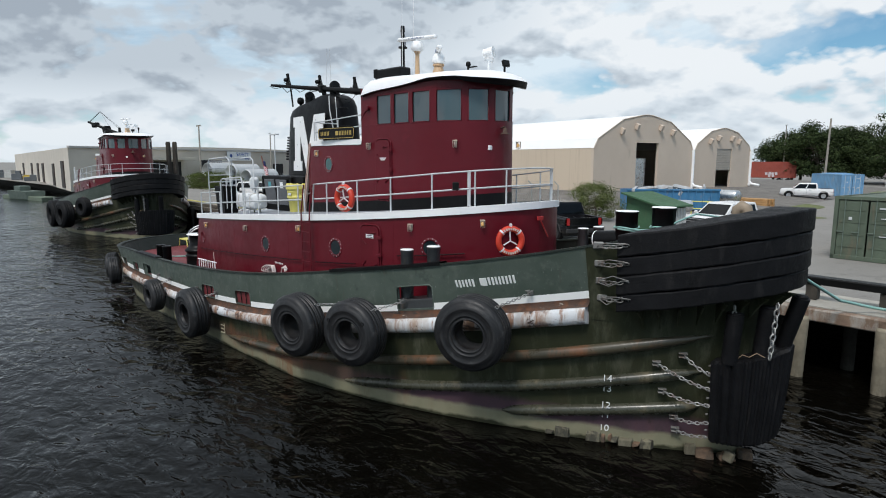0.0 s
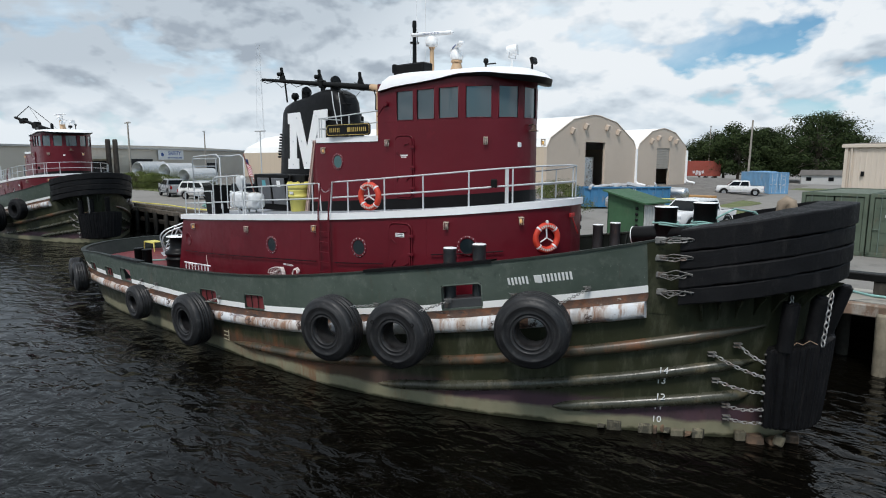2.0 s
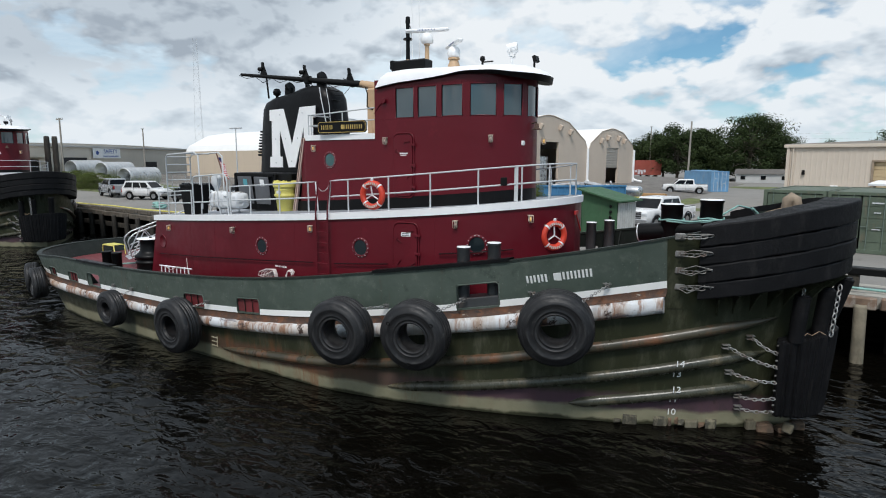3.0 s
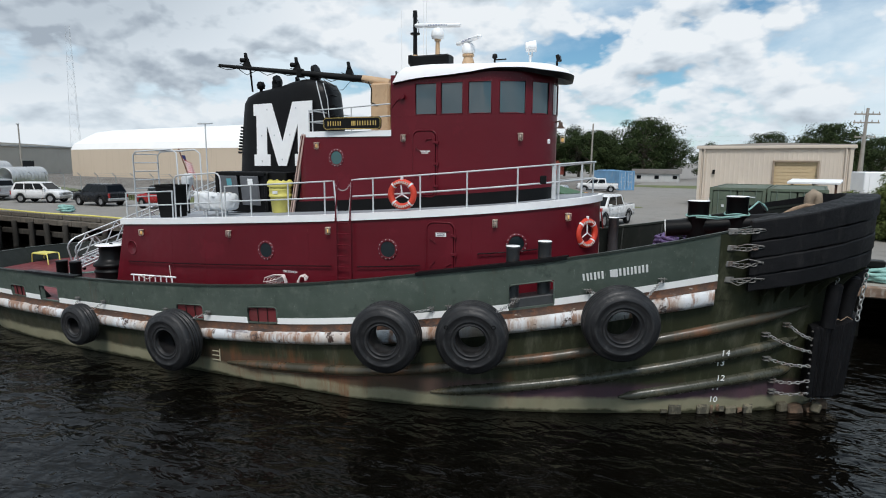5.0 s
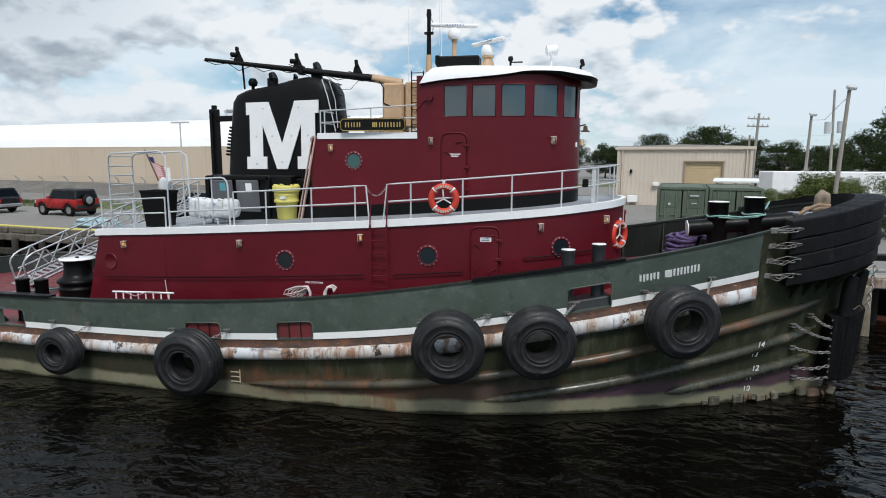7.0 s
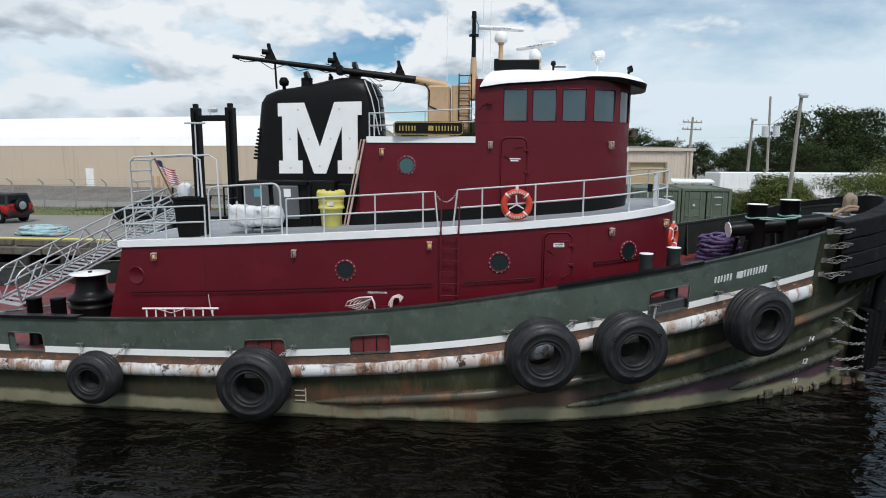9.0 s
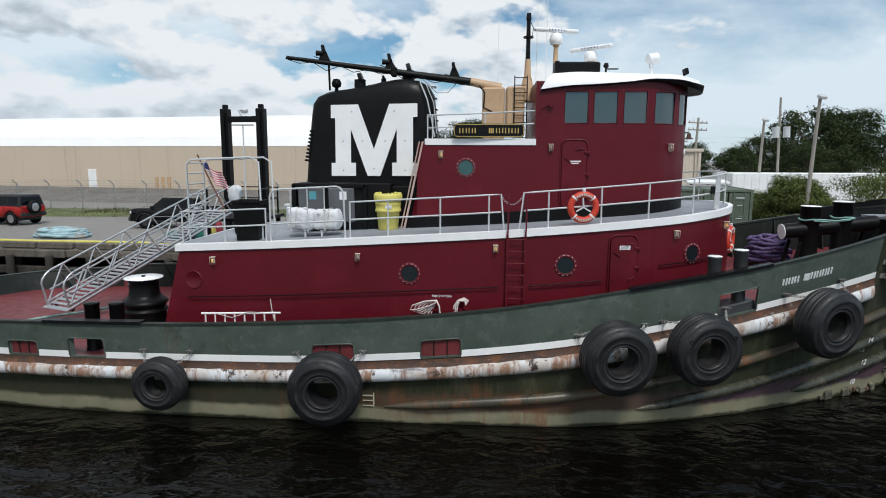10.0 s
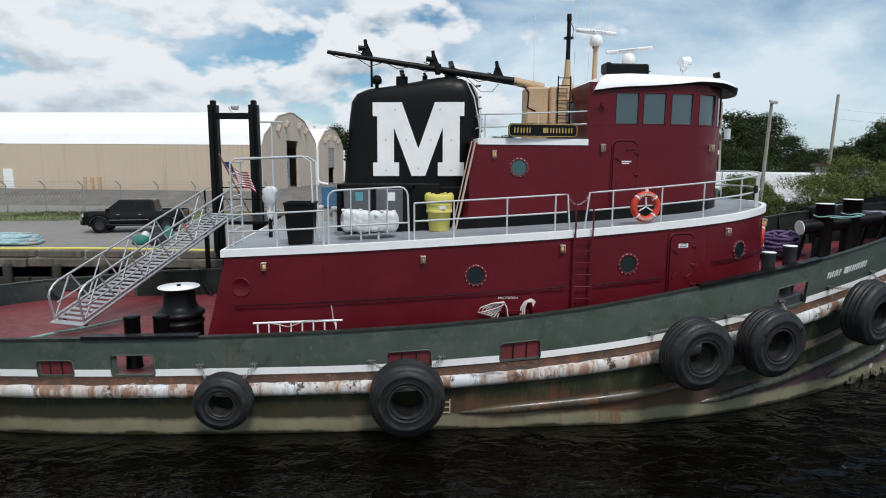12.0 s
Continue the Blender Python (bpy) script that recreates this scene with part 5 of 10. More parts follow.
    part("cable", s, rail_grey, f)
    # hinged vent flaps on the casing
    for x, tag in ((-6.22, 0), (-5.40, 1)):
        s = Shape()
        s.box((x, -1.14, 4.76), (0.70, 0.05, 0.92), pose(0, 0, 0, 6, 0, 0), 0.02)
        v = part("vent_flap", s, coat("dark_grey_flap", (0.12, 0.125, 0.135), 0.5, 0.2), f, "dark grey hinged vent flap")
        s = Shape()
        s.box((x + 0.05, -1.195, 5.02), (0.19, 0.01, 0.22), pose(0, 0, 0, 6, 0, 0))
        part("sticker", s, coat("sticker_teal", (0.12, 0.40, 0.46), 0.5) if not tag else white_paint, v)
    return f


def build_mast(root):
    mast = None
    s = Shape()
    s.box((-1.35, 0.12, 7.2), (0.62, 0.62, 1.5), ch=0.05)
    s.box((-0.75, 0.2, 7.35), (0.5, 0.7, 1.25), ch=0.04)
    s.cyl((-0.41, 0.28, 7.6), (-0.41, 0.28, 8.25), 0.26, 0.12, 14)
    s.cyl((-0.41, 0.28, 8.25), (-0.41, 0.28, 8.75), 0.10, 0.075, 12)
    s.cyl((-1.15, 0.10, 7.95), (-2.0, 0.0, 8.12), 0.14, 0.11, 12)
    mast = part("mast_base", s, mast_tan, root, "buff painted folded mast tabernacle, rust marked")
    s = Shape()
    s.cyl((-0.41, 0.28, 8.75), (-0.41, 0.28, 9.8), 0.065, 0.055, 10)
    s.cyl((-0.41, 0.28, 9.80), (-0.41, 0.28, 9.98), 0.075, 0.06, 10)
    s.cyl((-0.41, 0.28, 9.32), (-0.41, 0.28, 9.36), 0.14, seg=12)
    s.tube([(-0.30, 0.28, 9.36), (-0.28, 0.28, 9.6), (-0.38, 0.28, 9.8)], 0.01, 5)
    part("mast_pole", s, black_paint, mast, "black mast pole with collars")
    # lowered boom lying aft over the funnel
    a, b = Vector((-1.9, 0.02, 8.10)), Vector((-6.98, -0.49, 8.70))
    s = Shape()
    s.cyl(a, a.lerp(b, 0.45), 0.11, 0.085, 10)
    s.cyl(a.lerp(b, 0.43), b, 0.085, 0.05, 10)
    s.box(a.lerp(b, 0.43), (0.16, 0.26, 0.26), ch=0.03)
    boom = part("boom", s, sign_black, mast, "black lowered boom with fittings")
    for f in (0.105, 0.45, 0.80):
        s = Shape()
        c = a.lerp(b, f)
        s.prism([c + Vector((-0.16, -0.02, 0.05)), c + Vector((0.17, -0.02, 0.03)), c + Vector((0.02, -0.02, 0.36)), c + Vector((-0.06, -0.02, 0.36))], (0, 0.04, 0))
        s.box(c + Vector((-0.03, 0, 0.36)), (0.09, 0.10, 0.22), pose(0, 0, 0, 0, -8, 0), 0.02)
        if f > 0.2:
            s.cyl(c + Vector((-0.22, 0, 0.25)), c + Vector((-0.02, 0, 0.24)), 0.075, 0.06, 12)
        s.tube([c + Vector((-0.28, 0, 0.16)), c + Vector((0.2, 0, 0.0))], 0.012, 5)
        part("boom_lamp", s, sign_black, boom, "black lamp bracket on the boom")
    s = Shape()
    s.cyl((-5.85, -0.38, 8.58), (-5.85, -0.3, 7.85), 0.03, 0.03, 8)
    part("boom_crutch", s, sign_black, boom)
    s = Shape()
    for i in range(7):
        f0, f1 = i / 7, (i + 1) / 7
        p, q = a.lerp(b, f0), a.lerp(b, f1)
        s.tube([p + Vector((0, -0.1, -0.05)), p.lerp(q, 0.5) + Vector((0, -0.12, -0.12 - 0.05 * (i % 3))), q + Vector((0, -0.08, -0.04))], 0.011, 5)
    s.tube([a.lerp(b, 0.08), a.lerp(b, 0.14) + Vector((0, -0.1, -0.38)), a.lerp(b, 0.2) + Vector((0, -0.1, -0.42)), a.lerp(b, 0.3)], 0.008, 5)
    s.tube([(-1.75, -0.12, 8.0), (-1.6, -0.2, 7.8), (-1.62, -0.2, 7.4), (-1.4, -0.2, 7.3)], 0.02, 6)
    part("cable", s, sign_black, boom)
    s = Shape()
    for k in range(9):
        s.box((-0.62, -0.20, 6.6 + 0.2 * k), (0.34, 0.02, 0.02))
    for x in (-0.79, -0.45):
        s.box((x, -0.20, 7.3), (0.03, 0.03, 1.9))
    part("mast_ladder", s, sign_black, mast)
    s = Shape()
    s.box((-0.18, -0.35, 6.95), (0.22, 0.3, 0.9), ch=0.02)
    part("signal_box", s, bare_rust, mast)
    # whip aerials
    for x, y, z in ((0.05, -0.15, 10.9), (-0.15, 0.5, 11.2), (-1.2, 1.0, 10.2)):
        s = Shape()
        s.cyl((x, y, 7.9), (x, y, z), 0.012, 0.005, 6)
        part("whip_aerial", s, white_paint, mast, "thin white whip aerial")


def build_roof_gear(root):
    def radar(x, y, z0, z1, r0, r1, turn, name):
        s = Shape()
        s.cyl((x, y, z0), (x, y, z1), r0, r1, 14)
        s.cyl((x, y, z1 - 0.03), (x, y, z1 + 0.02), r1 * 1.5, seg=14)
        p = part("radar_pedestal", s, mast_tan, root, "buff radar pedestal")
        s = Shape()
        s.lathe([(0.0, 0.30), (0.12, 0.29), (0.17, 0.22), (0.19, 0.1), (0.16, 0.02), (0.1, 0.0)], pose(x, y, z1 + 0.02), 18)
        part("radar_drum", s, white_paint, p)
        s = Shape()
        s.box((x, y, z1 + 0.40), (1.32, 0.16, 0.10), pose(0, 0, 0, 0, 0, turn), 0.035)
        s.cyl((x, y, z1 + 0.28), (x, y, z1 + 0.38), 0.06, seg=10)
        bar = part("radar_scanner", s, white_paint, p, "white radar scanner bar")
        s = Shape()
        m = pose(x, y, z1 + 0.40, 0, 0, turn) @ pose(0, -0.083, 0, 90)
        letter_bars([0.06] * 6, 0.03, 0.045, m, s, 0.004)
        part("scanner_bar_mark", s, coat("blue_mark", (0.03, 0.06, 0.22), 0.5), bar)

    radar(0.34, 0.19, 8.2, 9.10, 0.075, 0.06, 18, "a")
    radar(1.29, 0.14, 8.2, 8.62, 0.24, 0.11, -42, "b")
    s = Shape()
    s.box((0.72, -1.12, 8.30), (1.12, 0.42, 0.28), ch=0.04)
    s.box((0.2, -1.12, 8.34), (0.12, 0.46, 0.24), ch=0.02)
    part("roof_locker", s, sign_black, root, "black locker on the wheelhouse roof")
    s = Shape()
    s.cyl((3.0, 0.36, 8.1), (3.0, 0.36, 8.55), 0.035, seg=8)
    s.cyl((2.88, 0.31, 8.76), (3.14, 0.40, 8.79), 0.13, 0.155, 16)
    s.tube([(3.0, 0.19, 8.74), (3.0, 0.19, 8.55), (3.0, 0.53, 8.55), (3.0, 0.53, 8.74)], 0.02, 6)
    part("searchlight", s, white_paint, root, "white searchlight on a bracket")
    s = Shape()
    s.cyl((3.8, 0.06, 8.05), (3.8, 0.06, 8.32), 0.03, seg=8)
    s.box((3.84, 0.06, 8.38), (0.10, 0.24, 0.17), pose(0, 0, 0, 0, -15, 0), 0.02)
    part("floodlight", s, sign_black, root, "small floodlight on the roof edge")
    s = Shape()
    s.lathe([(0.0, 0.16), (0.06, 0.14), (0.08, 0.05), (0.03, 0.0), (0.03, -0.08)], pose(1.85, 0.8, 8.58), 12)
    s.cyl((1.85, 0.8, 8.1), (1.85, 0.8, 8.55), 0.03, seg=8)
    s.box((2.02, 0.78, 8.56), (0.35, 0.06, 0.03))
    part("air_horn", s, sign_black, root, "small black horn on the roof")


RAIL_B = curve([-9.3, -6.5, -4.6, -1.3, 1, 3, 4, 4.5, 4.8, 4.9], [2.46, 2.80, 2.89, 2.92, 2.78, 2.42, 1.90, 1.35, 0.7, 0])


def build_rails(root, hoop=True):
    """Boat deck railing: starboard aft run, starboard and port forward run round the front."""
    R = 0.021

    def pt(x, sg, dz):
        return Vector((x, -sg * RAIL_B(x), HOUSE_TOP(x) + dz))

    # forward run, round the bow of the house
    xs = [-0.7, 0.1, 1.2, 2.2, 3.0, 3.6, 4.1, 4.45, 4.7, 4.84]
    fine = list(np.linspace(-0.68, 4.1, 24)) + [4.25, 4.4, 4.55, 4.68, 4.78, 4.85, 4.89]
    for dz in (0.86, 0.44):
        s = Shape()
        line = [pt(x, 1, dz) for x in fine] + [Vector((4.9, 0, HOUSE_TOP(4.9) + dz))] + [pt(x, -1, dz) for x in reversed(fine)]
        if dz > 0.5:
            line = [pt(-0.78, 1, 0.02)] + line
        s.tube(line, R, 8)
        part("rail", s, rail_grey, root, "pale grey tubular deck rail")
    for sg in (1, -1):
        for x in (-0.1, 1.15, 2.3, 3.45, 4.3, 4.72):
            s = Shape()
            s.tube([pt(x, sg, 0), pt(x, sg, 0.86)], R, 8)
            part("rail_post", s, rail_grey, root)
    s = Shape()
    s.box((4.2, -1.72, HOUSE_TOP(4.2) + 0.45), (0.10, 0.03, 0.86), ch=0.01)
    part("gate_plate", s, rail_grey, root)
    s = Shape()
    s.box((4.0, -1.98, HOUSE_TOP(4.0) + 0.52), (0.16, 0.05, 0.2), pose(0, 0, 0, 0, 0, 30), 0.02)
    part("navigation_screen", s, sign_black, root, "small dark box on the rail")
    # aft run on the starboard side
    fine = list(np.linspace(-4.82, -1.22, 16))
    for dz in (0.86, 0.44):
        s = Shape()
        line = [pt(x, 1, dz) for x in fine]
        if dz > 0.5:
            line = line + [pt(-1.14, 1, 0.02)]
        s.tube(line, R, 8)
        part("rail", s, rail_grey, root, "pale grey tubular deck rail")
    for x in (-4.82, -3.9, -2.65, -1.5):
        s = Shape()
        s.tube([pt(x, 1, 0), pt(x, 1, 0.86)], R, 8)
        part("rail_post", s, rail_grey, root)
    s = Shape()
    chain(s, pt(-1.2, 1, 0.8), pt(-0.7, 1, 0.8), 0.022, 0.2)
    part("gate_chain", s, rail_grey, root)
    # tall looped gate by the life raft
    s = Shape()
    s.tube([pt(-6.80, 1, 0), pt(-6.80, 1, 1.08), pt(-6.77, 1, 1.17), pt(-6.70, 1, 1.23), pt(-6.6, 1, 1.25), pt(-5.15, 1, 1.25), pt(-5.06, 1, 1.22), pt(-5.0, 1, 1.15), pt(-4.97, 1, 1.05), pt(-4.94, 1, 0)], R * 1.1, 8)
    for x in (-6.28, -5.86, -5.44):
        s.tube([pt(x, 1, 0.2), pt(x, 1, 1.25)], R * 0.8, 6)
    s.tube([pt(-6.8, 1, 0.42), pt(-4.95, 1, 0.42)], R, 8)
    part("raft_gate", s, rail_grey, root, "tall looped rail section")
    # after corner
    s = Shape()
    for dz in (0.80, 0.40):
        s.tube([pt(-6.9, 1, dz), pt(-8.3, 1, dz), pt(-9.15, 1, dz), Vector((-9.2, -1.2, HOUSE_TOP(-9.2) + dz))], R, 8)
    for x in (-6.92, -8.0, -9.15):
        s.tube([pt(x, 1, 0), pt(x, 1, 0.80)], R, 8)
    part("after_rail", s, rail_grey, root)
    # climbing frame: two hoops with rungs over the gangway landing
    if not hoop:
        return
    s = Shape()
    z0 = HOUSE_TOP(-9)
    for y in (-1.2, -2.15):
        s.tube([(-9.12, y, z0), (-9.12, y, 5.82), (-9.0, y, 5.95), (-7.45, y - 0.05, 6.02), (-7.25, y - 0.05, 5.9), (-7.2, y - 0.05, z0 + 0.05)], R * 1.15, 8)
    for z in np.arange(4.25, 5.95, 0.27):
        s.tube([(-9.12, -1.2, z), (-9.12, -2.15, z)], R * 0.9, 6)
    for x in (-8.6, -8.0):
        s.tube([(x, -1.2, 5.97), (x, -2.17, 5.99)], R * 0.8, 6)
    part("boarding_hoop", s, rail_grey, root, "tall tubular boarding hoop with ladder rungs")
    # rails on the lower roof
    s = Shape()
    zr = 6.5
    for dz in (0.62, 0.30):
        s.tube([(-3.05, 0.9, zr + dz), (-3.08, -1.25, zr + dz), (-2.2, -1.33, zr + dz + 0.02), (-0.35, -1.42, zr + dz + 0.10)], R * 0.9, 8)
    for p in ((-3.08, -1.25), (-2.95, -1.27), (-1.6, -1.36)):
        s.tube([(*p, zr), (*p, zr + 0.64)], R * 0.9, 8)
    part("roof_rail", s, rail_grey, root, "tubular rail on the lower roof")


steel = coat("worn_grey_bitt", (0.05, 0.053, 0.056), 0.45, 0.25, 2.0, (0.13, 0.10, 0.08), (0.55, 0.72), 5.0)


def post(parent, x, y, z0, z1, r, cap, label):
    s = Shape()
    s.lathe([(r * 1.15, z0), (r, z0 + 0.08), (r, z1 - 0.06), (r * 1.06, z1 - 0.05), (r * 1.06, z1)], pose(x, y, 0), 20)
    s.lathe([(r * 1.06, z1), (r * 1.02, z1 + 0.012), (0.0, z1 + 0.014)], pose(x, y, 0), 20, mat=1)
    return part("mooring_bitt", s, [steel if cap is white_paint and r < 0.2 else black_paint, cap], parent, label)


def build_deck_gear(root):
    for x, y, z1 in ((3.66, -3.26, 3.83), (4.33, -3.05, 3.95)):
        post(root, x, y, DECK(x), z1, 0.15, white_paint, "dark steel mooring bitt with white cap")
    # the dark base also covers the bright deck, standing for shade inside the port
    s = Shape()
    s.box((4.0, -3.15, DECK(4.0) + 0.12), (1.25, 0.5, 0.28), pose(0, 0, 0, 0, -9, 16), 0.02)
    part("bitt_base", s, steel, root, "dark steel base of the bitts")
    for x, z1 in ((-11.04, 2.52), (-10.42, 2.53)):
        post(root, x, -3.42, DECK(x), z1, 0.165, black_paint, "black steel mooring bitt")
    for x, y in ((4.5, 3.0), (5.1, 2.85)):
        post(root, x, y, DECK(x), DECK(x) + 1.35, 0.15, white_paint, "dark steel mooring bitt with white cap")
    a = post(root, 7.45, 0, DECK(7.45), 4.76, 0.245, white_paint, "heavy black bow bitt with white cap")
    post(root, 8.31, 0, DECK(8.31), 4.89, 0.245, white_paint, "heavy black bow bitt with white cap")
    s = Shape()
    s.cyl((6.72, 0, 4.05), (9.2, 0, 4.32), 0.21, 0.21, 20)
    s.cyl((6.70, 0, 4.048), (6.72, 0, 4.05), 0.215, 0.215, 20, mat=1)
    for x in (7.0, 9.0):
        for y in (-0.3, 0.3):
            s.box((x, y, DECK(x) + 0.35), (0.10, 0.06, 0.9), pose(0, 0, 0, 0, 12, 0), 0.01)
    part("bitt_crossbar", s, [black_paint, white_paint], a, "thick black crossbar with white end plate")
    # capstan
    s = Shape()
    z = DECK(-10.5)
    s.lathe([(0.60, z), (0.60, z + 0.06), (0.52, z + 0.08), (0.52, z + 0.62), (0.55, z + 0.66), (0.55, z + 0.70), (0.50, z + 0.72), (0.51, z + 0.82), (0.565, z + 0.86), (0.565, z + 0.91), (0.50, z + 0.97), (0.415, z + 1.03), (0.385, z + 1.10), (0.365, z + 1.20), (0.365, z + 1.44), (0.39, z + 1.50), (0.43, z + 1.53)], pose(-10.46, -2.1, 0), 32)
    c = part("capstan", s, black_paint, root, "black capstan drum with white top plate")
    s = Shape()
    s.lathe([(0.475, z + 1.525), (0.475, z + 1.545), (0.0, z + 1.55)], pose(-10.46, -2.1, 0), 28)
    part("capstan_top", s, white_paint, c, "white round top plate")
    s = Shape()
    s.cyl((-10.46, -2.1, z + 1.545), (-10.46, -2.1, z + 1.59), 0.05, seg=8)
    part("capstan_nut", s, black_paint, c)
    # rail pads on the bulwark at the bitts
    for x0, x1 in ((-11.8, -9.4), (1.6, 4.9)):
        s = Shape()
        line = [Vector((x, -side(x, SHEER(x)) - 0.02, SHEER(x) + 0.045)) for x in np.linspace(x0, x1, 14)]
        s.grid([[p + Vector((0, dy, dz)) for dy, dz in ((-0.03, -0.05), (-0.03, 0.02), (0.2, 0.02), (0.2, -0.05))] for p in line], closed=True, smooth=False)
        part("chafing_bar", s, black_paint, root, "worn black chafing bar on the bulwark")
    # ship's name, as plain bars
    for sg in (-1,):
        x = 5.22
        for w in (0.115, 0.115, 0.115, None, 0.145, 0.12, 0.11, 0.115, 0.115):
            if w is None:
                x += 0.10
                continue
            zc = lerp(DECK(x), SHEER(x), 0.55)
            p = Vector((x + w / 2, -side(x + w / 2, zc) - 0.008, zc))
            n = outward(x, zc)
            n.z = -0.32
            m = face_pose(p, n) @ pose(0, 0, 0, 0, 0, 9)
            s = Shape()
            for dx, bw in stroke_bars(w, 0.18):
                s.box(m @ Vector((dx, 0, 0)), (bw * 1.6, 0.18, 0.012), m)
            part("name_bar", s, stripe_white, root, "plain white bar of the painted name")
            x += w + 0.035
    # draught marks on the bow
    for words, z in (("14", 1.55), ("13", 1.245), ("12", 0.94), ("11", 0.635), ("10", 0.33)):
        x = 8.12 - 0.03 * (1.55 - z) / 0.3
        y = -side(x, z)
        n = outward(x, z)
        y2 = -side(x, z + 0.2)
        n = Vector((n.x, n.y, (y2 - y) / 0.2)).normalized()
        m = face_pose(Vector((x, y, z)) + n * (0.135 if words in ("14", "12") else 0.012), n)
        text_mesh("draught_mark", words, 0.21, stripe_white, root, m, "white painted draught number")
    # load line marks amidships
    s = Shape()
    y = -side(-4.2, 0.6)
    for z in (0.46, 0.58, 0.70):
        s.box((-4.2, y - 0.012, z - 0.04), (0.26, 0.012, 0.025))
    s.box((-4.08, y - 0.012, 0.56), (0.025, 0.012, 0.34))
    part("load_line_mark", s, coat("pale_mark", (0.5, 0.45, 0.32), 0.6), root, "small pale load line marks")
    # lugs and shackles beside the bow fender
    for k in range(4):
        s = Shape()
        z = 4.28 - 0.35 * k
        x = 8.12
        n = outward(x, z)
        c = Vector((x, -side(x, z), z))
        s.box(c, (0.20, 0.14, 0.07), face_pose(c, n), 0.02)
        p0, p1 = c + n * 0.1, Vector((8.72, -2.30 + 0.02 * k, z + 0.06))
        chain(s, p0, p1, 0.07, 0.03)
        s.tube([p0 + Vector((0, 0, 0.03)), p0.lerp(p1, 0.3 + 0.1 * k) + Vector((0, -0.06, 0.05 + 0.03 * (k % 3))), p1 + Vector((0.04 * k - 0.06, -0.02, 0.02))], 0.011, 6)
        s.tube([p0 + Vector((-0.05, 0, -0.03)), p0.lerp(p1, 0.6 - 0.12 * k) + Vector((0, -0.05, -0.05 - 0.02 * k)), p1 + Vector((-0.1, -0.02, -0.05 + 0.03 * k))], 0.011, 6)
        part("fender_shackle", s, shackle_steel, root, "rusty shackle and wire holding the fender")
    # bare plate strip behind the shackles
    s = Shape()
    rows = []
    for z in np.linspace(2.75, 4.25, 8):
        rows.append([Vector((x, -side(x, z) - 0.015, z)) for x in np.linspace(7.9, 8.6, 5)])
    s.grid(rows)
    part("doubler_plate", s, hull_mat, root, "worn doubler plate")


def build_rope_guard(root):
    # gooseneck vent wrapped in rope at the stem
    s = Shape()
    s.tube([(9.80, 0.0, 4.48), (9.79, 0.0, 4.80), (9.81, 0.0, 4.93), (9.88, 0.02, 4.99), (9.95, 0.04, 4.95), (9.975, 0.05, 4.84), (9.975, 0.05, 4.76)], [0.10, 0.10, 0.115, 0.125, 0.12, 0.11, 0.105], 14)
    part("gooseneck_vent", s, coat("weathered_vent", (0.28, 0.22, 0.16), 0.7, 0.3, 4.0), root, "weathered buff gooseneck vent on the bow")
    s = Shape()
    s.box((10.0, 0, 4.45), (1.2, 1.9, 0.06))
    part("bow_platform", s, grey_deck, root)


def build_waterline_timber(root):
    # broken timber sheathing and growth hanging at the waterline by the bow
    rnd = random.Random(41)
    x = 6.9
    while x < 8.85:
        w = rnd.uniform(0.06, 0.32)
        if rnd.random() < 0.22:
            x += w * 0.6
            continue
        zt, zb = rnd.uniform(0.10, 0.26), rnd.uniform(-0.06, 0.09)
        y0, y1 = side(x, 0.2), side(x + w, 0.2)
        d = rnd.uniform(0.03, 0.13)
        s = Shape()
        top = [(x, -y0 + 0.05, zt), (x + w * 0.96, -y1 + 0.05, zt - rnd.uniform(-0.05, 0.05)), (x + w * 0.92, -y1 - d, zt - rnd.uniform(0.03, 0.12)), (x + w * 0.1, -y0 - d * rnd.uniform(0.6, 1.1), zt - rnd.uniform(0.03, 0.12))]
        low = [(a, b, zb + rnd.uniform(-0.03, 0.03)) for a, b, c in top]
        s.add(top + low, [(0, 3, 2, 1), (4, 5, 6, 7), (0, 1, 5, 4), (1, 2, 6, 5), (2, 3, 7, 6), (3, 0, 4, 7)])
        part("broken_sheathing", s, (sheath_pale, sheath_brown, sheath_dark, sheath_dark)[rnd.randrange(4)], root, "broken weathered timber at the waterline")
        x += w
    for x, y, z, w in ((9.75, -0.75, 0.05, 0.34), (10.1, -0.55, 0.02, 0.30), (10.35, -0.25, 0.06, 0.28), (10.2, -0.7, 0.14, 0.2), (9.5, -0.85, 0.1, 0.22)):
        s = Shape()
        s.box((x, y, z), (w, w * 0.7, 0.22), pose(0, 0, 0, rnd.uniform(-20, 20), rnd.uniform(-20, 20), rnd.uniform(0, 60)), 0.03)
        part("broken_sheathing", s, sheath_brown if w > 0.25 else sheath_pale, root, "broken weathered timber at the waterline")


tug = thing("tugboat", "maroon and dark green harbour tugboat with black funnel, moored alongside", "boat")
hull = build_hull(tug)
build_bow_fender(tug)
build_stem_pad(tug)
build_house(tug)
build_wheelhouse(tug)
build_name_board(tug)
build_funnel(tug)
build_mast(tug)
build_roof_gear(tug)
build_rails(tug)
build_deck_gear(tug)
build_rope_guard(tug)
build_waterline_timber(tug)
# ---- water, land ----
GROUND = 1.9
PIER = [(60, 2.0), (10, 6.05), (-18, 8.43), (-45, 10.7), (-70, 10.5), (-150, 11.5), (-420, 15.0)]


def pier_y(x):
    return float(np.interp(x, [p[0] for p in PIER][::-1], [p[1] for p in PIER][::-1]))


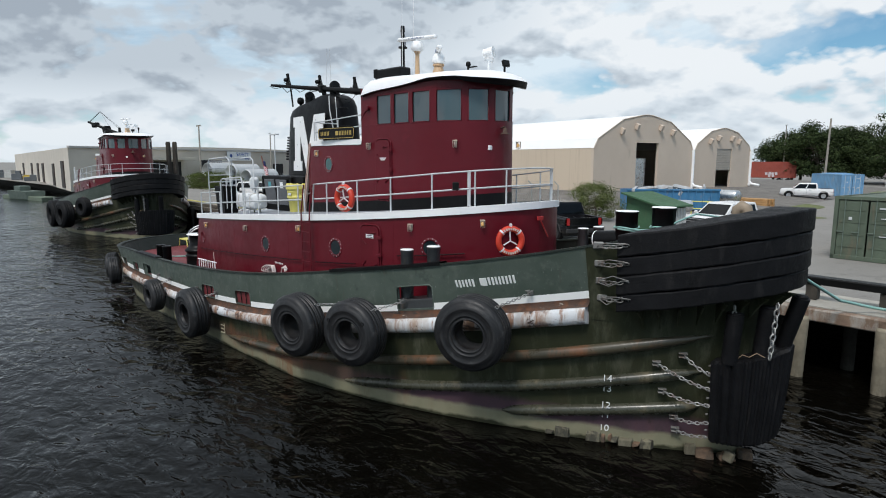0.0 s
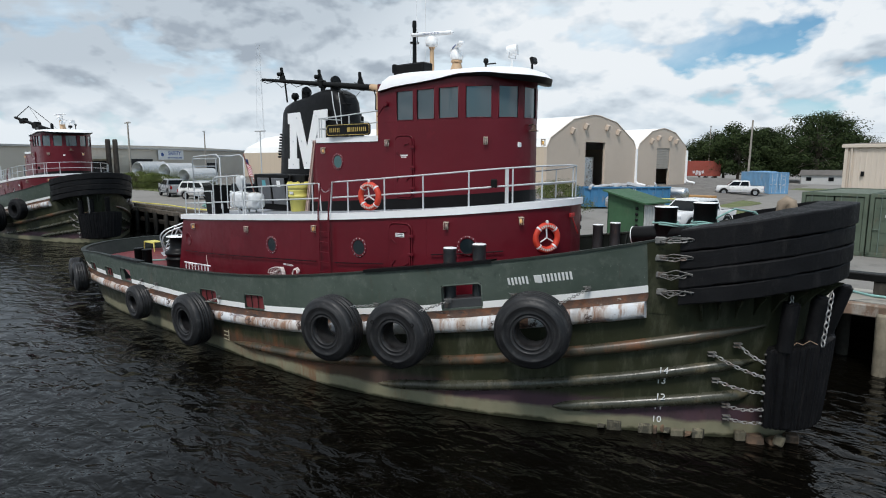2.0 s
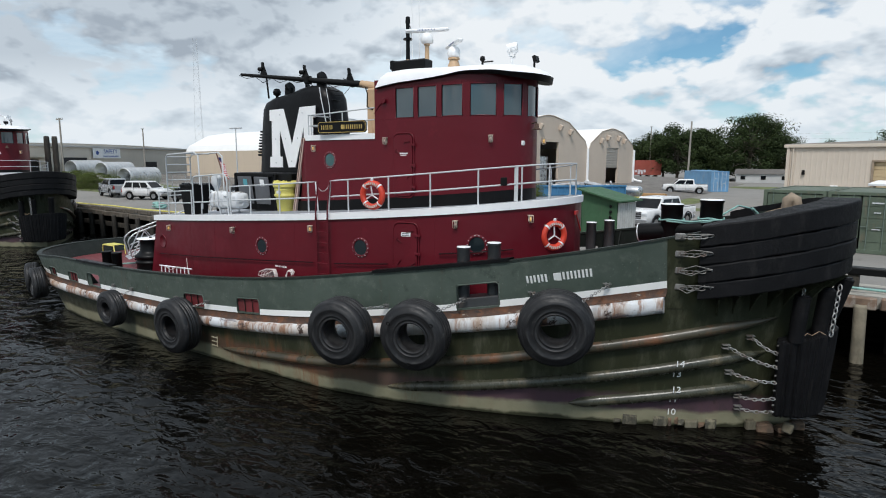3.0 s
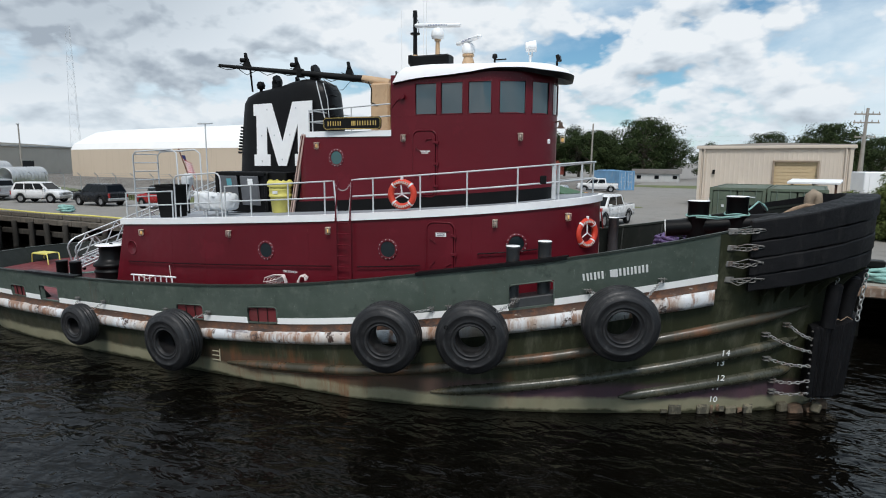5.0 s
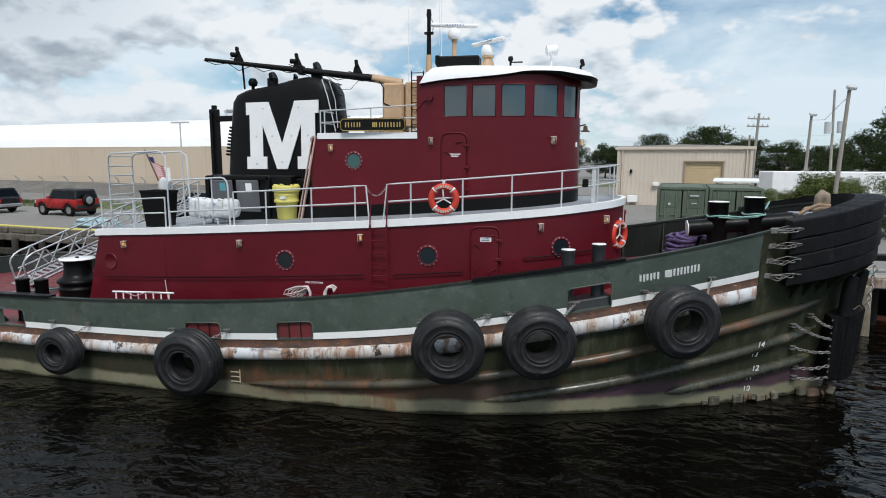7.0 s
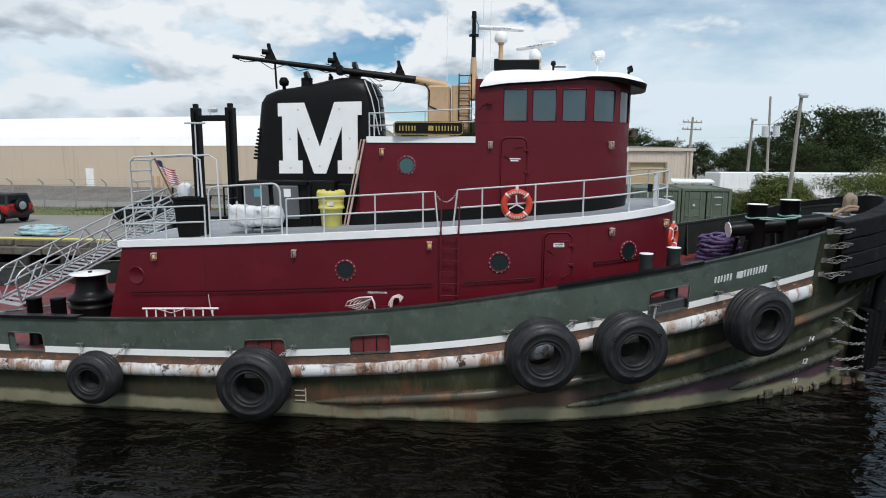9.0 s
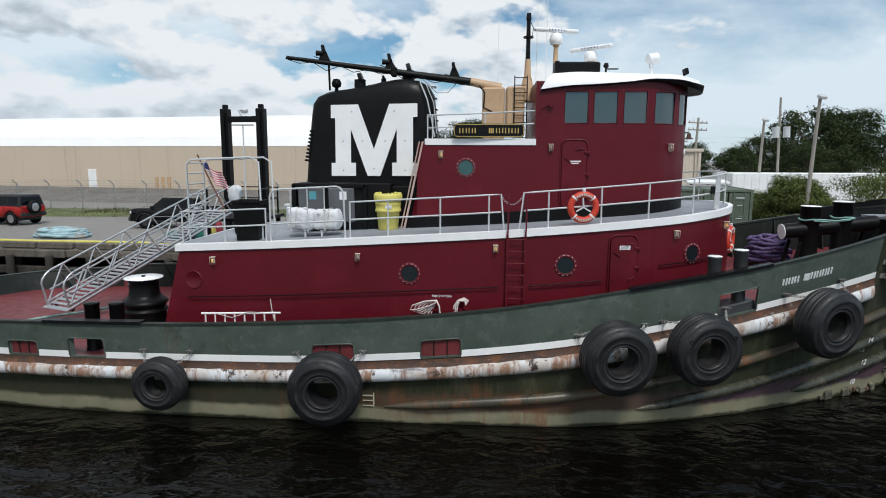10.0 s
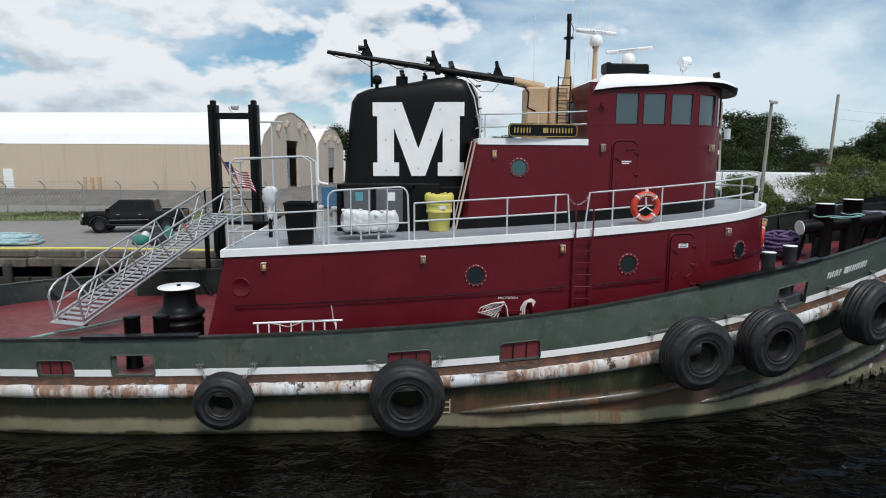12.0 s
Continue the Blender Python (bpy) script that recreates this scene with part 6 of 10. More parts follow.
def make_water():
    k = Nodes("harbour_water")
    turn = k.n("ShaderNodeMapping", Rotation=(0, 0, radians(24)), Scale=(0.62, 1.0, 1.0))
    k.put(k.co, turn.inputs[0])
    wind = turn.outputs[0]
    a = k.noise(0.85, 2.0, 0.5, wind, 0.3)
    b = k.noise(2.7, 2.5, 0.5, wind, 0.6)
    c = k.noise(8.5, 2.0, 0.5, wind, 0.3)
    calm = k.ramp(k.noise(0.10, 2, 0.5), [(0.35, 0.6), (0.65, 1.0)])
    h = k.math("ADD", k.math("MULTIPLY", a, 0.62), k.math("ADD", k.math("MULTIPLY", b, 0.30), k.math("MULTIPLY", c, 0.035)))
    k.bsdf.inputs["IOR"].default_value = 1.33
    return k.finish((0.0022, 0.0019, 0.0013), 0.035, 0.0, k.math("MULTIPLY", h, calm), 0.33, 0.29)


s = Shape()
s.add([(-2500, -2500, 0), (2500, -2500, 0), (2500, 2500, 0), (-2500, 2500, 0)], [(0, 1, 2, 3)])
tagged(part("water", s, make_water()), "dark rippled harbour water", "water", kind="structure")


def make_ground():
    k = Nodes("yard_ground")
    x, y, z = k.xyz()
    asphalt = k.mix(k.noise(0.25, 8, 0.65), (0.19, 0.18, 0.165), (0.31, 0.295, 0.27))
    asphalt = k.mix(k.ramp(k.noise(0.9, 8, 0.7), [(0.55, 0.0), (0.7, 0.6)]), asphalt, (0.13, 0.12, 0.11))
    grit = k.noise(30, 4)
    asphalt = k.mix(k.math("MULTIPLY", grit, 0.25), asphalt, (0.10, 0.095, 0.09))
    return k.finish(asphalt, 0.9, 0.0, k.noise(12, 6, 0.7), 0.02)


ground_mat = make_ground()
grass_mat = coat("rough_grass", (0.11, 0.135, 0.045), 0.95, 0.35, 0.4, (0.20, 0.17, 0.09), (0.5, 0.7), 1.5, depth=0.05, bump_scale=8)
mound_mat = coat("gravel_slope", (0.17, 0.155, 0.14), 0.95, 0.25, 0.5, (0.09, 0.085, 0.07), (0.5, 0.68), 1.2, depth=0.03, bump_scale=10)
timber = coat("weathered_pier_timber", (0.13, 0.11, 0.088), 0.85, 0.35, 1.4, (0.05, 0.045, 0.035), (0.5, 0.7), 2.5, depth=0.012, bump_scale=20)
timber_dark = coat("tarred_pile_timber", (0.035, 0.03, 0.024), 0.85, 0.35, 1.4, (0.08, 0.07, 0.055), (0.55, 0.7), 2.5, depth=0.012, bump_scale=16)
concrete = coat("pale_concrete", (0.36, 0.34, 0.30), 0.85, 0.18, 0.8, (0.17, 0.15, 0.13), (0.55, 0.75), 1.6)

# land sheet, from the pier's front edge to the horizon
xs = [-2500, -420, -150, -70, -45, -18, 10, 24, 60, 2500]
s = Shape()
front = [(x, pier_y(x) + 2.2 if abs(x) < 500 else pier_y(x)) for x in xs]
rows = []
for y_add in (0, 20, 80, 2480):
    rows.append([Vector((x, y + y_add, GROUND)) for x, y in front])
s.grid(rows, smooth=False)
# bank face set back under the pier, coloured dark to deepen the shade there
s.grid([[Vector((x, y + 6, GROUND - 0.02)) for x, y in front], [Vector((x, y + 6, -1.5)) for x, y in front]], mat=1, smooth=False)
tagged(part("ground", s, [ground_mat, timber_dark]), "worn grey asphalt and packed dirt yard", "ground", kind="structure")
# ---- things on and along the tug ----
def tyre_shape(R, w=0.30):
    half = [(0.405, 0.62 * w), (0.415, 0.80 * w), (0.44, 0.86 * w), (0.46, 0.86 * w), (0.47, 0.82 * w), (0.53, 0.90 * w), (0.545, 0.94 * w), (0.56, 0.90 * w), (0.66, 0.98 * w), (0.72, 1.0 * w), (0.735, 1.02 * w), (0.75, 1.0 * w), (0.82, 0.97 * w), (0.835, 0.92 * w), (0.90, 0.88 * w),
            (0.95, 0.80 * w), (0.985, 0.66 * w), (1.0, 0.52 * w), (1.0, 0.40 * w), (0.97, 0.375 * w), (0.97, 0.325 * w), (1.0, 0.30 * w), (1.0, 0.12 * w), (0.97, 0.095 * w), (0.97, 0.04 * w), (1.0, 0.02 * w)]
    prof = half + [(r, -z) for r, z in reversed(half)] + [(0.40, -0.60 * w), (0.43, -0.52 * w), (0.43, 0.52 * w), (0.40, 0.60 * w)]
    s = Shape()
    s.lathe([(r * R, z * R) for r, z in prof], None, 48, closed=True)
    return s


def tyre_fender(x, y, z, R, tilt=0.0, off=(0, 0, 0), chains=True, w=0.41, seed=0):
    n = outward(x, max(z, 0.5))
    m = face_pose(Vector((x, y, z)), n + Vector((0, 0, tilt)))
    t = thing("tyre_fender", "large worn black rubber tyre hung as fender along the hull", "tyre fender", "tyre fenders along the tug hull", at=m)
    part("tyre", tyre_shape(R, w), tyre_rubber, t)
    if chains:
        inv = m.inverted()
        for k in (-1, 1):
            s = Shape()
            xx = x + k * R * 0.95
            zz = DECK(xx) + 0.22
            a = Vector((xx, -side(xx, zz) - 0.03, zz))
            b = Vector((x + k * R * 0.62, y + 0.06, z + R * 0.72))
            chain(s, inv @ a, inv @ b, 0.045, 0.02)
            part("chain", s, chain_steel, t, "rusty hanging chain")
            s = Shape()
            for dx in (-0.035, 0.035):
                s.box(inv @ (a + Vector((dx, 0.0, 0.02))), (0.016, 0.14, 0.10), inv, 0.004)
            s.tube([inv @ (a + Vector((-0.09, -0.05, 0.05))), inv @ (a + Vector((0.09, -0.05, 0.05)))], 0.013, 5)
            part("hull_lug", s, shackle_steel, t)
    if seed:
        for a in (35, 150, 265):
            s = Shape()
            c = Vector((math.cos(radians(a)) * R * 0.76, math.sin(radians(a)) * R * 0.76, R * w * 0.98))
            s.lathe([(0.05, 0.0), (0.05, 0.012), (0.03, 0.014), (0.03, -0.01), (0.0, -0.012)], Matrix.Translation(c), 10)
            part("bolt_eye", s, sign_black, t)
    return t


for x, y, z, R, ch, sd in ((-8.83, -4.58, 0.99, 0.59, True, 0), (-5.04, -4.76, 1.04, 0.795, True, 0), (1.22, -4.72, 1.85, 0.785, True, 0), (3.12, -4.40, 1.98, 0.775, True, 1), (6.08, -3.66, 2.42, 0.775, True, 0),
                           (-14.95, -4.05, 1.06, 0.60, False, 0), (-15.75, -3.85, 1.15, 0.60, False, 0)):
    tyre_fender(x, y, z, R, -0.05, chains=ch, seed=sd)


def lifebuoy(at, label):
    t = thing("lifebuoy", label, "lifebuoy", "lifebuoys of the tug", at=at)
    s = Shape()
    pts = [Vector((0.30 * math.cos(a), 0.30 * math.sin(a), 0)) for a in np.linspace(0, 2 * math.pi, 33)[:-1]]
    s.tube(pts, 0.078, 12, closed=True)
    part("ring", s, ring_orange, t)
    for a in (45, 135, 225, 315):
        s = Shape()
        q = [Vector((0.30 * math.cos(radians(a + d)), 0.30 * math.sin(radians(a + d)), 0)) for d in (-4, 0, 4)]
        s.tube(q, 0.083, 12)
        part("reflective_band", s, canvas_white, t, "pale reflective band")
    s = Shape()
    for a0, nn in ((90, 7), (270, 7)):
        for k in range(nn):
            a = radians(a0 + (k - nn / 2 + 0.5) * 11)
            c = Vector((0.30 * math.cos(a), 0.30 * math.sin(a), 0.079))
            bar = Shape()
            bar.box(c, (0.035, 0.06, 0.006), pose(0, 0, 0, 0, 0, math.degrees(a) - 90))
            part("letter_bar", bar, rope_white, t, "plain pale bar in place of a letter")
    s.tube([(0, 0, 0.02), (-0.02, 0.22, 0.03), (0, 0.42, 0.02)], 0.02, 8)
    for a in (210, 330):
        s.tube([(0, 0, 0.02), (0.2 * math.cos(radians(a)), 0.2 * math.sin(radians(a)), 0.02)], 0.018, 6)
    s.box((0, 0.36, 0.02), (0.07, 0.14, 0.06), ch=0.015)
    part("float_light", s, canvas_white, t, "white bracket and float light")
    return t


lifebuoy(face_pose(Vector((0.71, -2.86, 4.89)), Vector((0.08, -1, 0))), "orange lifebuoy hung on the boat deck rail")
lifebuoy(face_pose(Vector((4.90, -0.98, 3.94)), Vector((0.85, -0.55, 0))), "orange lifebuoy on the front of the deckhouse")

# fire axe on the front wall
s = Shape()
s.tube([(5.1, -0.05, 4.45), (5.12, 0.30, 3.95)], 0.018, 6)
s.box((5.11, -0.04, 4.45), (0.04, 0.24, 0.10), ch=0.01)
tagged(part("fire_axe", s, coat("red_tool_paint", (0.45, 0.03, 0.03), 0.4)), "red fire axe clipped to the deckhouse", "axe")

# life raft canister on its cradle
z0 = HOUSE_TOP(-6.4)
raft = thing("life_raft", "white life raft canister wrapped in canvas, on a grey cradle", "life raft", at=pose(-5.87, -2.1, z0))
s = Shape()
rows = []
for i in range(61):
    x = -0.70 + 1.4 * i / 60
    end = min(1.0, (abs(0.70 - abs(x)) / 0.09) ** 0.45) if abs(x) < 0.6999 else 0.05
    r = 0.285 * end * (1 - 0.13 * math.exp(-(x / 0.035) ** 2)) * (1 + 0.018 * math.sin(19 * x) + 0.012 * math.sin(47 * x + 1))
    row = []
    for q in np.linspace(0, 2 * math.pi, 49)[:-1]:
        c, d = math.cos(q), math.sin(q)
        k = (abs(c) ** 4.2 + abs(d) ** 4.2) ** (-1 / 4.2)
        k *= 0.95 + 0.022 * math.sin(5 * q + 7 * x) + 0.012 * math.sin(11 * q - 17 * x) + 0.008 * math.sin(29 * x + 4 * q)
        row.append(Vector((x + 0.012 * math.sin(4 * q + 2), r * k * c, 0.46 + r * k * d * (0.97 if x < 0 else 0.92) + (0.02 if x < -0.3 else 0.0))))
    rows.append(row)
s.grid(rows, closed=True)
for r in (rows[0], rows[-1]):
    s.add(r, [tuple(range(48))])
canister = part("canister", s, canvas_white, raft)
for x, y, z, rz in ((-0.62, -0.2, 0.745, 20), (-0.22, -0.15, 0.74, -15), (0.30, -0.22, 0.715, 35), (0.58, -0.10, 0.71, 10), (0.16, -0.29, 0.62, 60)):
    s = Shape()
    s.box((x, y, z), (0.10, 0.07, 0.06), pose(0, 0, 0, 12, rz * 0.4, rz), 0.02)
    part("lacing_tuft", s, canvas_white, canister)
for x in (-0.42, 0.40):
    s = Shape()
    ring = []
    for q in np.linspace(0, 2 * math.pi, 41)[:-1]:
        c, d = math.cos(q), math.sin(q)
        k = 0.283 * (abs(c) ** 4.2 + abs(d) ** 4.2) ** (-1 / 4.2)
        ring.append(Vector((x + 0.01 * math.sin(3 * q), k * c, 0.465 + k * d * 0.96)))
    s.tube(ring, 0.012, 5, closed=True)
    part("strap", s, rope_white, raft)
for x in (-0.21, 0.21):
    s = Shape()
    for y in (-0.2, 0.2):
        s.box((x, y, 0.10), (0.05, 0.05, 0.21), ch=0.01)
    s.box((x, 0, 0.19), (0.05, 0.5, 0.04), ch=0.01)
    part("cradle", s, rail_grey, raft)

# yellow salvage drum
drum = thing("salvage_drum", "yellow plastic salvage drum with screw lid", "drum", at=pose(-4.12, -1.32, HOUSE_TOP(-4.12)))
s = Shape()
s.lathe([(0.0, 0.0), (0.245, 0.0), (0.262, 0.025), (0.30, 0.46), (0.335, 0.475), (0.345, 0.49), (0.345, 0.53), (0.33, 0.55), (0.325, 0.57), (0.332, 0.66), (0.342, 0.675), (0.342, 0.70), (0.334, 0.715), (0.338, 0.80)], None, 32)
part("barrel", s, plastic_yellow, drum)
s = Shape()
s.lathe([(0.345, 0.76), (0.375, 0.77), (0.38, 0.80), (0.38, 0.90), (0.365, 0.94), (0.30, 0.95), (0.29, 0.93), (0.0, 0.93)], None, 32)
for k in range(8):
    a = radians(45 * k + 10)
    s.box((0.30 * math.cos(a), 0.30 * math.sin(a), 0.955), (0.10, 0.05, 0.045), pose(0, 0, 0, 0, 0, 45 * k + 10), 0.012)
part("lid", s, plastic_yellow, drum)
s = Shape()
s.box((0.06, -0.338, 0.62), (0.17, 0.02, 0.085))
part("label_plate", s, canvas_white, drum)

# black bin and pale fittings on the after boat deck
s = Shape()
rows = [[Vector((x * g, y * g, z)) for x, y in ((-0.3, -0.28), (0.3, -0.28), (0.3, 0.28), (-0.3, 0.28))] for z, g in ((0, 0.8), (0.8, 1.0), (0.84, 1.06), (0.88, 1.06), (0.88, 0.96), (0.3, 0.9))]
s.grid(rows, closed=True, smooth=False)
s.add(rows[0], [(3, 2, 1, 0)])
s.add(rows[-1], [(0, 1, 2, 3)])
b = part("waste_bin", s, sign_black)
b.matrix_basis = pose(-7.5, -2.2, HOUSE_TOP(-7.5)) @ Matrix.Scale(1.14, 4)
tagged(b, "black plastic waste bin on the boat deck", "bin")

dav = thing("davit_lamp", "fitting wrapped in white canvas on a black post", "deck fitting", at=pose(-8.55, -0.55, HOUSE_TOP(-8.6)))
s = Shape()
s.cyl((0, 0, 0), (0, 0, 0.95), 0.05, seg=10)
part("post", s, sign_black, dav)
s = Shape()
wrap = []
for z, r in ((-0.62, 0.05), (-0.50, 0.085), (-0.40, 0.06), (-0.34, 0.045), (-0.26, 0.09), (-0.16, 0.15), (-0.04, 0.185), (0.05, 0.18), (0.13, 0.19), (0.20, 0.13), (0.22, 0.04)):
    wrap.append([Vector((r * (1 + 0.15 * math.sin(5 * a + z * 14) + 0.09 * math.sin(8 * a - 11 * z)) * math.cos(a) + 0.1 * max(z, 0), r * (1 + 0.08 * math.sin(4 * a + 1)) * math.sin(a), 1.12 + z + 0.03 * math.sin(3 * a))) for a in np.linspace(0, 2 * math.pi, 23)[:-1]])
s.grid(wrap, closed=True)
s.add(wrap[-1], [tuple(range(22))])
part("wrapped_head", s, canvas_white, dav, "white canvas wrapped head")
for x, y, h in ((-7.35, 0.4, 0.72), (-7.0, 0.9, 0.62)):
    v = thing("deck_vent", "small pale grey mushroom vent on the boat deck", "vent", "mushroom vents", at=pose(x, y, HOUSE_TOP(x)))
    s = Shape()
    s.cyl((0, 0, 0), (0, 0, h - 0.1), 0.055, seg=12)
    part("stem", s, rail_grey, v)
    s = Shape()
    s.lathe([(0.07, h - 0.12), (0.105, h - 0.10), (0.105, h - 0.02), (0.07, h), (0.0, h + 0.01)], None, 16)
    part("cowl", s, rail_grey, v)

# ensign on a raked staff
fl = thing("flag", "small striped ensign hanging from a raked wooden staff", "flag", at=pose(-9.3, 0.6, HOUSE_TOP(-9.3)))
s = Shape()
s.tube([(0, 0, 0.5), (-0.85, 0.1, 2.25)], 0.025, 8)
part("staff", s, coat("varnished_staff", (0.16, 0.06, 0.04), 0.5, 0.2), fl)
red_cloth = coat("flag_red", (0.42, 0.03, 0.045), 0.85, 0.15)
blue_cloth = coat("flag_blue", (0.02, 0.03, 0.12), 0.85, 0.15)
s = Shape()
nx, ny = 16, 13


def cloth(u, v):
    a = Vector((-0.73, 0.09, 2.02)).lerp(Vector((-0.51, 0.06, 1.56)), v)
    return a + Vector((0.68 * u + 0.03 * math.sin(u * 8), -0.16 * u + 0.07 * math.sin(u * 11 + v), -0.42 * u * (0.75 + 0.25 * v) + 0.05 * math.sin(u * 7 + 2 * v)))


for i in range(nx):
    for j in range(ny):
        q = [cloth(i / nx, j / ny), cloth((i + 1) / nx, j / ny), cloth((i + 1) / nx, (j + 1) / ny), cloth(i / nx, (j + 1) / ny)]
        s.add(q, [(0, 1, 2, 3)], 2 if (i < 6 and j < 7) else (0 if j % 2 == 0 else 1), True)
part("cloth", s, [red_cloth, canvas_white, blue_cloth], fl)

# aluminium gangway from the after deck up to the landing
ga, gb = Vector((-13.53, -1.14, 1.80)), Vector((-11.22, 4.70, 4.02))
g = thing("gangway", "aluminium truss gangway with slatted treads and handrails", "gangway")
along = (gb - ga).normalized()
across = Vector((along.y, -along.x, 0)).normalized()
up = Vector((0, 0, 1))
L = (gb - ga).length
for sg in (-1, 1):
    o = across * 0.48 * sg
    s = Shape()
    s.tube([ga + o, gb + o], 0.045, 6)
    s.tube([ga + o + up * 0.12, gb + o + up * 0.12], 0.03, 6)
    part("side_beam", s, alu, g)
    s = Shape()
    s.tube([ga + o, ga + o - along * 0.13 + up * 0.70, ga + o - along * 0.09 + up * 0.82, ga + o + along * 0.02 + up * 0.91, ga + o + along * 0.18 + up * 0.96, gb + o + up * 0.96], 0.03, 8)
    s.tube([ga + o + along * 0.1 + up * 0.42, gb + o + up * 0.42], 0.026, 6)
    part("handrail", s, alu, g)
    n = 6
    for k in range(n):
        s = Shape()
        a, b = ga.lerp(gb, k / n) + o, ga.lerp(gb, (k + 0.5) / n) + o
        c = ga.lerp(gb, (k + 1) / n) + o
        s.tube([a + up * 0.06, b + up * 0.96], 0.024, 6)
        s.tube([b + up * 0.96, c + up * 0.06], 0.024, 6)
        part("truss_brace", s, alu, g)
n = 34
s0 = Shape()
s0.box((0, 0, 0), (0.92, 0.10, 0.03), ch=0.006)
first = None
for k in range(n):
    c = ga.lerp(gb, (k + 0.5) / n) + up * 0.06
    if first is None:
        first = part("tread", s0, alu, g)
        o = first
    else:
        o = new("tread", first.data)
        o.parent = g
    o.matrix_basis = Matrix.Translation(c) @ Matrix((across, along, across.cross(along))).transposed().to_4x4()
s = Shape()
s.box(ga - along * 0.06 + up * 0.02, (1.06, 0.16, 0.025), Matrix((across, along, across.cross(along))).transposed().to_4x4(), 0.006)
part("end_plate", s, alu, g)
for sg in (-1, 1):
    s = Shape()
    c = ga + across * 0.34 * sg + along * 0.16 + Vector((0, 0, -0.11))
    s.cyl(c - across * 0.035, c + across * 0.035, 0.055, seg=14)
    s.box(c + up * 0.06, (0.05, 0.05, 0.12), ch=0.006)
    part("roller", s, rubber, g)

# ladder stowed on deck, purple rope, mooring lines
lad = thing("stowed_ladder", "white painted ladder lying against the deckhouse foot", "ladder")
s = Shape()
pa, pb = Vector((-8.54, -2.99, 2.20)), Vector((-6.48, -3.23, 2.31))
for dz in (0.0, -0.55):
    s.tube([pa + Vector((0, 0, dz)), pb + Vector((0, 0, dz))], 0.028, 6)
part("stile", s, white_paint, lad)
for k in range(8):
    s = Shape()
    p0 = pa.lerp(pb, (k + 0.4) / 8)
    s.tube([p0, p0 - Vector((0, 0, 0.55))], 0.02, 6)
    part("rung", s, white_paint, lad)
s = Shape()
s.tube([pa.lerp(pb, 0.88) + Vector((0, 0, 0.35)), pa.lerp(pb, 0.9), pa.lerp(pb, 0.93) + Vector((0, -0.03, -0.2))], 0.012, 5)
s.tube([pa.lerp(pb, 0.2) + Vector((0, -0.03, 0.0)), pa.lerp(pb, 0.4) + Vector((0, -0.05, -0.1)), pa.lerp(pb, 0.6) + Vector((0, -0.03, 0.03)), pa.lerp(pb, 0.9)], 0.012, 5)
part("lashing", s, rope_white, lad)


def rope_heap(name, label, centre, rx, ry, h, r, turns, mat, seed):
    rnd = random.Random(seed)
    s = Shape()
    pts = []
    n = turns * 14
    for i in range(n):
        a = 2 * math.pi * i / 14
        f = i / n
        k = 0.45 + 0.55 * abs(math.sin(i * 0.37)) * (1 - 0.35 * f)
        pts.append(Vector((centre[0] + rx * k * math.cos(a + 0.3 * math.sin(i * 0.21)) + rnd.uniform(-0.04, 0.04), centre[1] + ry * k * math.sin(a) + rnd.uniform(-0.04, 0.04), centre[2] + r + h * f * (1.15 - 0.5 * k) + rnd.uniform(-0.02, 0.03))))
    s.tube(pts, r, 7)
    return tagged(part(name, s, mat), label, "rope")


rope_heap("rope_coil", "heap of thick purple mooring rope on the foredeck", (6.95, 1.15, DECK(6.95)), 0.66, 0.55, 0.85, 0.05, 16, rope_purple, 4)
s = Shape()
for zc, xx, rr in ((4.40, 7.45, 0.275), (4.47, 8.31, 0.275)):
    s.tube([(xx + rr * math.cos(a), rr * math.sin(a), zc + 0.02 * math.sin(3 * a)) for a in np.linspace(0, 2 * math.pi, 20)[:-1]], 0.021, 7, closed=True)
s.tube([(7.4, -0.3, 4.38), (7.9, -0.36, 4.36), (8.35, -0.3, 4.42), (8.62, 0.1, 4.62), (8.8, 0.5, 4.75), (9.0, 1.5, 4.62)], 0.021, 7)
s.tube([(7.5, -0.3, 4.42), (7.95, -0.4, 4.40), (8.5, -0.25, 4.46)], 0.021, 7)
tagged(part("mooring_line", s, rope_teal), "pale teal mooring line turned round the bow bitts", "rope")
s = Shape()
s.tube([(9.0, 1.5, 4.62), (10.0, 3.4, 3.3), (10.6, 5.6, 2.3), (11.2, 6.5, 2.05), (12.6, 6.7, 1.98), (14.0, 6.4, 2.0)], 0.04, 7)
tagged(part("shore_line", s, rope_teal), "teal mooring line running from the bow to the pier", "rope")
s = Shape()
s.tube([(9.55, -0.30, 4.62), (9.75, -0.28, 4.66), (9.95, -0.2, 4.66), (9.9, 0.2, 4.66), (9.55, 0.1, 4.62), (9.4, -0.2, 4.60)], 0.045, 7)
s.tube([(9.2, -0.45, 4.5), (9.45, -0.4, 4.66), (9.7, -0.25, 4.74), (10.0, -0.16, 4.72)], 0.045, 7)
tagged(part("manila_hawser", s, rope_tan), "tan manila hawser lying on the bow", "rope")
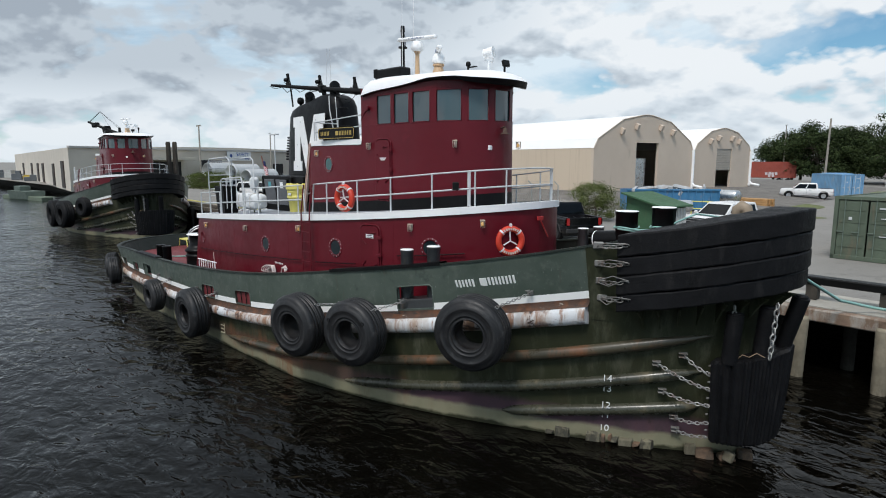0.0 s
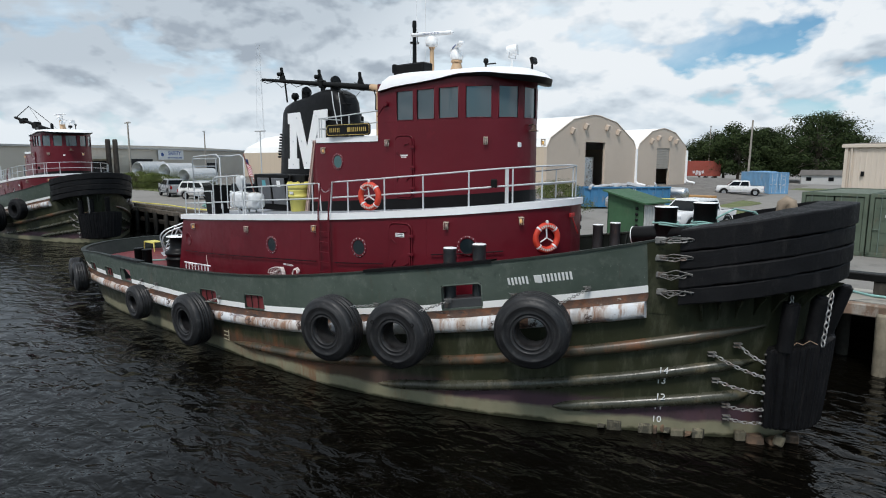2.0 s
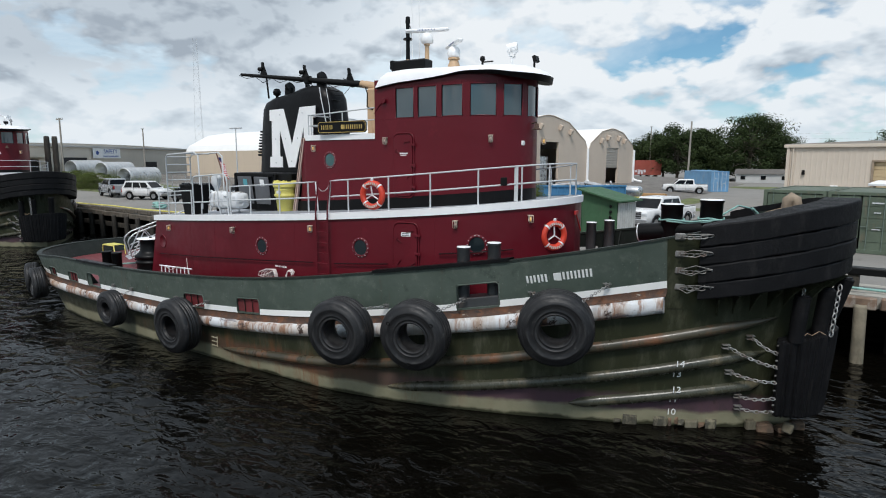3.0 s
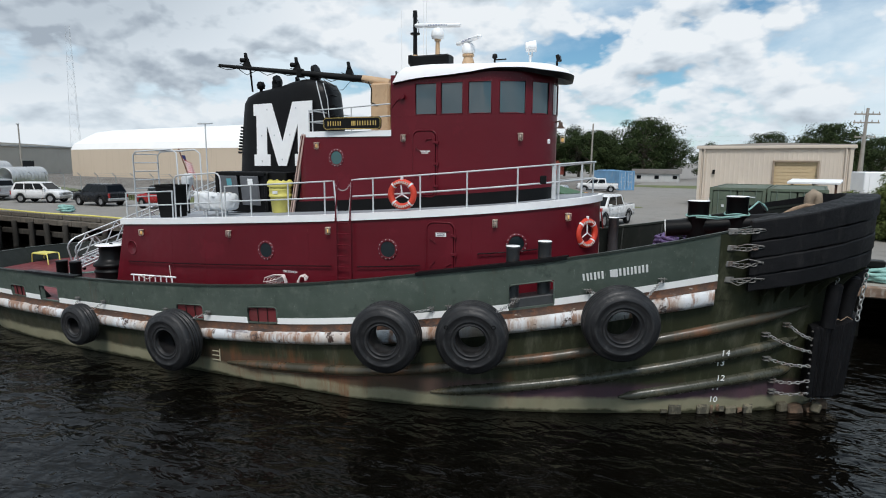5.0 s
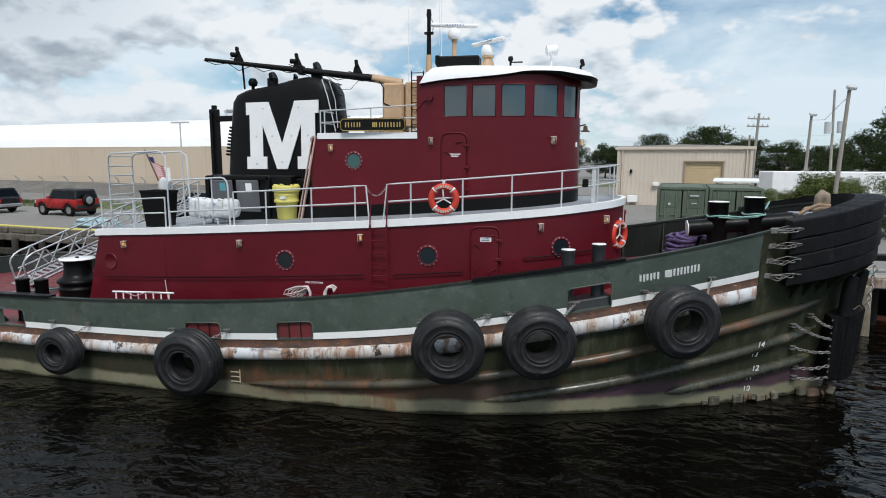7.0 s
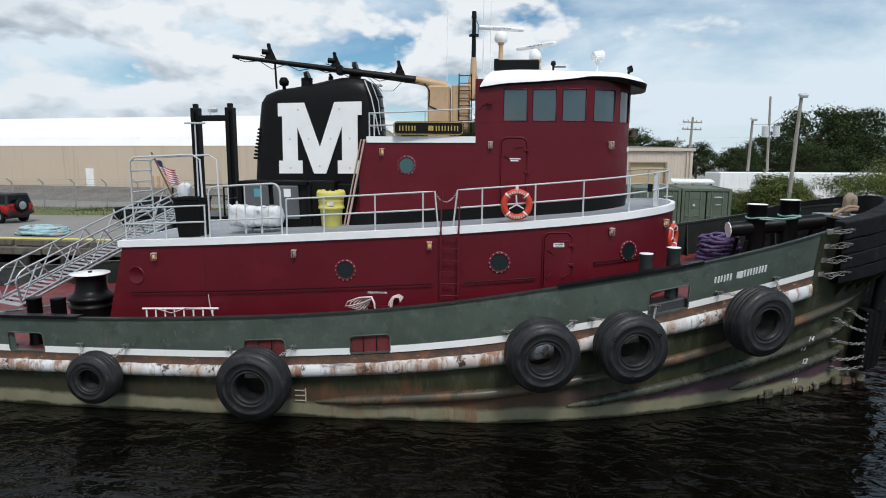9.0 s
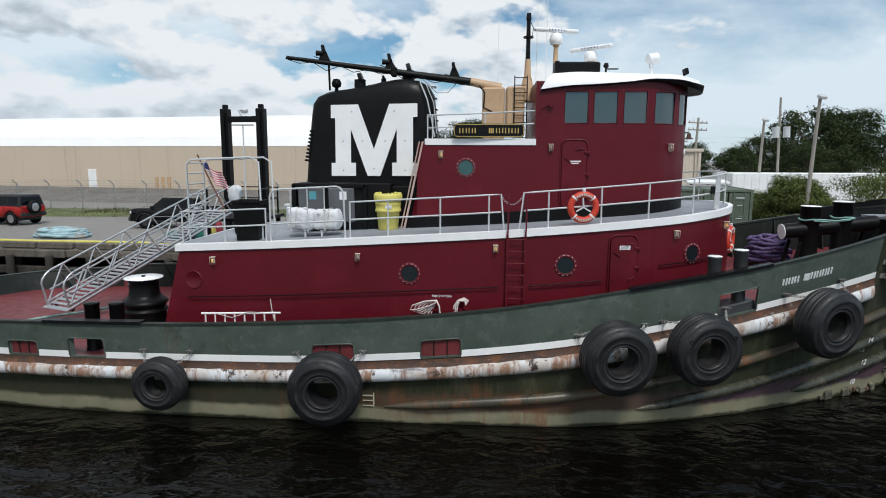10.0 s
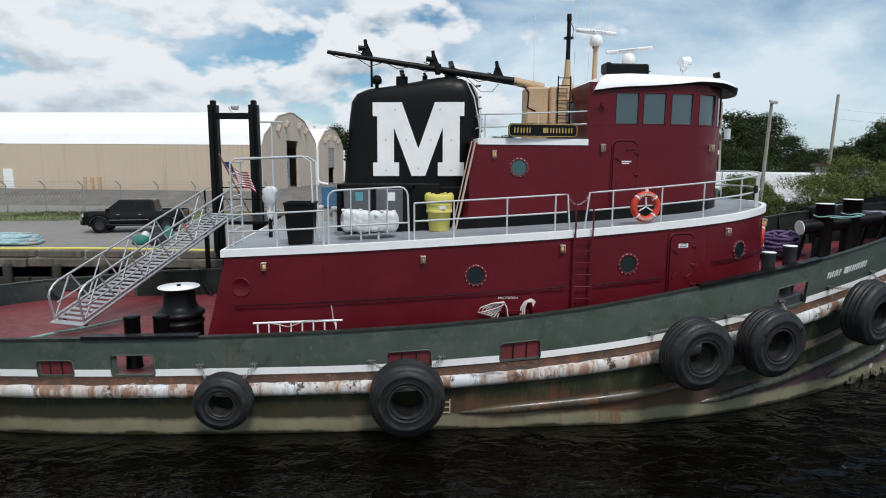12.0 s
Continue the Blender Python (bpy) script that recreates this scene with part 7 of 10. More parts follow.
# yellow stool frame on the after deck
st = thing("deck_stool", "yellow tubular frame stool on the after deck", "stool", at=pose(-17.2, 0.2, DECK(-17)))
s = Shape()
for y in (-0.25, 0.25):
    s.tube([(-0.5, y, 0), (-0.45, y, 0.42), (0.45, y, 0.42), (0.5, y, 0)], 0.025, 6)
part("tube_frame", s, plastic_yellow, st)
s = Shape()
for k in range(4):
    s.box((0, -0.2 + 0.13 * k, 0.45), (0.85, 0.1, 0.025), ch=0.005)
part("slat_seat", s, plastic_yellow, st)
s = Shape()
s.tube([(-15.2, -2.2, 1.45), (-14.6, -1.4, 1.43), (-14.0, -0.8, 1.45), (-13.4, -0.2, 1.44), (-12.6, 0.6, 1.5)], 0.035, 6)
tagged(part("deck_rope", s, rope_teal), "teal rope lying across the after deck", "rope")
tp = thing("aerial_post", "thin grey post with a flat crossbar on the boat deck", "post", at=pose(-8.64, 0.49, HOUSE_TOP(-8.64)))
s = Shape()
s.cyl((0, 0, 0), (0, 0, 3.05), 0.028, 0.02, 8)
part("pole", s, rail_grey, tp)
s = Shape()
s.box((0, 0, 3.08), (0.62, 0.10, 0.05), ch=0.01)
part("crossbar", s, rail_grey, tp)
# ---- pier ----
def pier_dir(x):
    d = Vector((1, (pier_y(x + 0.5) - pier_y(x - 0.5)), 0)).normalized()
    return d


def pier_rot(x):
    return pose(0, 0, 0, 0, 0, math.degrees(math.atan2(pier_dir(x).y, pier_dir(x).x)))


pier = thing("pier", "weathered timber pier with piles, wales and concrete deck edge", "pier", kind="structure")
XA, XB = -72.0, 40.0
# deck slab behind the front edge
s = Shape()
px = [XA + i * 2.0 for i in range(int((XB - XA) / 2) + 1)]
rows = []
for x in px:
    y = pier_y(x)
    rows.append([Vector((x, y + 0.25, GROUND - 0.35)), Vector((x, y + 0.25, GROUND + 0.004)), Vector((x, y + 2.3, GROUND + 0.006)), Vector((x, y + 2.3, GROUND - 0.35))])
s.grid(rows, closed=True, smooth=False)
part("deck_slab", s, concrete, pier, "stained concrete pier deck")
# each front timber, wale and pile is a piece of its own
beam = Shape()
beam.box((0, 0, 0), (3.92, 0.30, 0.34), ch=0.03)
block = Shape()
block.box((0, 0, 0), (1.74, 0.30, 0.26), ch=0.025)
pile = Shape()
pile.lathe([(0.0, 1.75), (0.15, 1.75), (0.165, 1.68), (0.17, 0.4), (0.19, -1.8)], None, 12)
masters = {}
timber_rusty = coat("rust_stained_timber", (0.20, 0.135, 0.095), 0.85, 0.4, 1.6, (0.36, 0.33, 0.29), (0.5, 0.62), 3.0, depth=0.02, bump_scale=14)
timber_bare = coat("bare_grey_pile", (0.23, 0.20, 0.145), 0.85, 0.3, 2.0, (0.09, 0.08, 0.055), (0.52, 0.68), 2.5, depth=0.02, bump_scale=12)


def piece(name, shape, mat, parent, at):
    if name not in masters:
        masters[name] = part(name, shape, mat, parent)
        masters[name].matrix_basis = at
        return masters[name]
    o = new(name, masters[name].data)
    o.parent = parent
    o.matrix_basis = at
    return o


rnd = random.Random(7)
x = XA
while x < XB:
    r = pier_rot(x + 2)
    old = x > 5
    piece("weathered_timber" if old else "front_timber", beam, timber_rusty if old else timber, pier, Matrix.Translation((x + 2, pier_y(x + 2) + rnd.uniform(-0.03, 0.03), GROUND - 0.16 + rnd.uniform(-0.02, 0.02))) @ r)
    if -45 < x < -14:
        piece("lower_wale", beam, timber_dark, pier, Matrix.Translation((x + 2, pier_y(x + 2) + 0.1, GROUND - 0.95)) @ r)
    x += 4.0
x = XA
while x < XB:
    if x < -1:
        piece("curb_block", block, timber, pier, Matrix.Translation((x, pier_y(x) + 0.28, GROUND + 0.16)) @ pier_rot(x))
    piece("bare_pile" if x > 5 else "pile", pile, timber_bare if x > 5 else timber_dark, pier, Matrix.Translation((x, pier_y(x) - 0.28 + rnd.uniform(-0.06, 0.06), -0.05)) @ pose(0, 0, 0, rnd.uniform(-2, 2), rnd.uniform(-2, 2), 0))
    if -45 < x < 30:
        piece("pile", pile, timber_dark, pier, Matrix.Translation((x + 0.9, pier_y(x) + 1.3, -0.05)))
    x += 1.9
# black bull rail on blocks opposite the bow
br = thing("bull_rail", "black timber bull rail on blocks along the pier edge", "rail", kind="structure")
for x in (9.2, 13.2, 17.2, 21.2):
    y = pier_y(x + 2) + 1.2
    s = Shape()
    s.box((0, 0, 0), (3.9, 0.42, 0.22), ch=0.03)
    o = part("bull_rail_beam", s, sign_black, br)
    o.matrix_basis = Matrix.Translation((x + 2, y, GROUND + 0.58)) @ pier_rot(x + 2)
    for k in (-1.6, 0.2, 1.7):
        s = Shape()
        s.box((0, 0, 0), (0.3, 0.3, 0.46), ch=0.02)
        o = part("bull_rail_block", s, timber_dark, br)
        o.matrix_basis = Matrix.Translation((x + 2 + k, y - k * 0.08, GROUND + 0.24)) @ pier_rot(x + 2)
# tall black mooring frame
fr = thing("mooring_dolphin", "two tall black steel piles joined by a crossbeam", "mooring pile")
for x, y in ((-12.35, 8.25), (-10.72, 7.95)):
    s = Shape()
    s.box((0, 0, 3.2), (0.35, 0.35, 9.7), ch=0.03)
    s.box((0, 0, 8.1), (0.20, 0.2, 0.25), ch=0.03)
    s.box((0, -0.22, 5), (0.12, 0.06, 5.8))
    o = part("steel_column", s, black_paint, fr)
    o.matrix_basis = pose(x, y, 0, 0, 0, -8)
s = Shape()
s.box((-11.53, 8.1, 7.62), (1.4, 0.22, 0.24), pose(0, 0, 0, 0, 0, -10), 0.02)
part("crossbeam", s, black_paint, fr)
s = Shape()
s.box((-11.45, 8.0, 7.95), (0.28, 0.16, 0.18), pose(0, 0, 0, 20, 0, 0), 0.03)
s.tube([(-11.6, 8.05, 7.75), (-11.7, 8.0, 7.95), (-11.5, 8.0, 8.0)], 0.02, 6)
part("work_light", s, rail_grey, fr)
# gangway landing
ld = thing("gangway_landing", "black steel landing platform with rails beside the pier", "platform")
s = Shape()
s.box((-10.9, 6.1, 3.72), (2.4, 2.6, 0.12), ch=0.01)
part("landing_deck", s, black_paint, ld)
for x in (-11.9, -9.9):
    for y in (5.1, 7.2):
        s = Shape()
        s.box((x, y, 1.6), (0.14, 0.14, 4.2), ch=0.01)
        part("landing_leg", s, black_paint, ld)
        s = Shape()
        s.box((x, y, 4.3), (0.06, 0.06, 1.1), ch=0.01)
        part("landing_post", s, black_paint, ld)
s = Shape()
for z in (4.4, 4.85):
    s.tube([(-11.9, 7.2, z), (-9.9, 7.2, z), (-9.9, 5.1, z)], 0.025, 6)
part("landing_rail", s, black_paint, ld)
# timber piles beside the second tug
dp = thing("mooring_dolphin", "pair of tall weathered timber mooring piles", "mooring pile")
for x, y in ((-42.0, 9.05), (-41.8, 9.55)):
    s = Shape()
    s.lathe([(0.0, 7.6), (0.16, 7.6), (0.20, 7.45), (0.23, 0), (0.23, -1.5)], pose(x, y, 0), 12)
    part("timber_post", s, timber_dark, dp)
# hoses, ropes and odds along the pier
s = Shape()
s.tube([(x, pier_y(x) + 2.1 + 0.15 * math.sin(x * 0.6), GROUND + 0.09) for x in np.arange(-62, -12, 1.0)], 0.055, 7)
tagged(part("yellow_hose", s, plastic_yellow), "long yellow hose lying along the pier edge", "hose")
s = Shape()
s.tube([(x, pier_y(x) + 0.75 + 0.2 * math.sin(x * 0.35), GROUND + 0.05) for x in np.arange(-58, -13, 1.2)], 0.045, 6)
s.tube([(x, pier_y(x) + 1.15 + 0.25 * math.sin(x * 0.3 + 1), GROUND + 0.05) for x in np.arange(-50, -13, 1.2)], 0.04, 6)
tagged(part("grey_lines", s, rope_white), "pale ropes strung along the pier", "rope")
rope_heap("mooring_hawser", "heap of pale blue and brown hawser on the pier", (-23.2, 12.9, GROUND), 1.4, 0.75, 0.46, 0.075, 18, coat("pale_blue_rope", (0.36, 0.52, 0.56), 0.85, 0.25, 3.0, (0.36, 0.27, 0.2), (0.5, 0.62), 1.2), 9)
rope_heap("mooring_hawser", "small heap of teal rope on the pier", (-34.6, 13.6, GROUND), 0.7, 0.5, 0.5, 0.07, 6, rope_teal, 10)
rope_heap("mooring_hawser", "heap of teal rope beside the bull rail", (12.9, 6.9, GROUND), 0.6, 0.5, 0.45, 0.06, 8, rope_teal, 11)
# floating boom beside the bow
s = Shape()
s.tube([(14.2, 8.3, 0.06), (15.2, 7.7, 0.05), (17.0, 7.2, 0.06), (20, 6.2, 0.05), (26, 3.5, 0.05)], 0.14, 8)
tagged(part("floating_boom", s, coat("faded_orange_boom", (0.48, 0.15, 0.09), 0.6, 0.2, 2.0, (0.4, 0.36, 0.3), (0.5, 0.62), 2.0)), "faded orange floating boom on the water", "boom")

# ---- raised pad, warehouses ----


def make_tan_wall():
    """Coated fabric wall: faint joints between the bays and upright rain runs."""
    k = Nodes("tan_fabric_wall")
    x, y, z = k.xyz()
    col = k.mix(k.noise(0.12, 4), (0.56, 0.46, 0.355), (0.625, 0.515, 0.40))
    col = k.mix(k.ramp(k.noise(1.1, 7, 0.66, k.scaled(1.3, 1.3, 0.06)), [(0.56, 0.0), (0.74, 0.55)]), col, (0.40, 0.31, 0.23))
    col = k.mix(k.ramp(k.noise(2.6, 5, 0.6, k.scaled(1.5, 1.5, 0.03, (5, 2, 0))), [(0.64, 0.0), (0.70, 0.5)]), col, (0.33, 0.26, 0.19))
    joint = k.ramp(k.math("DIVIDE", k.math("PINGPONG", x, 3.05), 3.05), [(0.985, 0.0), (0.995, 0.5)])
    col = k.mix(joint, col, (0.47, 0.38, 0.285))
    return k.finish(col, 0.75, 0.0, k.noise(0.4, 4), 0.03)


tan_wall = make_tan_wall()
gable_tan = coat("tan_gable_cladding", (0.585, 0.485, 0.395), 0.75, 0.05, 0.2, (0.36, 0.30, 0.23), (0.62, 0.8), 0.6, fleck=0.03)
shutter_grey = coat("greyed_shutter", (0.40, 0.36, 0.31), 0.6, 0.08, 0.5)
roof_white = coat("white_membrane_roof", (0.86, 0.85, 0.83), 0.6, 0.03, 0.3, (0.68, 0.66, 0.6), (0.64, 0.85), 0.4, fleck=0.02, depth=0.05, bump_scale=0.5)
silver = coat("silver_cladding", (0.62, 0.63, 0.64), 0.3, 0.12, 0.8, metal=0.9)
PAD = 3.0
BACK = 70.0
s = Shape()
rows = []
for y, z in ((31.5, GROUND + 0.01), (33.0, GROUND + 0.35), (35.0, PAD - 0.1), (36.5, PAD), (95, PAD)):
    rows.append([Vector((x, (y + 2.6 - 0.176 * (x + 17.2)) if x < -12 else y + 1.5 + 3 * (x + 12) / 10, lerp(GROUND - 0.05, z, min(1.0, max(0.0, (-2 - x) / 11.0), max(0.0, (x + 112) / 4))))) for x in (-112, -107, -80, -60, -40, -25, -14, -9, -5, -1)])
s.grid(rows)
tagged(part("gravel_pad", s, mound_mat), "raised gravel pad with a sloping edge", "ground", kind="structure")


def warehouse(x_front, x_back, y0, y1, eave, ridge, name, door, shutter):
    w = thing(name, "long tan warehouse with white membrane roof and gabled end", "warehouse", at=pose(-17.0, 39.5, 0, 0, 0, -10))
    yc, hw = (y0 + y1) / 2, (y1 - y0) / 2
    prof = [(-1.0, eave), (-0.93, lerp(eave, ridge, 0.27)), (-0.48, lerp(eave, ridge, 0.83)), (-0.10, lerp(eave, ridge, 0.985)), (0.0, ridge)]
    prof = prof + [(-a, z) for a, z in reversed(prof[:-1])]
    pts = [(yc + a * hw, z) for a, z in prof]
    s = Shape()
    nx = 22
    rows = [[Vector((lerp(x_front, x_back, i / nx), y, z)) for y, z in pts] for i in range(nx + 1)]
    s.grid(rows, smooth=False)
    part("roof", s, roof_white, w, "white membrane roof")
    for y in (y0 + 0.03, y1 - 0.03):
        s = Shape()
        n = 60
        rows = [[Vector((lerp(x_front, x_back, i / n), y, z)) for z in (PAD - 0.5, eave + 0.02)] for i in range(n + 1)]
        s.grid(rows, smooth=False)
        part("side_wall", s, tan_wall, w, "tan wall with faint streaks")
    # front gable with a door opening
    da, db, dz = door
    s = Shape()
    n = 24
    outer, inner = [], []
    ys = sorted(set([y0 + 0.02 + (y1 - y0 - 0.04) * i / n for i in range(n + 1)] + [da, db]))

    def top(y):
        return float(np.interp(y, [p[0] for p in pts], [p[1] for p in pts])) - 0.02

    for y in ys:
        t = top(y)
        outer.append([Vector((x_front, y, z)) for z in (PAD - 0.5, min(dz, t - 0.01), t)])
        inner.append([Vector((x_front - 0.3, y, z)) for z in (PAD - 0.5, min(dz, t - 0.01), t)])
    s.slab(outer, inner, lambda i, j: not (j == 0 and da - 1e-6 <= (ys[i] + ys[i + 1]) / 2 <= db + 1e-6))
    gable = part("gable", s, gable_tan, w, "tan clad gable end")
    s = Shape()
    s.tube([(x_front + 0.02, y, z - 0.02) for y, z in pts], 0.05, 6)
    part("verge_trim", s, gable_tan, gable)
    for a in (-0.52, -0.24, 0.24, 0.5):
        y = yc + a * hw
        s = Shape()
        s.box((x_front + 0.2, y, top(y) - 1.0), (0.45, 0.35, 0.6), pose(0, 0, 0, 0, 25, 0), 0.04)
        part("vent_hood", s, gable_tan, gable)
    # near-black panel behind the door, added to give the inside its shade
    s = Shape()
    s.box((x_front - 5, (da + db) / 2, (PAD + dz) / 2), (0.2, db - da + 3, dz - PAD + 0.6))
    part("dark_interior", s, dark_void, w)
    s = Shape()
    if shutter:
        s.box((x_front - 0.15, (da + db) / 2, dz - 1.25), (0.12, db - da - 0.1, 2.5))
        for k in range(12):
            s.box((x_front - 0.08, (da + db) / 2, dz - 0.12 - 0.2 * k), (0.05, db - da - 0.16, 0.16), ch=0.02)
        part("roller_shutter", s, shutter_grey, gable, "half lowered roller shutter")
    else:
        for k in range(7):
            s.cyl((x_front - 1.9, da + 1.65, PAD + 0.52 * k - 0.4), (x_front - 1.9, da + 1.65, PAD + 0.52 * k + 0.10), 1.5, seg=32)
        part("stored_tank", s, silver, w, "silver tank standing inside the door")
    s = Shape()
    s.cyl((x_front + 0.15, y1 - 0.05, PAD), (x_front + 0.15, y1 - 0.05, eave), 0.16, seg=10)
    s.tube([(x_front + 0.15, y1 - 0.05, PAD + 0.5), (x_front + 0.4, y1, PAD + 0.2), (x_front + 1.3, y1 + 0.2, PAD + 0.02)], 0.16, 8)
    part("downpipe", s, white_paint, w)
    for x in (x_front - 24.8,):
        s = Shape()
        s.box((x, y0 - 0.02, PAD + 0.93), (0.95, 0.12, 1.85), ch=0.02)
        part("side_door", s, white_paint, w, "white side door")
        s = Shape()
        for k in range(3):
            s.cyl((x + 9.5 + 1.0 * k, y0 - 0.8, PAD - 0.3), (x + 9.5 + 1.0 * k, y0 - 1.2, PAD + 1.0), 0.12, seg=10)
    return w


warehouse(0.0, -BACK, 0.0, 16.5, 7.2, 10.68, "warehouse", (6.5, 10.2, 7.82), False)
warehouse(0.1, -BACK, 16.75, 28.6, 7.2, 9.8, "warehouse", (21.2, 24.4, 7.4), True)
bl = thing("safety_bollard", "three tan safety bollards beside the warehouse wall", "bollard")
for k in range(3):
    s = Shape()
    s.cyl((-33.9 + 0.7 * k, 42.5 - 0.15 * k, PAD - 0.5), (-33.9 + 0.7 * k, 42.5 - 0.15 * k, PAD + 1.15), 0.16, seg=12)
    part("bollard_post", s, mast_tan, bl)
# fence with cranked posts and wires
fn = thing("security_fence", "steel fence posts with cranked tops and thin wires", "fence")
fm = None
galv = coat("galvanised_post", (0.36, 0.37, 0.37), 0.55, 0.15, 2.0, metal=0.4)
s0 = Shape()
s0.tube([(0, 0, 0), (0, 0, 2.0), (-0.22, -0.25, 2.35)], 0.045, 6)
xs_f = list(np.arange(-66, -13, 2.7))
for x in xs_f:
    piece("fence_post", s0, galv, fn, pose(x, 30.2, GROUND))
s = Shape()
for z, dx, dy in ((0.5, 0, 0), (1.2, 0, 0), (1.9, 0, 0), (2.1, -0.1, -0.1), (2.3, -0.2, -0.22)):
    s.tube([(xs_f[0] + dx, 30.2 + dy, GROUND + z), (xs_f[-1] + dx, 30.2 + dy, GROUND + z)], 0.012, 4)
for x in np.arange(xs_f[0], xs_f[-1], 0.24):
    s.tube([(x, 30.2, GROUND + 0.05), (x + 0.9, 30.2, GROUND + 1.9)], 0.006, 3, caps=False)
    s.tube([(x + 0.9, 30.2, GROUND + 0.05), (x, 30.2, GROUND + 1.9)], 0.006, 3, caps=False)
part("fence_wire", s, galv, fn)

# ---- metal building ----
cream = coat("cream_ribbed_cladding", (0.60, 0.52, 0.435), 0.6, 0.05, 0.4, (0.4, 0.34, 0.28), (0.64, 0.82), 1.0, fleck=0.03)
ochre_door = coat("ochre_roller_door", (0.55, 0.42, 0.25), 0.6, 0.05)
hut = thing("metal_building", "cream ribbed metal building with low roof and roller door", "building", at=pose(7.55, 40.6, GROUND, 0, 0, -11.2))
BW, BD, BH = 11.0, 14.0, 5.08
s = Shape()


def ribbed(a, b, n, z0, z1, t):
    a, b = Vector(a), Vector(b)
    d = (b - a) / n
    nrm = Vector((d.y, -d.x, 0)).normalized() * 0.018
    row = []
    for i in range(n):
        p = a + d * i
        row += [p, p + d * 0.6, p + d * 0.7 + nrm, p + d * 0.9 + nrm]
    row.append(b)
    return [[Vector((p.x, p.y, z)) for p in row] for z in (z0, z1)]


DX0, DX1, DZ = 5.75, 8.75, 3.85
s.grid(ribbed((0, 0, 0), (DX0, 0, 0), 16, 0, BH, 0), smooth=False)
s.grid(ribbed((DX1, 0, 0), (BW, 0, 0), 8, 0, BH, 0), smooth=False)
s.grid(ribbed((DX0, 0, 0), (DX1, 0, 0), 9, DZ, BH, 0), smooth=False)
s.grid(ribbed((BW, 0, 0), (BW, BD, 0), 40, 0, BH, 0), smooth=False)
s.grid(ribbed((0, BD, 0), (0, 0, 0), 40, 0, BH, 0), smooth=False)
part("wall", s, cream, hut, "cream ribbed metal wall")
s = Shape()
s.prism([(-0.15, -0.15, BH), (BW + 0.15, -0.15, BH), (BW + 0.15, -0.15, BH + 0.12), (BW / 2, -0.15, BH + 0.30), (-0.15, -0.15, BH + 0.12)], (0, BD + 0.3, 0))
part("roof", s, coat("grey_metal_roof", (0.33, 0.30, 0.27), 0.6, 0.1, 0.5), hut)
s = Shape()
s.box((BW / 2, -0.17, BH - 0.04), (BW + 0.4, 0.12, 0.24), ch=0.02)
s.box((0.1, -0.08, BH / 2), (0.22, 0.1, BH))
s.box((BW - 0.1, -0.08, BH / 2), (0.22, 0.1, BH))
s.cyl((0.45, -0.12, 0), (0.45, -0.12, BH), 0.06, seg=8)
s.cyl((BW - 0.45, -0.12, 0), (BW - 0.45, -0.12, BH), 0.06, seg=8)
part("gutter", s, cream, hut)
s = Shape()
s.box(((DX0 + DX1) / 2, 0.16, DZ / 2), (DX1 - DX0, 0.03, DZ))
d = part("roller_door", s, ochre_door, hut, "ochre roller door, closed")
for k in range(14):
    s = Shape()
    s.box(((DX0 + DX1) / 2, 0.12, 0.13 + DZ / 14 * k), (DX1 - DX0, 0.05, DZ / 14 - 0.02), ch=0.01)
    part("door_slat", s, ochre_door, d)
s = Shape()
for x in (DX0 - 0.05, DX1 + 0.05):
    s.box((x, -0.06, DZ / 2), (0.14, 0.12, DZ + 0.1), ch=0.01)
s.box(((DX0 + DX1) / 2, -0.06, DZ + 0.05), (DX1 - DX0 + 0.24, 0.12, 0.14), ch=0.01)
part("door_frame", s, coat("brown_door_frame", (0.32, 0.25, 0.18), 0.6, 0.1), d)
s = Shape()
s.box((1.25, -0.1, 3.0), (0.2, 0.2, 0.36), ch=0.03)
part("wall_lamp", s, sign_black, hut)
s = Shape()
s.box((1.5, -0.35, 0.55), (0.85, 0.4, 0.6), ch=0.03)
s.box((3.4, -0.2, 1.9), (0.5, 0.3, 0.3), ch=0.03)
part("air_conditioner", s, white_paint, hut)


# ---- containers ----
rod_mat = coat("dull_green_rod", (0.13, 0.17, 0.14), 0.5, 0.15, 3.0)


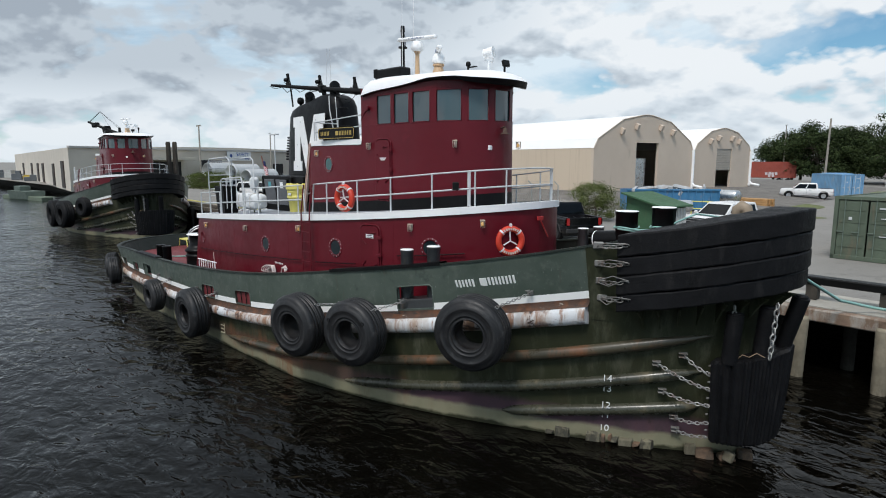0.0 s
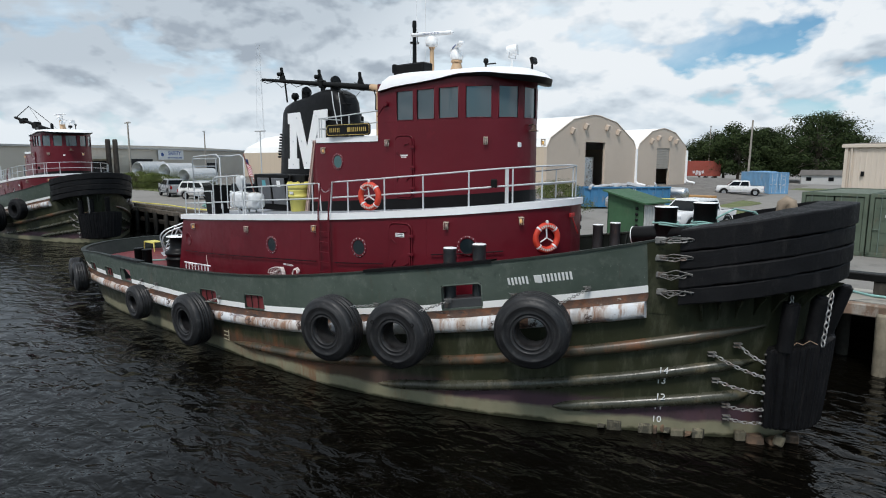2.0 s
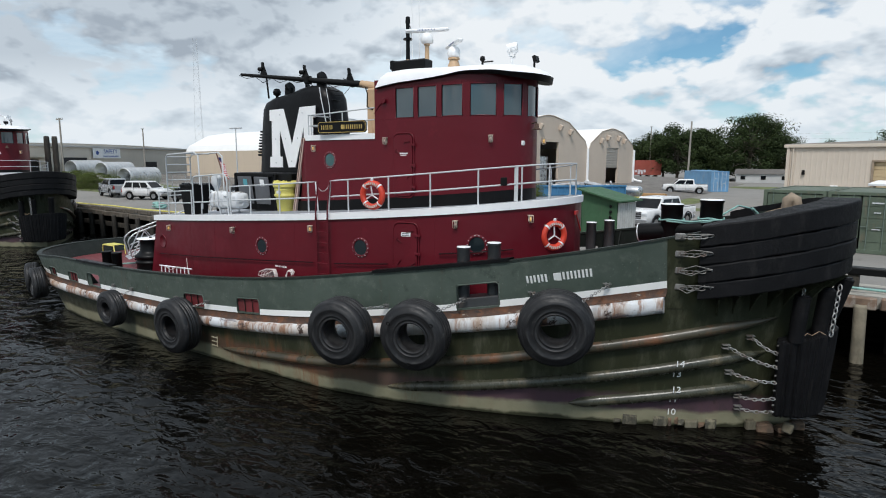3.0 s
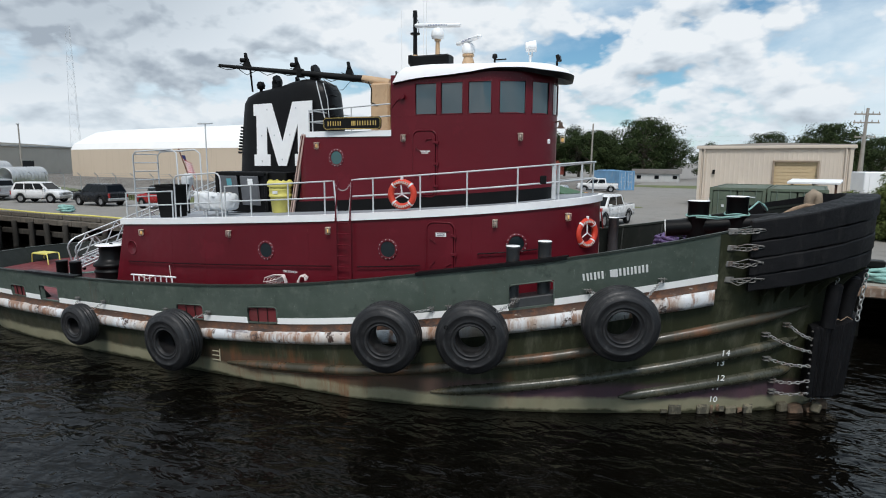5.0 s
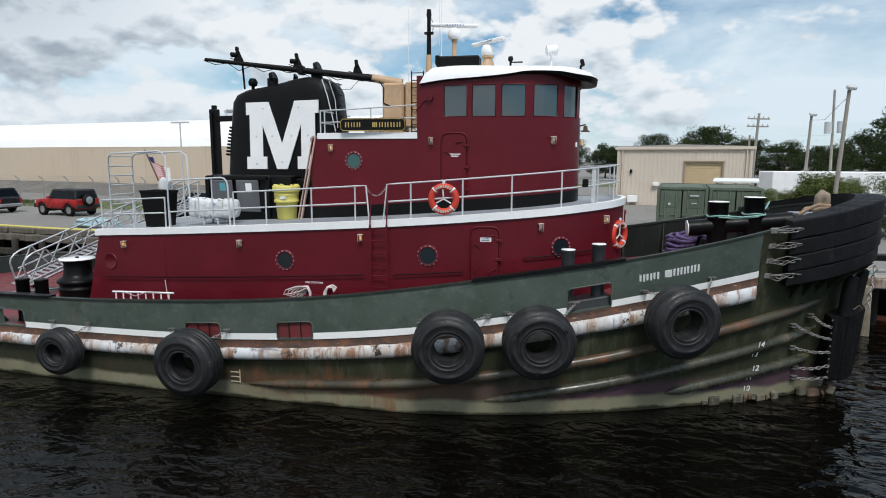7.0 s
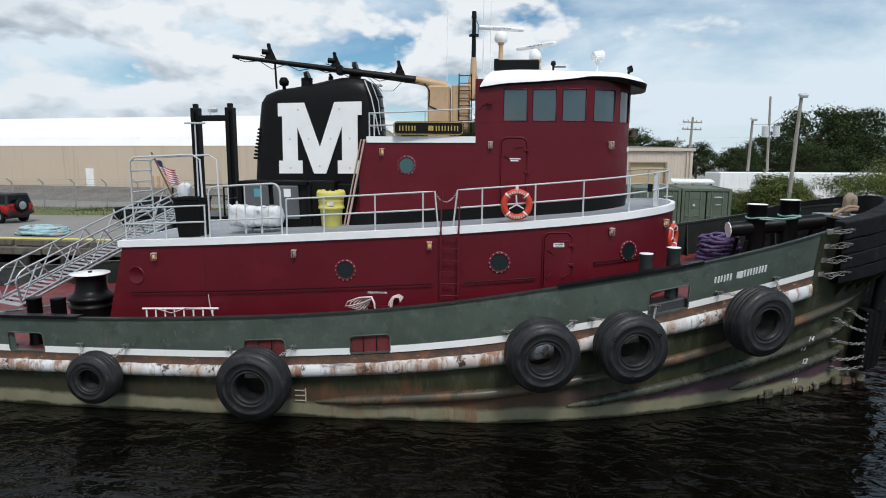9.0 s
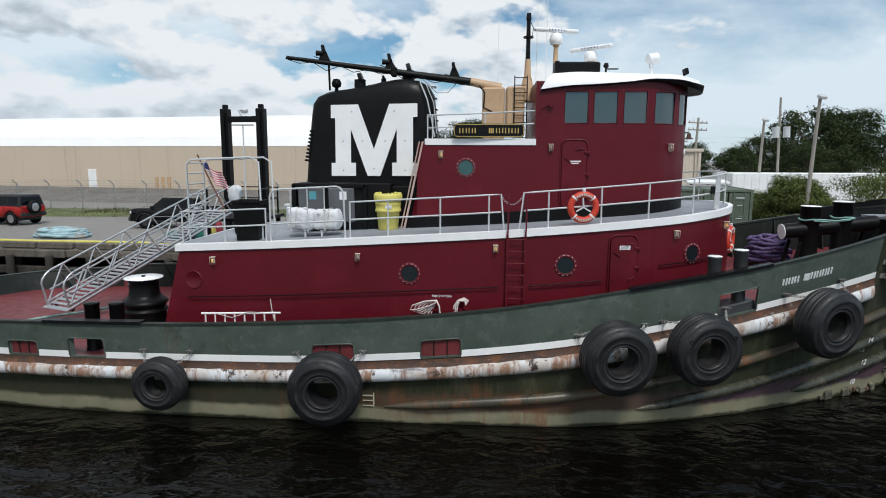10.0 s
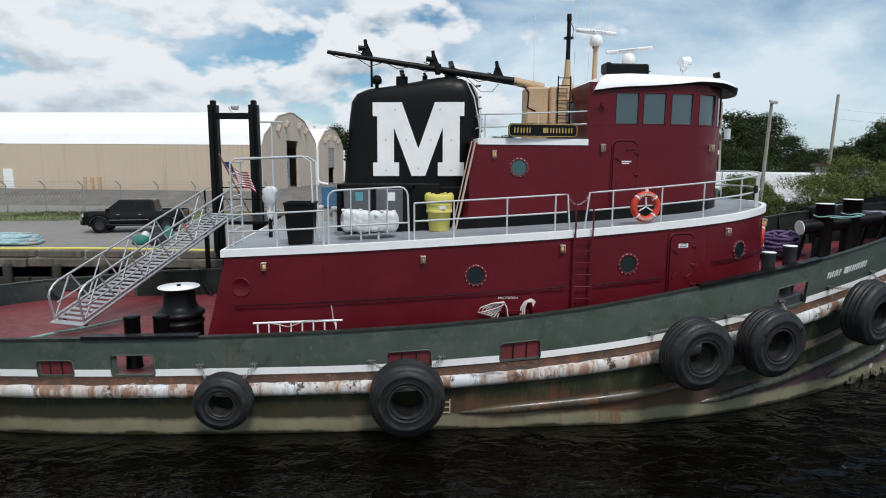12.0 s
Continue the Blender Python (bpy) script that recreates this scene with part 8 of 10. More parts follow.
def container(name, label, mat, at, length=6.06, open_top=False, group=""):
    c = thing(name, label, "container", group, at=at)
    W, H = 2.44, 2.59
    s = Shape()
    n = 22

    def corr(a, b):
        a, b = Vector(a), Vector(b)
        d = (b - a) / n
        nm = Vector((d.y, -d.x, 0)).normalized() * -0.045
        row = []
        for i in range(n):
            p = a + d * i
            row += [p, p + d * 0.35, p + d * 0.5 + nm, p + d * 0.85 + nm]
        return [[Vector((p.x, p.y, z)) for p in row + [b]] for z in (0.15, H - 0.1)]

    for a, b in (((0, length, 0), (0, 0, 0)), ((W, 0, 0), (W, length, 0)), ((W, length, 0), (0, length, 0))):
        s.grid(corr(a, b), smooth=False)
    s.box((W / 2, length / 2, H - 0.08), (W - 0.06, length - 0.06, 0.08))
    part("box", s, mat, c)
    s = Shape()
    for x in (0.06, W - 0.06):
        for y in (0.06, length - 0.06):
            s.box((x, y, H / 2), (0.15, 0.15, H), ch=0.015)
        s.box((x, length / 2, 0.1), (0.13, length, 0.18), ch=0.01)
        s.box((x, length / 2, H - 0.06), (0.10, length, 0.12), ch=0.01)
    for y in (0.05, length - 0.05):
        s.box((W / 2, y, 0.1), (W, 0.13, 0.18), ch=0.01)
        s.box((W / 2, y, H - 0.07), (W, 0.12, 0.14), ch=0.01)
    part("corner_frame", s, mat, c)
    for k in range(2):
        x0 = 0.14 + k * (W / 2 - 0.12)
        s = Shape()
        s.box((x0 + 0.53, 0.06, H / 2), (1.04, 0.06, H - 0.34), ch=0.015)
        for z in (0.55, 1.05, 1.55, 2.05):
            s.box((x0 + 0.53, 0.025, z), (0.9, 0.03, 0.05))
        d = part("door_leaf", s, mat, c)
        for dx in (0.25, 0.80):
            s = Shape()
            s.cyl((x0 + dx, 0.0, 0.12), (x0 + dx, 0.0, H - 0.1), 0.022, seg=8)
            s.box((x0 + dx - 0.12, -0.02, 1.15), (0.26, 0.03, 0.04))
            part("lock_rod", s, rod_mat if mat is green_box else rail_grey, d)
    for z, w, xx, hh in ((2.15, 0.42, 0.74, 0.06), (1.75, 0.25, 0.74, 0.04), (1.05, 0.3, 0.74, 0.04), (1.7, 0.12, 0.25, 0.12)):
        s = Shape()
        s.box((W * xx, -0.012, z), (w, 0.008, hh))
        part("marking_bar", s, rail_grey, c, "plain pale bar of container marking")
    return c


green_box = coat("container_green", (0.092, 0.120, 0.085), 0.62, 0.22, 0.9, (0.17, 0.13, 0.085), (0.54, 0.74), 2.4)
blue_box = coat("container_blue", (0.16, 0.33, 0.52), 0.55, 0.12, 0.8, (0.3, 0.36, 0.42), (0.56, 0.7), 2.0)
blue_bin = coat("skip_blue", (0.05, 0.19, 0.36), 0.6, 0.15, 0.8, (0.2, 0.2, 0.2), (0.56, 0.7), 2.0)
container("shipping_container", "green steel shipping container with closed doors", green_box, pose(8.05, 16.5, GROUND, 0, 0, -9), group="green shipping containers")
container("shipping_container", "green steel shipping container with closed doors", green_box, pose(10.54, 16.11, GROUND, 0, 0, -9), group="green shipping containers")
container("shipping_container", "pale blue steel container on the far yard", blue_box, pose(-2.0, 67.5, GROUND, 0, 0, 42))
container("shipping_container", "pale blue steel container behind the first", blue_box, pose(-4.6, 74.0, GROUND, 0, 0, 20))
# blue open skip full of scrap
sk = thing("waste_skip", "long blue open-top waste skip heaped with scrap", "skip", at=pose(-9.6, 32.4, GROUND, 0, 0, 41))
s = Shape()
rows = [[Vector(p) for p in ((0, 0, z), (7.2, 0, z), (7.2, 2.4, z), (0, 2.4, z))] for z in (0.15, 1.75)]
s.grid(rows, closed=True, smooth=False)
for x in np.arange(0, 7.3, 0.6):
    s.box((x, -0.05, 0.95), (0.1, 0.1, 1.6), ch=0.01)
s.box((3.6, -0.04, 1.75), (7.4, 0.16, 0.14), ch=0.02)
s.box((3.6, 1.2, 1.35), (7.0, 2.2, 0.1))
part("skip_body", s, blue_bin, sk)
rnd = random.Random(3)
s = Shape()
for k in range(24):
    s.box((rnd.uniform(0.6, 6.6), rnd.uniform(0.4, 2.0), rnd.uniform(1.5, 1.95)), (rnd.uniform(0.3, 1.6), rnd.uniform(0.1, 0.6), rnd.uniform(0.05, 0.4)), pose(0, 0, 0, rnd.uniform(-30, 30), rnd.uniform(-20, 20), rnd.uniform(0, 180)), 0.02)
tagged(part("scrap", s, coat("pale_scrap", (0.45, 0.46, 0.47), 0.6, 0.3, 1.0, (0.25, 0.2, 0.16), (0.5, 0.7), 1.0), sk, "mixed pale scrap"), kind="stuff")
# green shelter
SHELTER = pose(2.45, 12.55, GROUND, 0, 0, -14) @ Matrix.Translation((-1.9, 0, 0))
sh = thing("green_shelter", "dark green plywood shelter with sloping roof and white end panel", "shelter", at=SHELTER)
green_ply = coat("green_plywood", (0.045, 0.115, 0.055), 0.7, 0.15, 1.0, (0.07, 0.1, 0.06), (0.55, 0.7), 3.0)
s = Shape()
s.prism([(0, 0, 0), (1.9, 0, 0), (1.9, 0, 2.05), (0, 0, 2.5)], (0, 0.06, 0))
s.box((0.02, 0.8, 1.25), (0.06, 1.6, 2.5))
s.prism([(0, 1.6, 0), (1.9, 1.6, 0), (1.9, 1.6, 2.05), (0, 1.6, 2.5)], (0, 0.06, 0))
part("panel_wall", s, green_ply, sh)
s = Shape()
s.prism([(-0.15, -0.25, 2.52), (2.15, -0.25, 2.0), (2.15, -0.25, 2.07), (-0.15, -0.25, 2.59)], (0, 2.1, 0))
part("shelter_roof", s, green_ply, sh)
s = Shape()
for k in range(8):
    s.box((1.93, 0.14 + 0.2 * k, 1.0), (0.04, 0.18, 1.9), ch=0.01)
part("end_board", s, coat("greyed_white_board", (0.5, 0.5, 0.48), 0.8, 0.15, 1.5, (0.28, 0.27, 0.25), (0.5, 0.7), 3.0), sh)
for k in range(6):
    s = Shape()
    s.lathe([(0.0, 0.0), (0.07, 0.0), (0.07, 0.05), (0.0, 0.06)], pose(1.6, -0.02, 0.5 + 0.26 * k, 90, 0, 0), 10)
    part("gauge", s, sign_black, sh)
# tanks and pipework behind the bow
for x, y, z, L2, r, ang in ((-5.5, 40.0, 3.1, 4.6, 0.48, -20), (-5.0, 30.0, 2.75, 3.2, 0.42, 15)):
    t = thing("horizontal_tank", "silver insulated horizontal tank on saddles", "tank", "silver tanks", at=pose(x, y, 0, 0, 0, ang))
    s = Shape()
    s.lathe([(0.0, -L2 / 2), (r * 0.7, -L2 / 2 + 0.02), (r, -L2 / 2 + 0.15), (r, L2 / 2 - 0.15), (r * 0.7, L2 / 2 - 0.02), (0.0, L2 / 2)], pose(0, 0, z, 0, 90, 0), 20)
    part("shell", s, silver, t)
    for k in (-1, 1):
        s = Shape()
        s.box((k * L2 * 0.3, 0, (z - r + GROUND) / 2), (0.2, 0.8, z - r - GROUND + 0.2), ch=0.02)
        part("saddle", s, rail_grey, t)
# timber stack and pipe rack beside the tanks
ts = thing("timber_stack", "stack of pale orange boards beside the tanks", "timber", at=pose(-4.6, 45.5, GROUND, 0, 0, -8))
board = Shape()
board.box((0, 0, 0), (3.4, 0.28, 0.16), ch=0.015)
lumber = coat("fresh_orange_lumber", (0.42, 0.24, 0.10), 0.8, 0.2, 1.0)
for r in range(4):
    for c in range(4):
        if r == 0 and c == 0:
            b0 = part("board", board, lumber, ts)
            o = b0
        else:
            o = new("board", b0.data)
            o.parent = ts
        o.matrix_basis = pose(0.12 * ((r * 3 + c) % 3), 0.31 * c, 0.10 + 0.18 * r, 0, 0, (r * 5 + c * 3) % 4 - 1.5)
yr = thing("pipe_rack", "pale yellow tubular guard rack beside the tanks", "rack", at=pose(-4.0, 31.5, GROUND, 0, 0, 12))
for x in (0, 1.1, 2.2, 3.3):
    s = Shape()
    s.tube([(x, 0, 0), (x, 0, 1.15)], 0.05, 8)
    part("post", s, plastic_yellow, yr)
s = Shape()
for z in (0.6, 1.12):
    s.tube([(0, 0, z), (3.3, 0, z)], 0.04, 8)
part("rail", s, plastic_yellow, yr)
# white trailer, canopy, far shed
tr = thing("white_trailer", "plain white box trailer parked behind bushes", "trailer", at=pose(17.1, 28.0, GROUND, 0, 0, 4))
s = Shape()
s.box((6.0, 1.3, 2.0), (12.4, 2.6, 2.5), ch=0.04)
part("trailer_box", s, white_paint, tr)
for k in range(22):
    s = Shape()
    s.box((0.1 + 0.57 * k, -0.02, 2.0), (0.04, 0.04, 2.4))
    part("side_rib", s, white_paint, tr)
for x in (9.6, 10.8):
    s = Shape()
    s.cyl((x, -0.05, 0.48), (x, 0.3, 0.48), 0.48, seg=18)
    part("trailer_wheel", s, rubber, tr)
s = Shape()
s.box((1.2, 1.2, 0.45), (0.2, 1.6, 0.9))
part("landing_gear", s, sign_black, tr)
cn = thing("canopy", "flat white lean-to canopy on dark posts", "canopy", at=pose(12.4, 24.0, GROUND, 0, 0, -14))
s = Shape()
s.box((1.2, 0.9, 2.72), (2.6, 2.2, 0.14), pose(0, 0, 0, 3, 0, 0), 0.02)
part("canopy_roof", s, white_paint, cn)
for x in (0.15, 1.2, 2.3):
    s = Shape()
    s.box((x, 0.0, 1.33), (0.12, 0.12, 2.66), ch=0.01)
    part("canopy_post", s, bare_rust, cn)
fs = thing("open_shed", "grey open-fronted shed with flat dark roof", "shed", at=pose(31.0, 31.5, GROUND, 0, 0, -28))
s = Shape()
s.box((5, 2.2, 2.0), (10, 4.4, 0.0 + 3.4), ch=0.02)
part("shed_wall", s, coat("pale_grey_sheet", (0.42, 0.44, 0.47), 0.6, 0.08, 0.5), fs)
s = Shape()
s.box((5, 2.0, 3.85), (10.8, 5.4, 0.25), ch=0.02)
part("shed_roof", s, bare_rust, fs)
# rail wagon with patches of paint, far houses
rw = thing("rail_wagon", "faded red rail wagon with pale paint patches", "rail wagon", at=pose(-30.0, 112.5, GROUND, 0, 0, 12))
s = Shape()
s.box((5.6, 0, 2.5), (11.6, 2.9, 3.0), ch=0.05)
for k in range(20):
    s.box((0.0 + 0.58 * k, -1.47, 2.5), (0.10, 0.06, 2.9))
part("wagon_body", s, coat("faded_red_wagon", (0.30, 0.060, 0.040), 0.7, 0.12, 0.5, (0.2, 0.06, 0.05), (0.55, 0.7), 1.0), rw)
s = Shape()
rnd = random.Random(5)
for k in range(9):
    s.box((1.2 + 0.55 * k + (2.6 if k > 4 else 0), -1.52, 1.75 + rnd.uniform(-0.25, 0.25)), (0.42, 0.02, rnd.uniform(0.5, 1.0)), pose(0, 0, 0, 0, rnd.uniform(-15, 15), 0))
part("paint_patch", s, coat("pale_patch", (0.55, 0.5, 0.52), 0.7, 0.1), rw)
for x in (1.2, 2.7, 8.6, 10.1):
    s = Shape()
    s.cyl((x, -1.1, 0.5), (x, -0.9, 0.5), 0.45, seg=16)
    s.cyl((x, 0.9, 0.5), (x, 1.1, 0.5), 0.45, seg=16)
    part("wagon_wheel", s, sign_black, rw)
for x, y, w, col in ((-4.0, 108, 13, (0.46, 0.46, 0.45)), (24, 108, 10, (0.5, 0.5, 0.5))):
    h = thing("low_house", "low pale bungalow with dark shallow roof", "house", "distant bungalows", at=pose(x, y, GROUND) @ Matrix.Scale(0.66, 4))
    s = Shape()
    s.box((w / 2, 3, 1.2), (w, 6, 2.4))
    part("wall", s, coat("bungalow_wall", col, 0.8, 0.08, 0.6), h)
    s = Shape()
    s.prism([(-0.5, -0.5, 2.4), (-0.5, 6.5, 2.4), (-0.5, 3, 3.7)], (w + 1, 0, 0))
    part("roof", s, coat("bungalow_roof", (0.13, 0.12, 0.11), 0.85, 0.15, 0.6), h)
    for k in range(3):
        s = Shape()
        s.box((1.8 + k * (w - 3) / 2, -0.03, 1.35), (1.2, 0.1, 1.0))
        part("window", s, car_glass, h)

# ---- long grey shed with a banner, culvert pipes ----
gw = thing("quay_shed", "long grey corrugated quay shed with blue and white banner", "warehouse")
grey_sheet = coat("grey_corrugated", (0.50, 0.455, 0.39), 0.6, 0.08, 0.15, (0.38, 0.24, 0.22), (0.6, 0.8), 0.5, fleck=0.03)
pale_sheet = coat("pale_render", (0.60, 0.55, 0.48), 0.75, 0.08, 0.15, (0.3, 0.28, 0.24), (0.6, 0.8), 0.5, fleck=0.03)
C, Rr, Lf = Vector((-81.5, 10.8, 0)), Vector((-106, 72, 0)), Vector((-196, 25.3, 0))
s = Shape()
TOP = 7.75
n = 70
s.grid([[C.lerp(Rr, i / n) + Vector((0, 0, z + (0.6 * math.sin(math.pi * i / n) if z > 5 else 0))) for i in range(n + 1)] for z in (GROUND - 0.2, TOP - 1.6, TOP)], smooth=False)
part("sheet_wall", s, grey_sheet, gw)
s = Shape()
s.grid([[C.lerp(Lf, i / n) + Vector((0, 0, z)) for i in range(n + 1)] for z in (GROUND - 0.2, TOP)], smooth=False)
part("render_wall", s, pale_sheet, gw)
s = Shape()
far = Rr + (Lf - C)
s.add([C + Vector((0, 0, TOP)), Rr + Vector((0, 0, TOP)), far + Vector((0, 0, TOP + 0.8)), Lf + Vector((0, 0, TOP))], [(0, 1, 2, 3)])
s.box(C.lerp(Rr, 0.5) + Vector((0.1, 0, TOP + 0.1)), (0.5, (Rr - C).length, 0.3), pose(0, 0, 0, 0, 0, math.degrees(math.atan2((Rr - C).y, (Rr - C).x)) - 90), 0.03)
part("roof", s, coat("grey_shed_roof", (0.42, 0.41, 0.39), 0.7, 0.08, 0.2), gw)
wd = (Lf - C).normalized()
wn = Vector((wd.y, -wd.x, 0))
wn = wn if wn.y < 0 else -wn
for d0, w2, h2 in ((7, 3.0, 3.9), (19, 2.6, 3.5), (36, 3, 3.5), (46, 3, 3.5), (60, 3.4, 3.5), (84, 4, 3.4)):
    s = Shape()
    p = C + wd * d0 + wn * 0.05
    s.box(p + Vector((0, 0, GROUND + h2 / 2 + 0.1)), (w2, 0.2, h2), pose(0, 0, 0, 0, 0, math.degrees(math.atan2(wd.y, wd.x))))
    part("loading_door", s, coat("dark_brown_door", (0.05, 0.04, 0.035), 0.7, 0.2), gw)
fd = (Rr - C).normalized()
fnr = Vector((fd.y, -fd.x, 0))
fnr = fnr if fnr.x > 0 else -fnr
fa = math.degrees(math.atan2(fd.y, fd.x))
# bays are flat near-black boxes on the wall, coloured as deep shade
for d0, w2, h2 in ((14, 11, 3.6), (26.5, 5, 3.9), (45, 3, 3.2)):
    s = Shape()
    s.box(C + fd * d0 + fnr * 0.05 + Vector((0, 0, GROUND + h2 / 2 + 0.3)), (w2, 0.25, h2), pose(0, 0, 0, 0, 0, fa))
    part("open_bay", s, dark_void, gw, "loading bay drawn as a near-black panel for its shaded inside")
s = Shape()
s.box(C + fd * 14 + fnr * 1.2 + Vector((0, 0, GROUND + 4.4)), (13, 2.6, 0.5), pose(0, 0, 0, 0, 0, fa), 0.03)
part("bay_canopy", s, grey_sheet, gw)
bm_ = face_pose(C + fd * 33.5 + fnr * 0.2 + Vector((0, 0, 6.85)), fnr)
s = Shape()
s.box(bm_ @ Vector((0, 0, 0)), (6.4, 1.7, 0.06), bm_)
ban = part("banner", s, canvas_white, gw, "white banner with blue lettering")
banner_blue = coat("banner_blue", (0.035, 0.09, 0.33), 0.6, 0.05)
text_mesh("banner_word", "SAFETY", 0.98, banner_blue, ban, bm_ @ Matrix.Translation((0.85, 0.28, 0.05)), extrude=0.01)
s = Shape()
letter_bars([0.5, 0.4, 0.7, 0.6, 0.8], 0.14, 0.22, bm_ @ Matrix.Translation((0.9, -0.5, 0.05)), s)
s.lathe([(0.0, 0.0), (0.38, 0.0), (0.30, 0.03)], bm_ @ Matrix.Translation((-2.2, 0.05, 0.05)), 5)
part("banner_mark", s, banner_blue, ban)
# corrugated culvert pipes
culv = coat("galvanised_culvert", (0.55, 0.56, 0.57), 0.45, 0.1, 0.6, metal=0.5)
for x, y, z, R in ((-88.9, 35.7, 4.3, 1.40), (-80.8, 36.0, 4.1, 1.36), (-66.3, 31.1, 3.6, 1.2)):
    t = thing("culvert_pipe", "large corrugated galvanised culvert pipe on the ground", "pipe", "stacked culvert pipes", at=pose(x, y, z, 0, 90, 105))
    s = Shape()
    prof = []
    for i in range(40):
        prof.append((R - (0.0 if i % 4 > 1 else 0.10), -2.6 + 0.133 * i))
    prof += [(R - 0.18, 2.6), (R - 0.18, -2.6)]
    s.lathe(prof, None, 22, closed=True)
    part("pipe_shell", s, culv, t)
# weedy bank that carries the pipes
s = Shape()
rows = []
for dy, dz in ((-4.4, -0.05), (-2.6, 0.55), (-1.0, 1.0), (2.6, 1.0), (5.0, -0.05)):
    rows.append([Vector((x, 30.9 + 0.21 * (-64 - x) + dy + 0.3 * math.sin(x), GROUND + dz * lerp(0.55, 1.05, min(1, max(0, (-64 - x) / 18))) * min(1.0, (x + 97) / 4, (-58 - x) / 4) + 0.004)) for x in np.arange(-97, -57.5, 2.0)])
s.grid(rows)
tagged(part("weedy_bank", s, grass_mat), "low weedy earth bank under the culvert pipes", "ground", kind="structure")
# poles and wires
wood_pole = coat("grey_utility_pole", (0.31, 0.285, 0.25), 0.85, 0.2, 1.0, (0.14, 0.12, 0.1), (0.55, 0.7), 3.0)


def pole(x, y, h, r, arms, label, lean=0, lamp=False, drum2=False):
    p = thing("utility_pole", label, "pole", at=pose(x, y, GROUND, 0, lean, 0))
    s = Shape()
    s.cyl((0, 0, 0), (0, 0, h), r, r * 0.7, 10)
    part("shaft", s, wood_pole, p)
    for z in arms:
        s = Shape()
        s.box((0, 0, h - z), (1.9, 0.1, 0.12), ch=0.01)
        for k in (-0.85, -0.4, 0.4, 0.85):
            s.cyl((k, 0, h - z + 0.05), (k, 0, h - z + 0.22), 0.05, 0.03, 6)
        part("crossarm", s, wood_pole, p)
    if lamp:
        s = Shape()
        s.box((0.05, -0.1, h + 0.05), (0.42, 0.36, 0.2), pose(0, 0, 0, 24, 0, 0), 0.04)
        part("lamp_head", s, rail_grey, p)
    if drum2:
        for k in (-0.4, 0.4):
            s = Shape()
            s.cyl((k, -0.3, h - 3.0), (k, -0.3, h - 2.2), 0.24, seg=12)
            part("transformer", s, rail_grey, p)
    return p


pole(-87.0, 31.6, 10.0, 0.16, (0.2,), "slim grey lamp pole with a cross arm")
pole(-91.0, 47.0, 9.2, 0.14, (), "slim grey lamp pole", lamp=True)
pole(-10.9, 100.0, 10.8, 0.19, (), "tall weathered utility pole before the trees", lean=1)
pole(19.2, 29.1, 7.05, 0.12, (), "pale utility pole with a flood lamp head", lamp=True, lean=1)
pole(17.0, 18.2, 7.6, 0.125, (), "pale leaning utility pole with lamp head", lamp=True, lean=2)
pole(21.6, 31.0, 8.9, 0.11, (), "slim utility pole with transformers", lean=-2, drum2=True)
pole(20.2, 45.7, 8.4, 0.16, (0.5, 1.2), "far utility pole with cross arms", lean=2)
pole(23.5, 60.0, 7.0, 0.16, (0.5,), "far utility pole with one arm")
pole(32.1, 32.6, 9.8, 0.16, (), "tall weathered pole beside the shed", lean=2)
pole(-22.0, 118.0, 11.0, 0.12, (), "slim lamp pole behind the wagon", lamp=True)
wire = Shape()
for z in (8.2, 9.0):
    for a, b in (((32.1, 32.6), (60, 36)), ((20.2, 45.7), (23.5, 60)), ((-10.9, 100), (60, 92))):
        pts = []
        for k in range(9):
            f = k / 8
            pts.append((lerp(a[0], b[0], f), lerp(a[1], b[1], f), z + GROUND - 0.4 - 4 * 0.5 * f * (1 - f)))
        wire.tube(pts, 0.006, 4)
wire.tube([(17.2, 18.4, 9.0), (18.2, 23.6, 8.3), (19.25, 29.1, 8.6)], 0.012, 4)
tagged(part("overhead_wires", wire, sign_black), "thin dark overhead wires between the poles", "wires", kind="stuff")
# far lattice mast
lm = thing("lattice_mast", "tall thin pale lattice radio mast far behind", "mast", at=pose(-190, 130, GROUND))
s = Shape()
for k in range(3):
    a = radians(120 * k)
    s.tube([(2.2 * math.cos(a), 2.2 * math.sin(a), 0), (0.8 * math.cos(a), 0.8 * math.sin(a), 48)], 0.035, 4)
for z in range(0, 46, 3):
    g = lerp(2.2, 0.8, z / 48)
    for k in range(3):
        a, b = radians(120 * k), radians(120 * k + 120)
        s.tube([(g * math.cos(a), g * math.sin(a), z), (g * math.cos(b), g * math.sin(b), z + 3)], 0.018, 4)
part("lattice", s, rail_grey, lm)
# floating dock and clutter on the far quay
fd2 = thing("floating_dock", "small mossy floating dock with a dark work boat", "dock", at=pose(-98, 9.0, 0, 0, 0, 10))
s = Shape()
s.box((0, 0, 0.2), (14, 2.2, 0.7), ch=0.05)
part("pontoon", s, coat("mossy_pontoon", (0.12, 0.15, 0.11), 0.8, 0.2), fd2)
s = Shape()
s.prism([(-4, -1.2, 0.1), (-4, 1.2, 0.1), (-4.2, 1.4, 1.3), (-4.2, -1.4, 1.3)], (6.5, 0, 0))
s.box((-2.2, 0, 1.6), (2.0, 1.6, 0.9), ch=0.1)
part("work_boat", s, coat("dull_green_boat", (0.10, 0.13, 0.11), 0.6, 0.2), fd2)
rnd = random.Random(17)
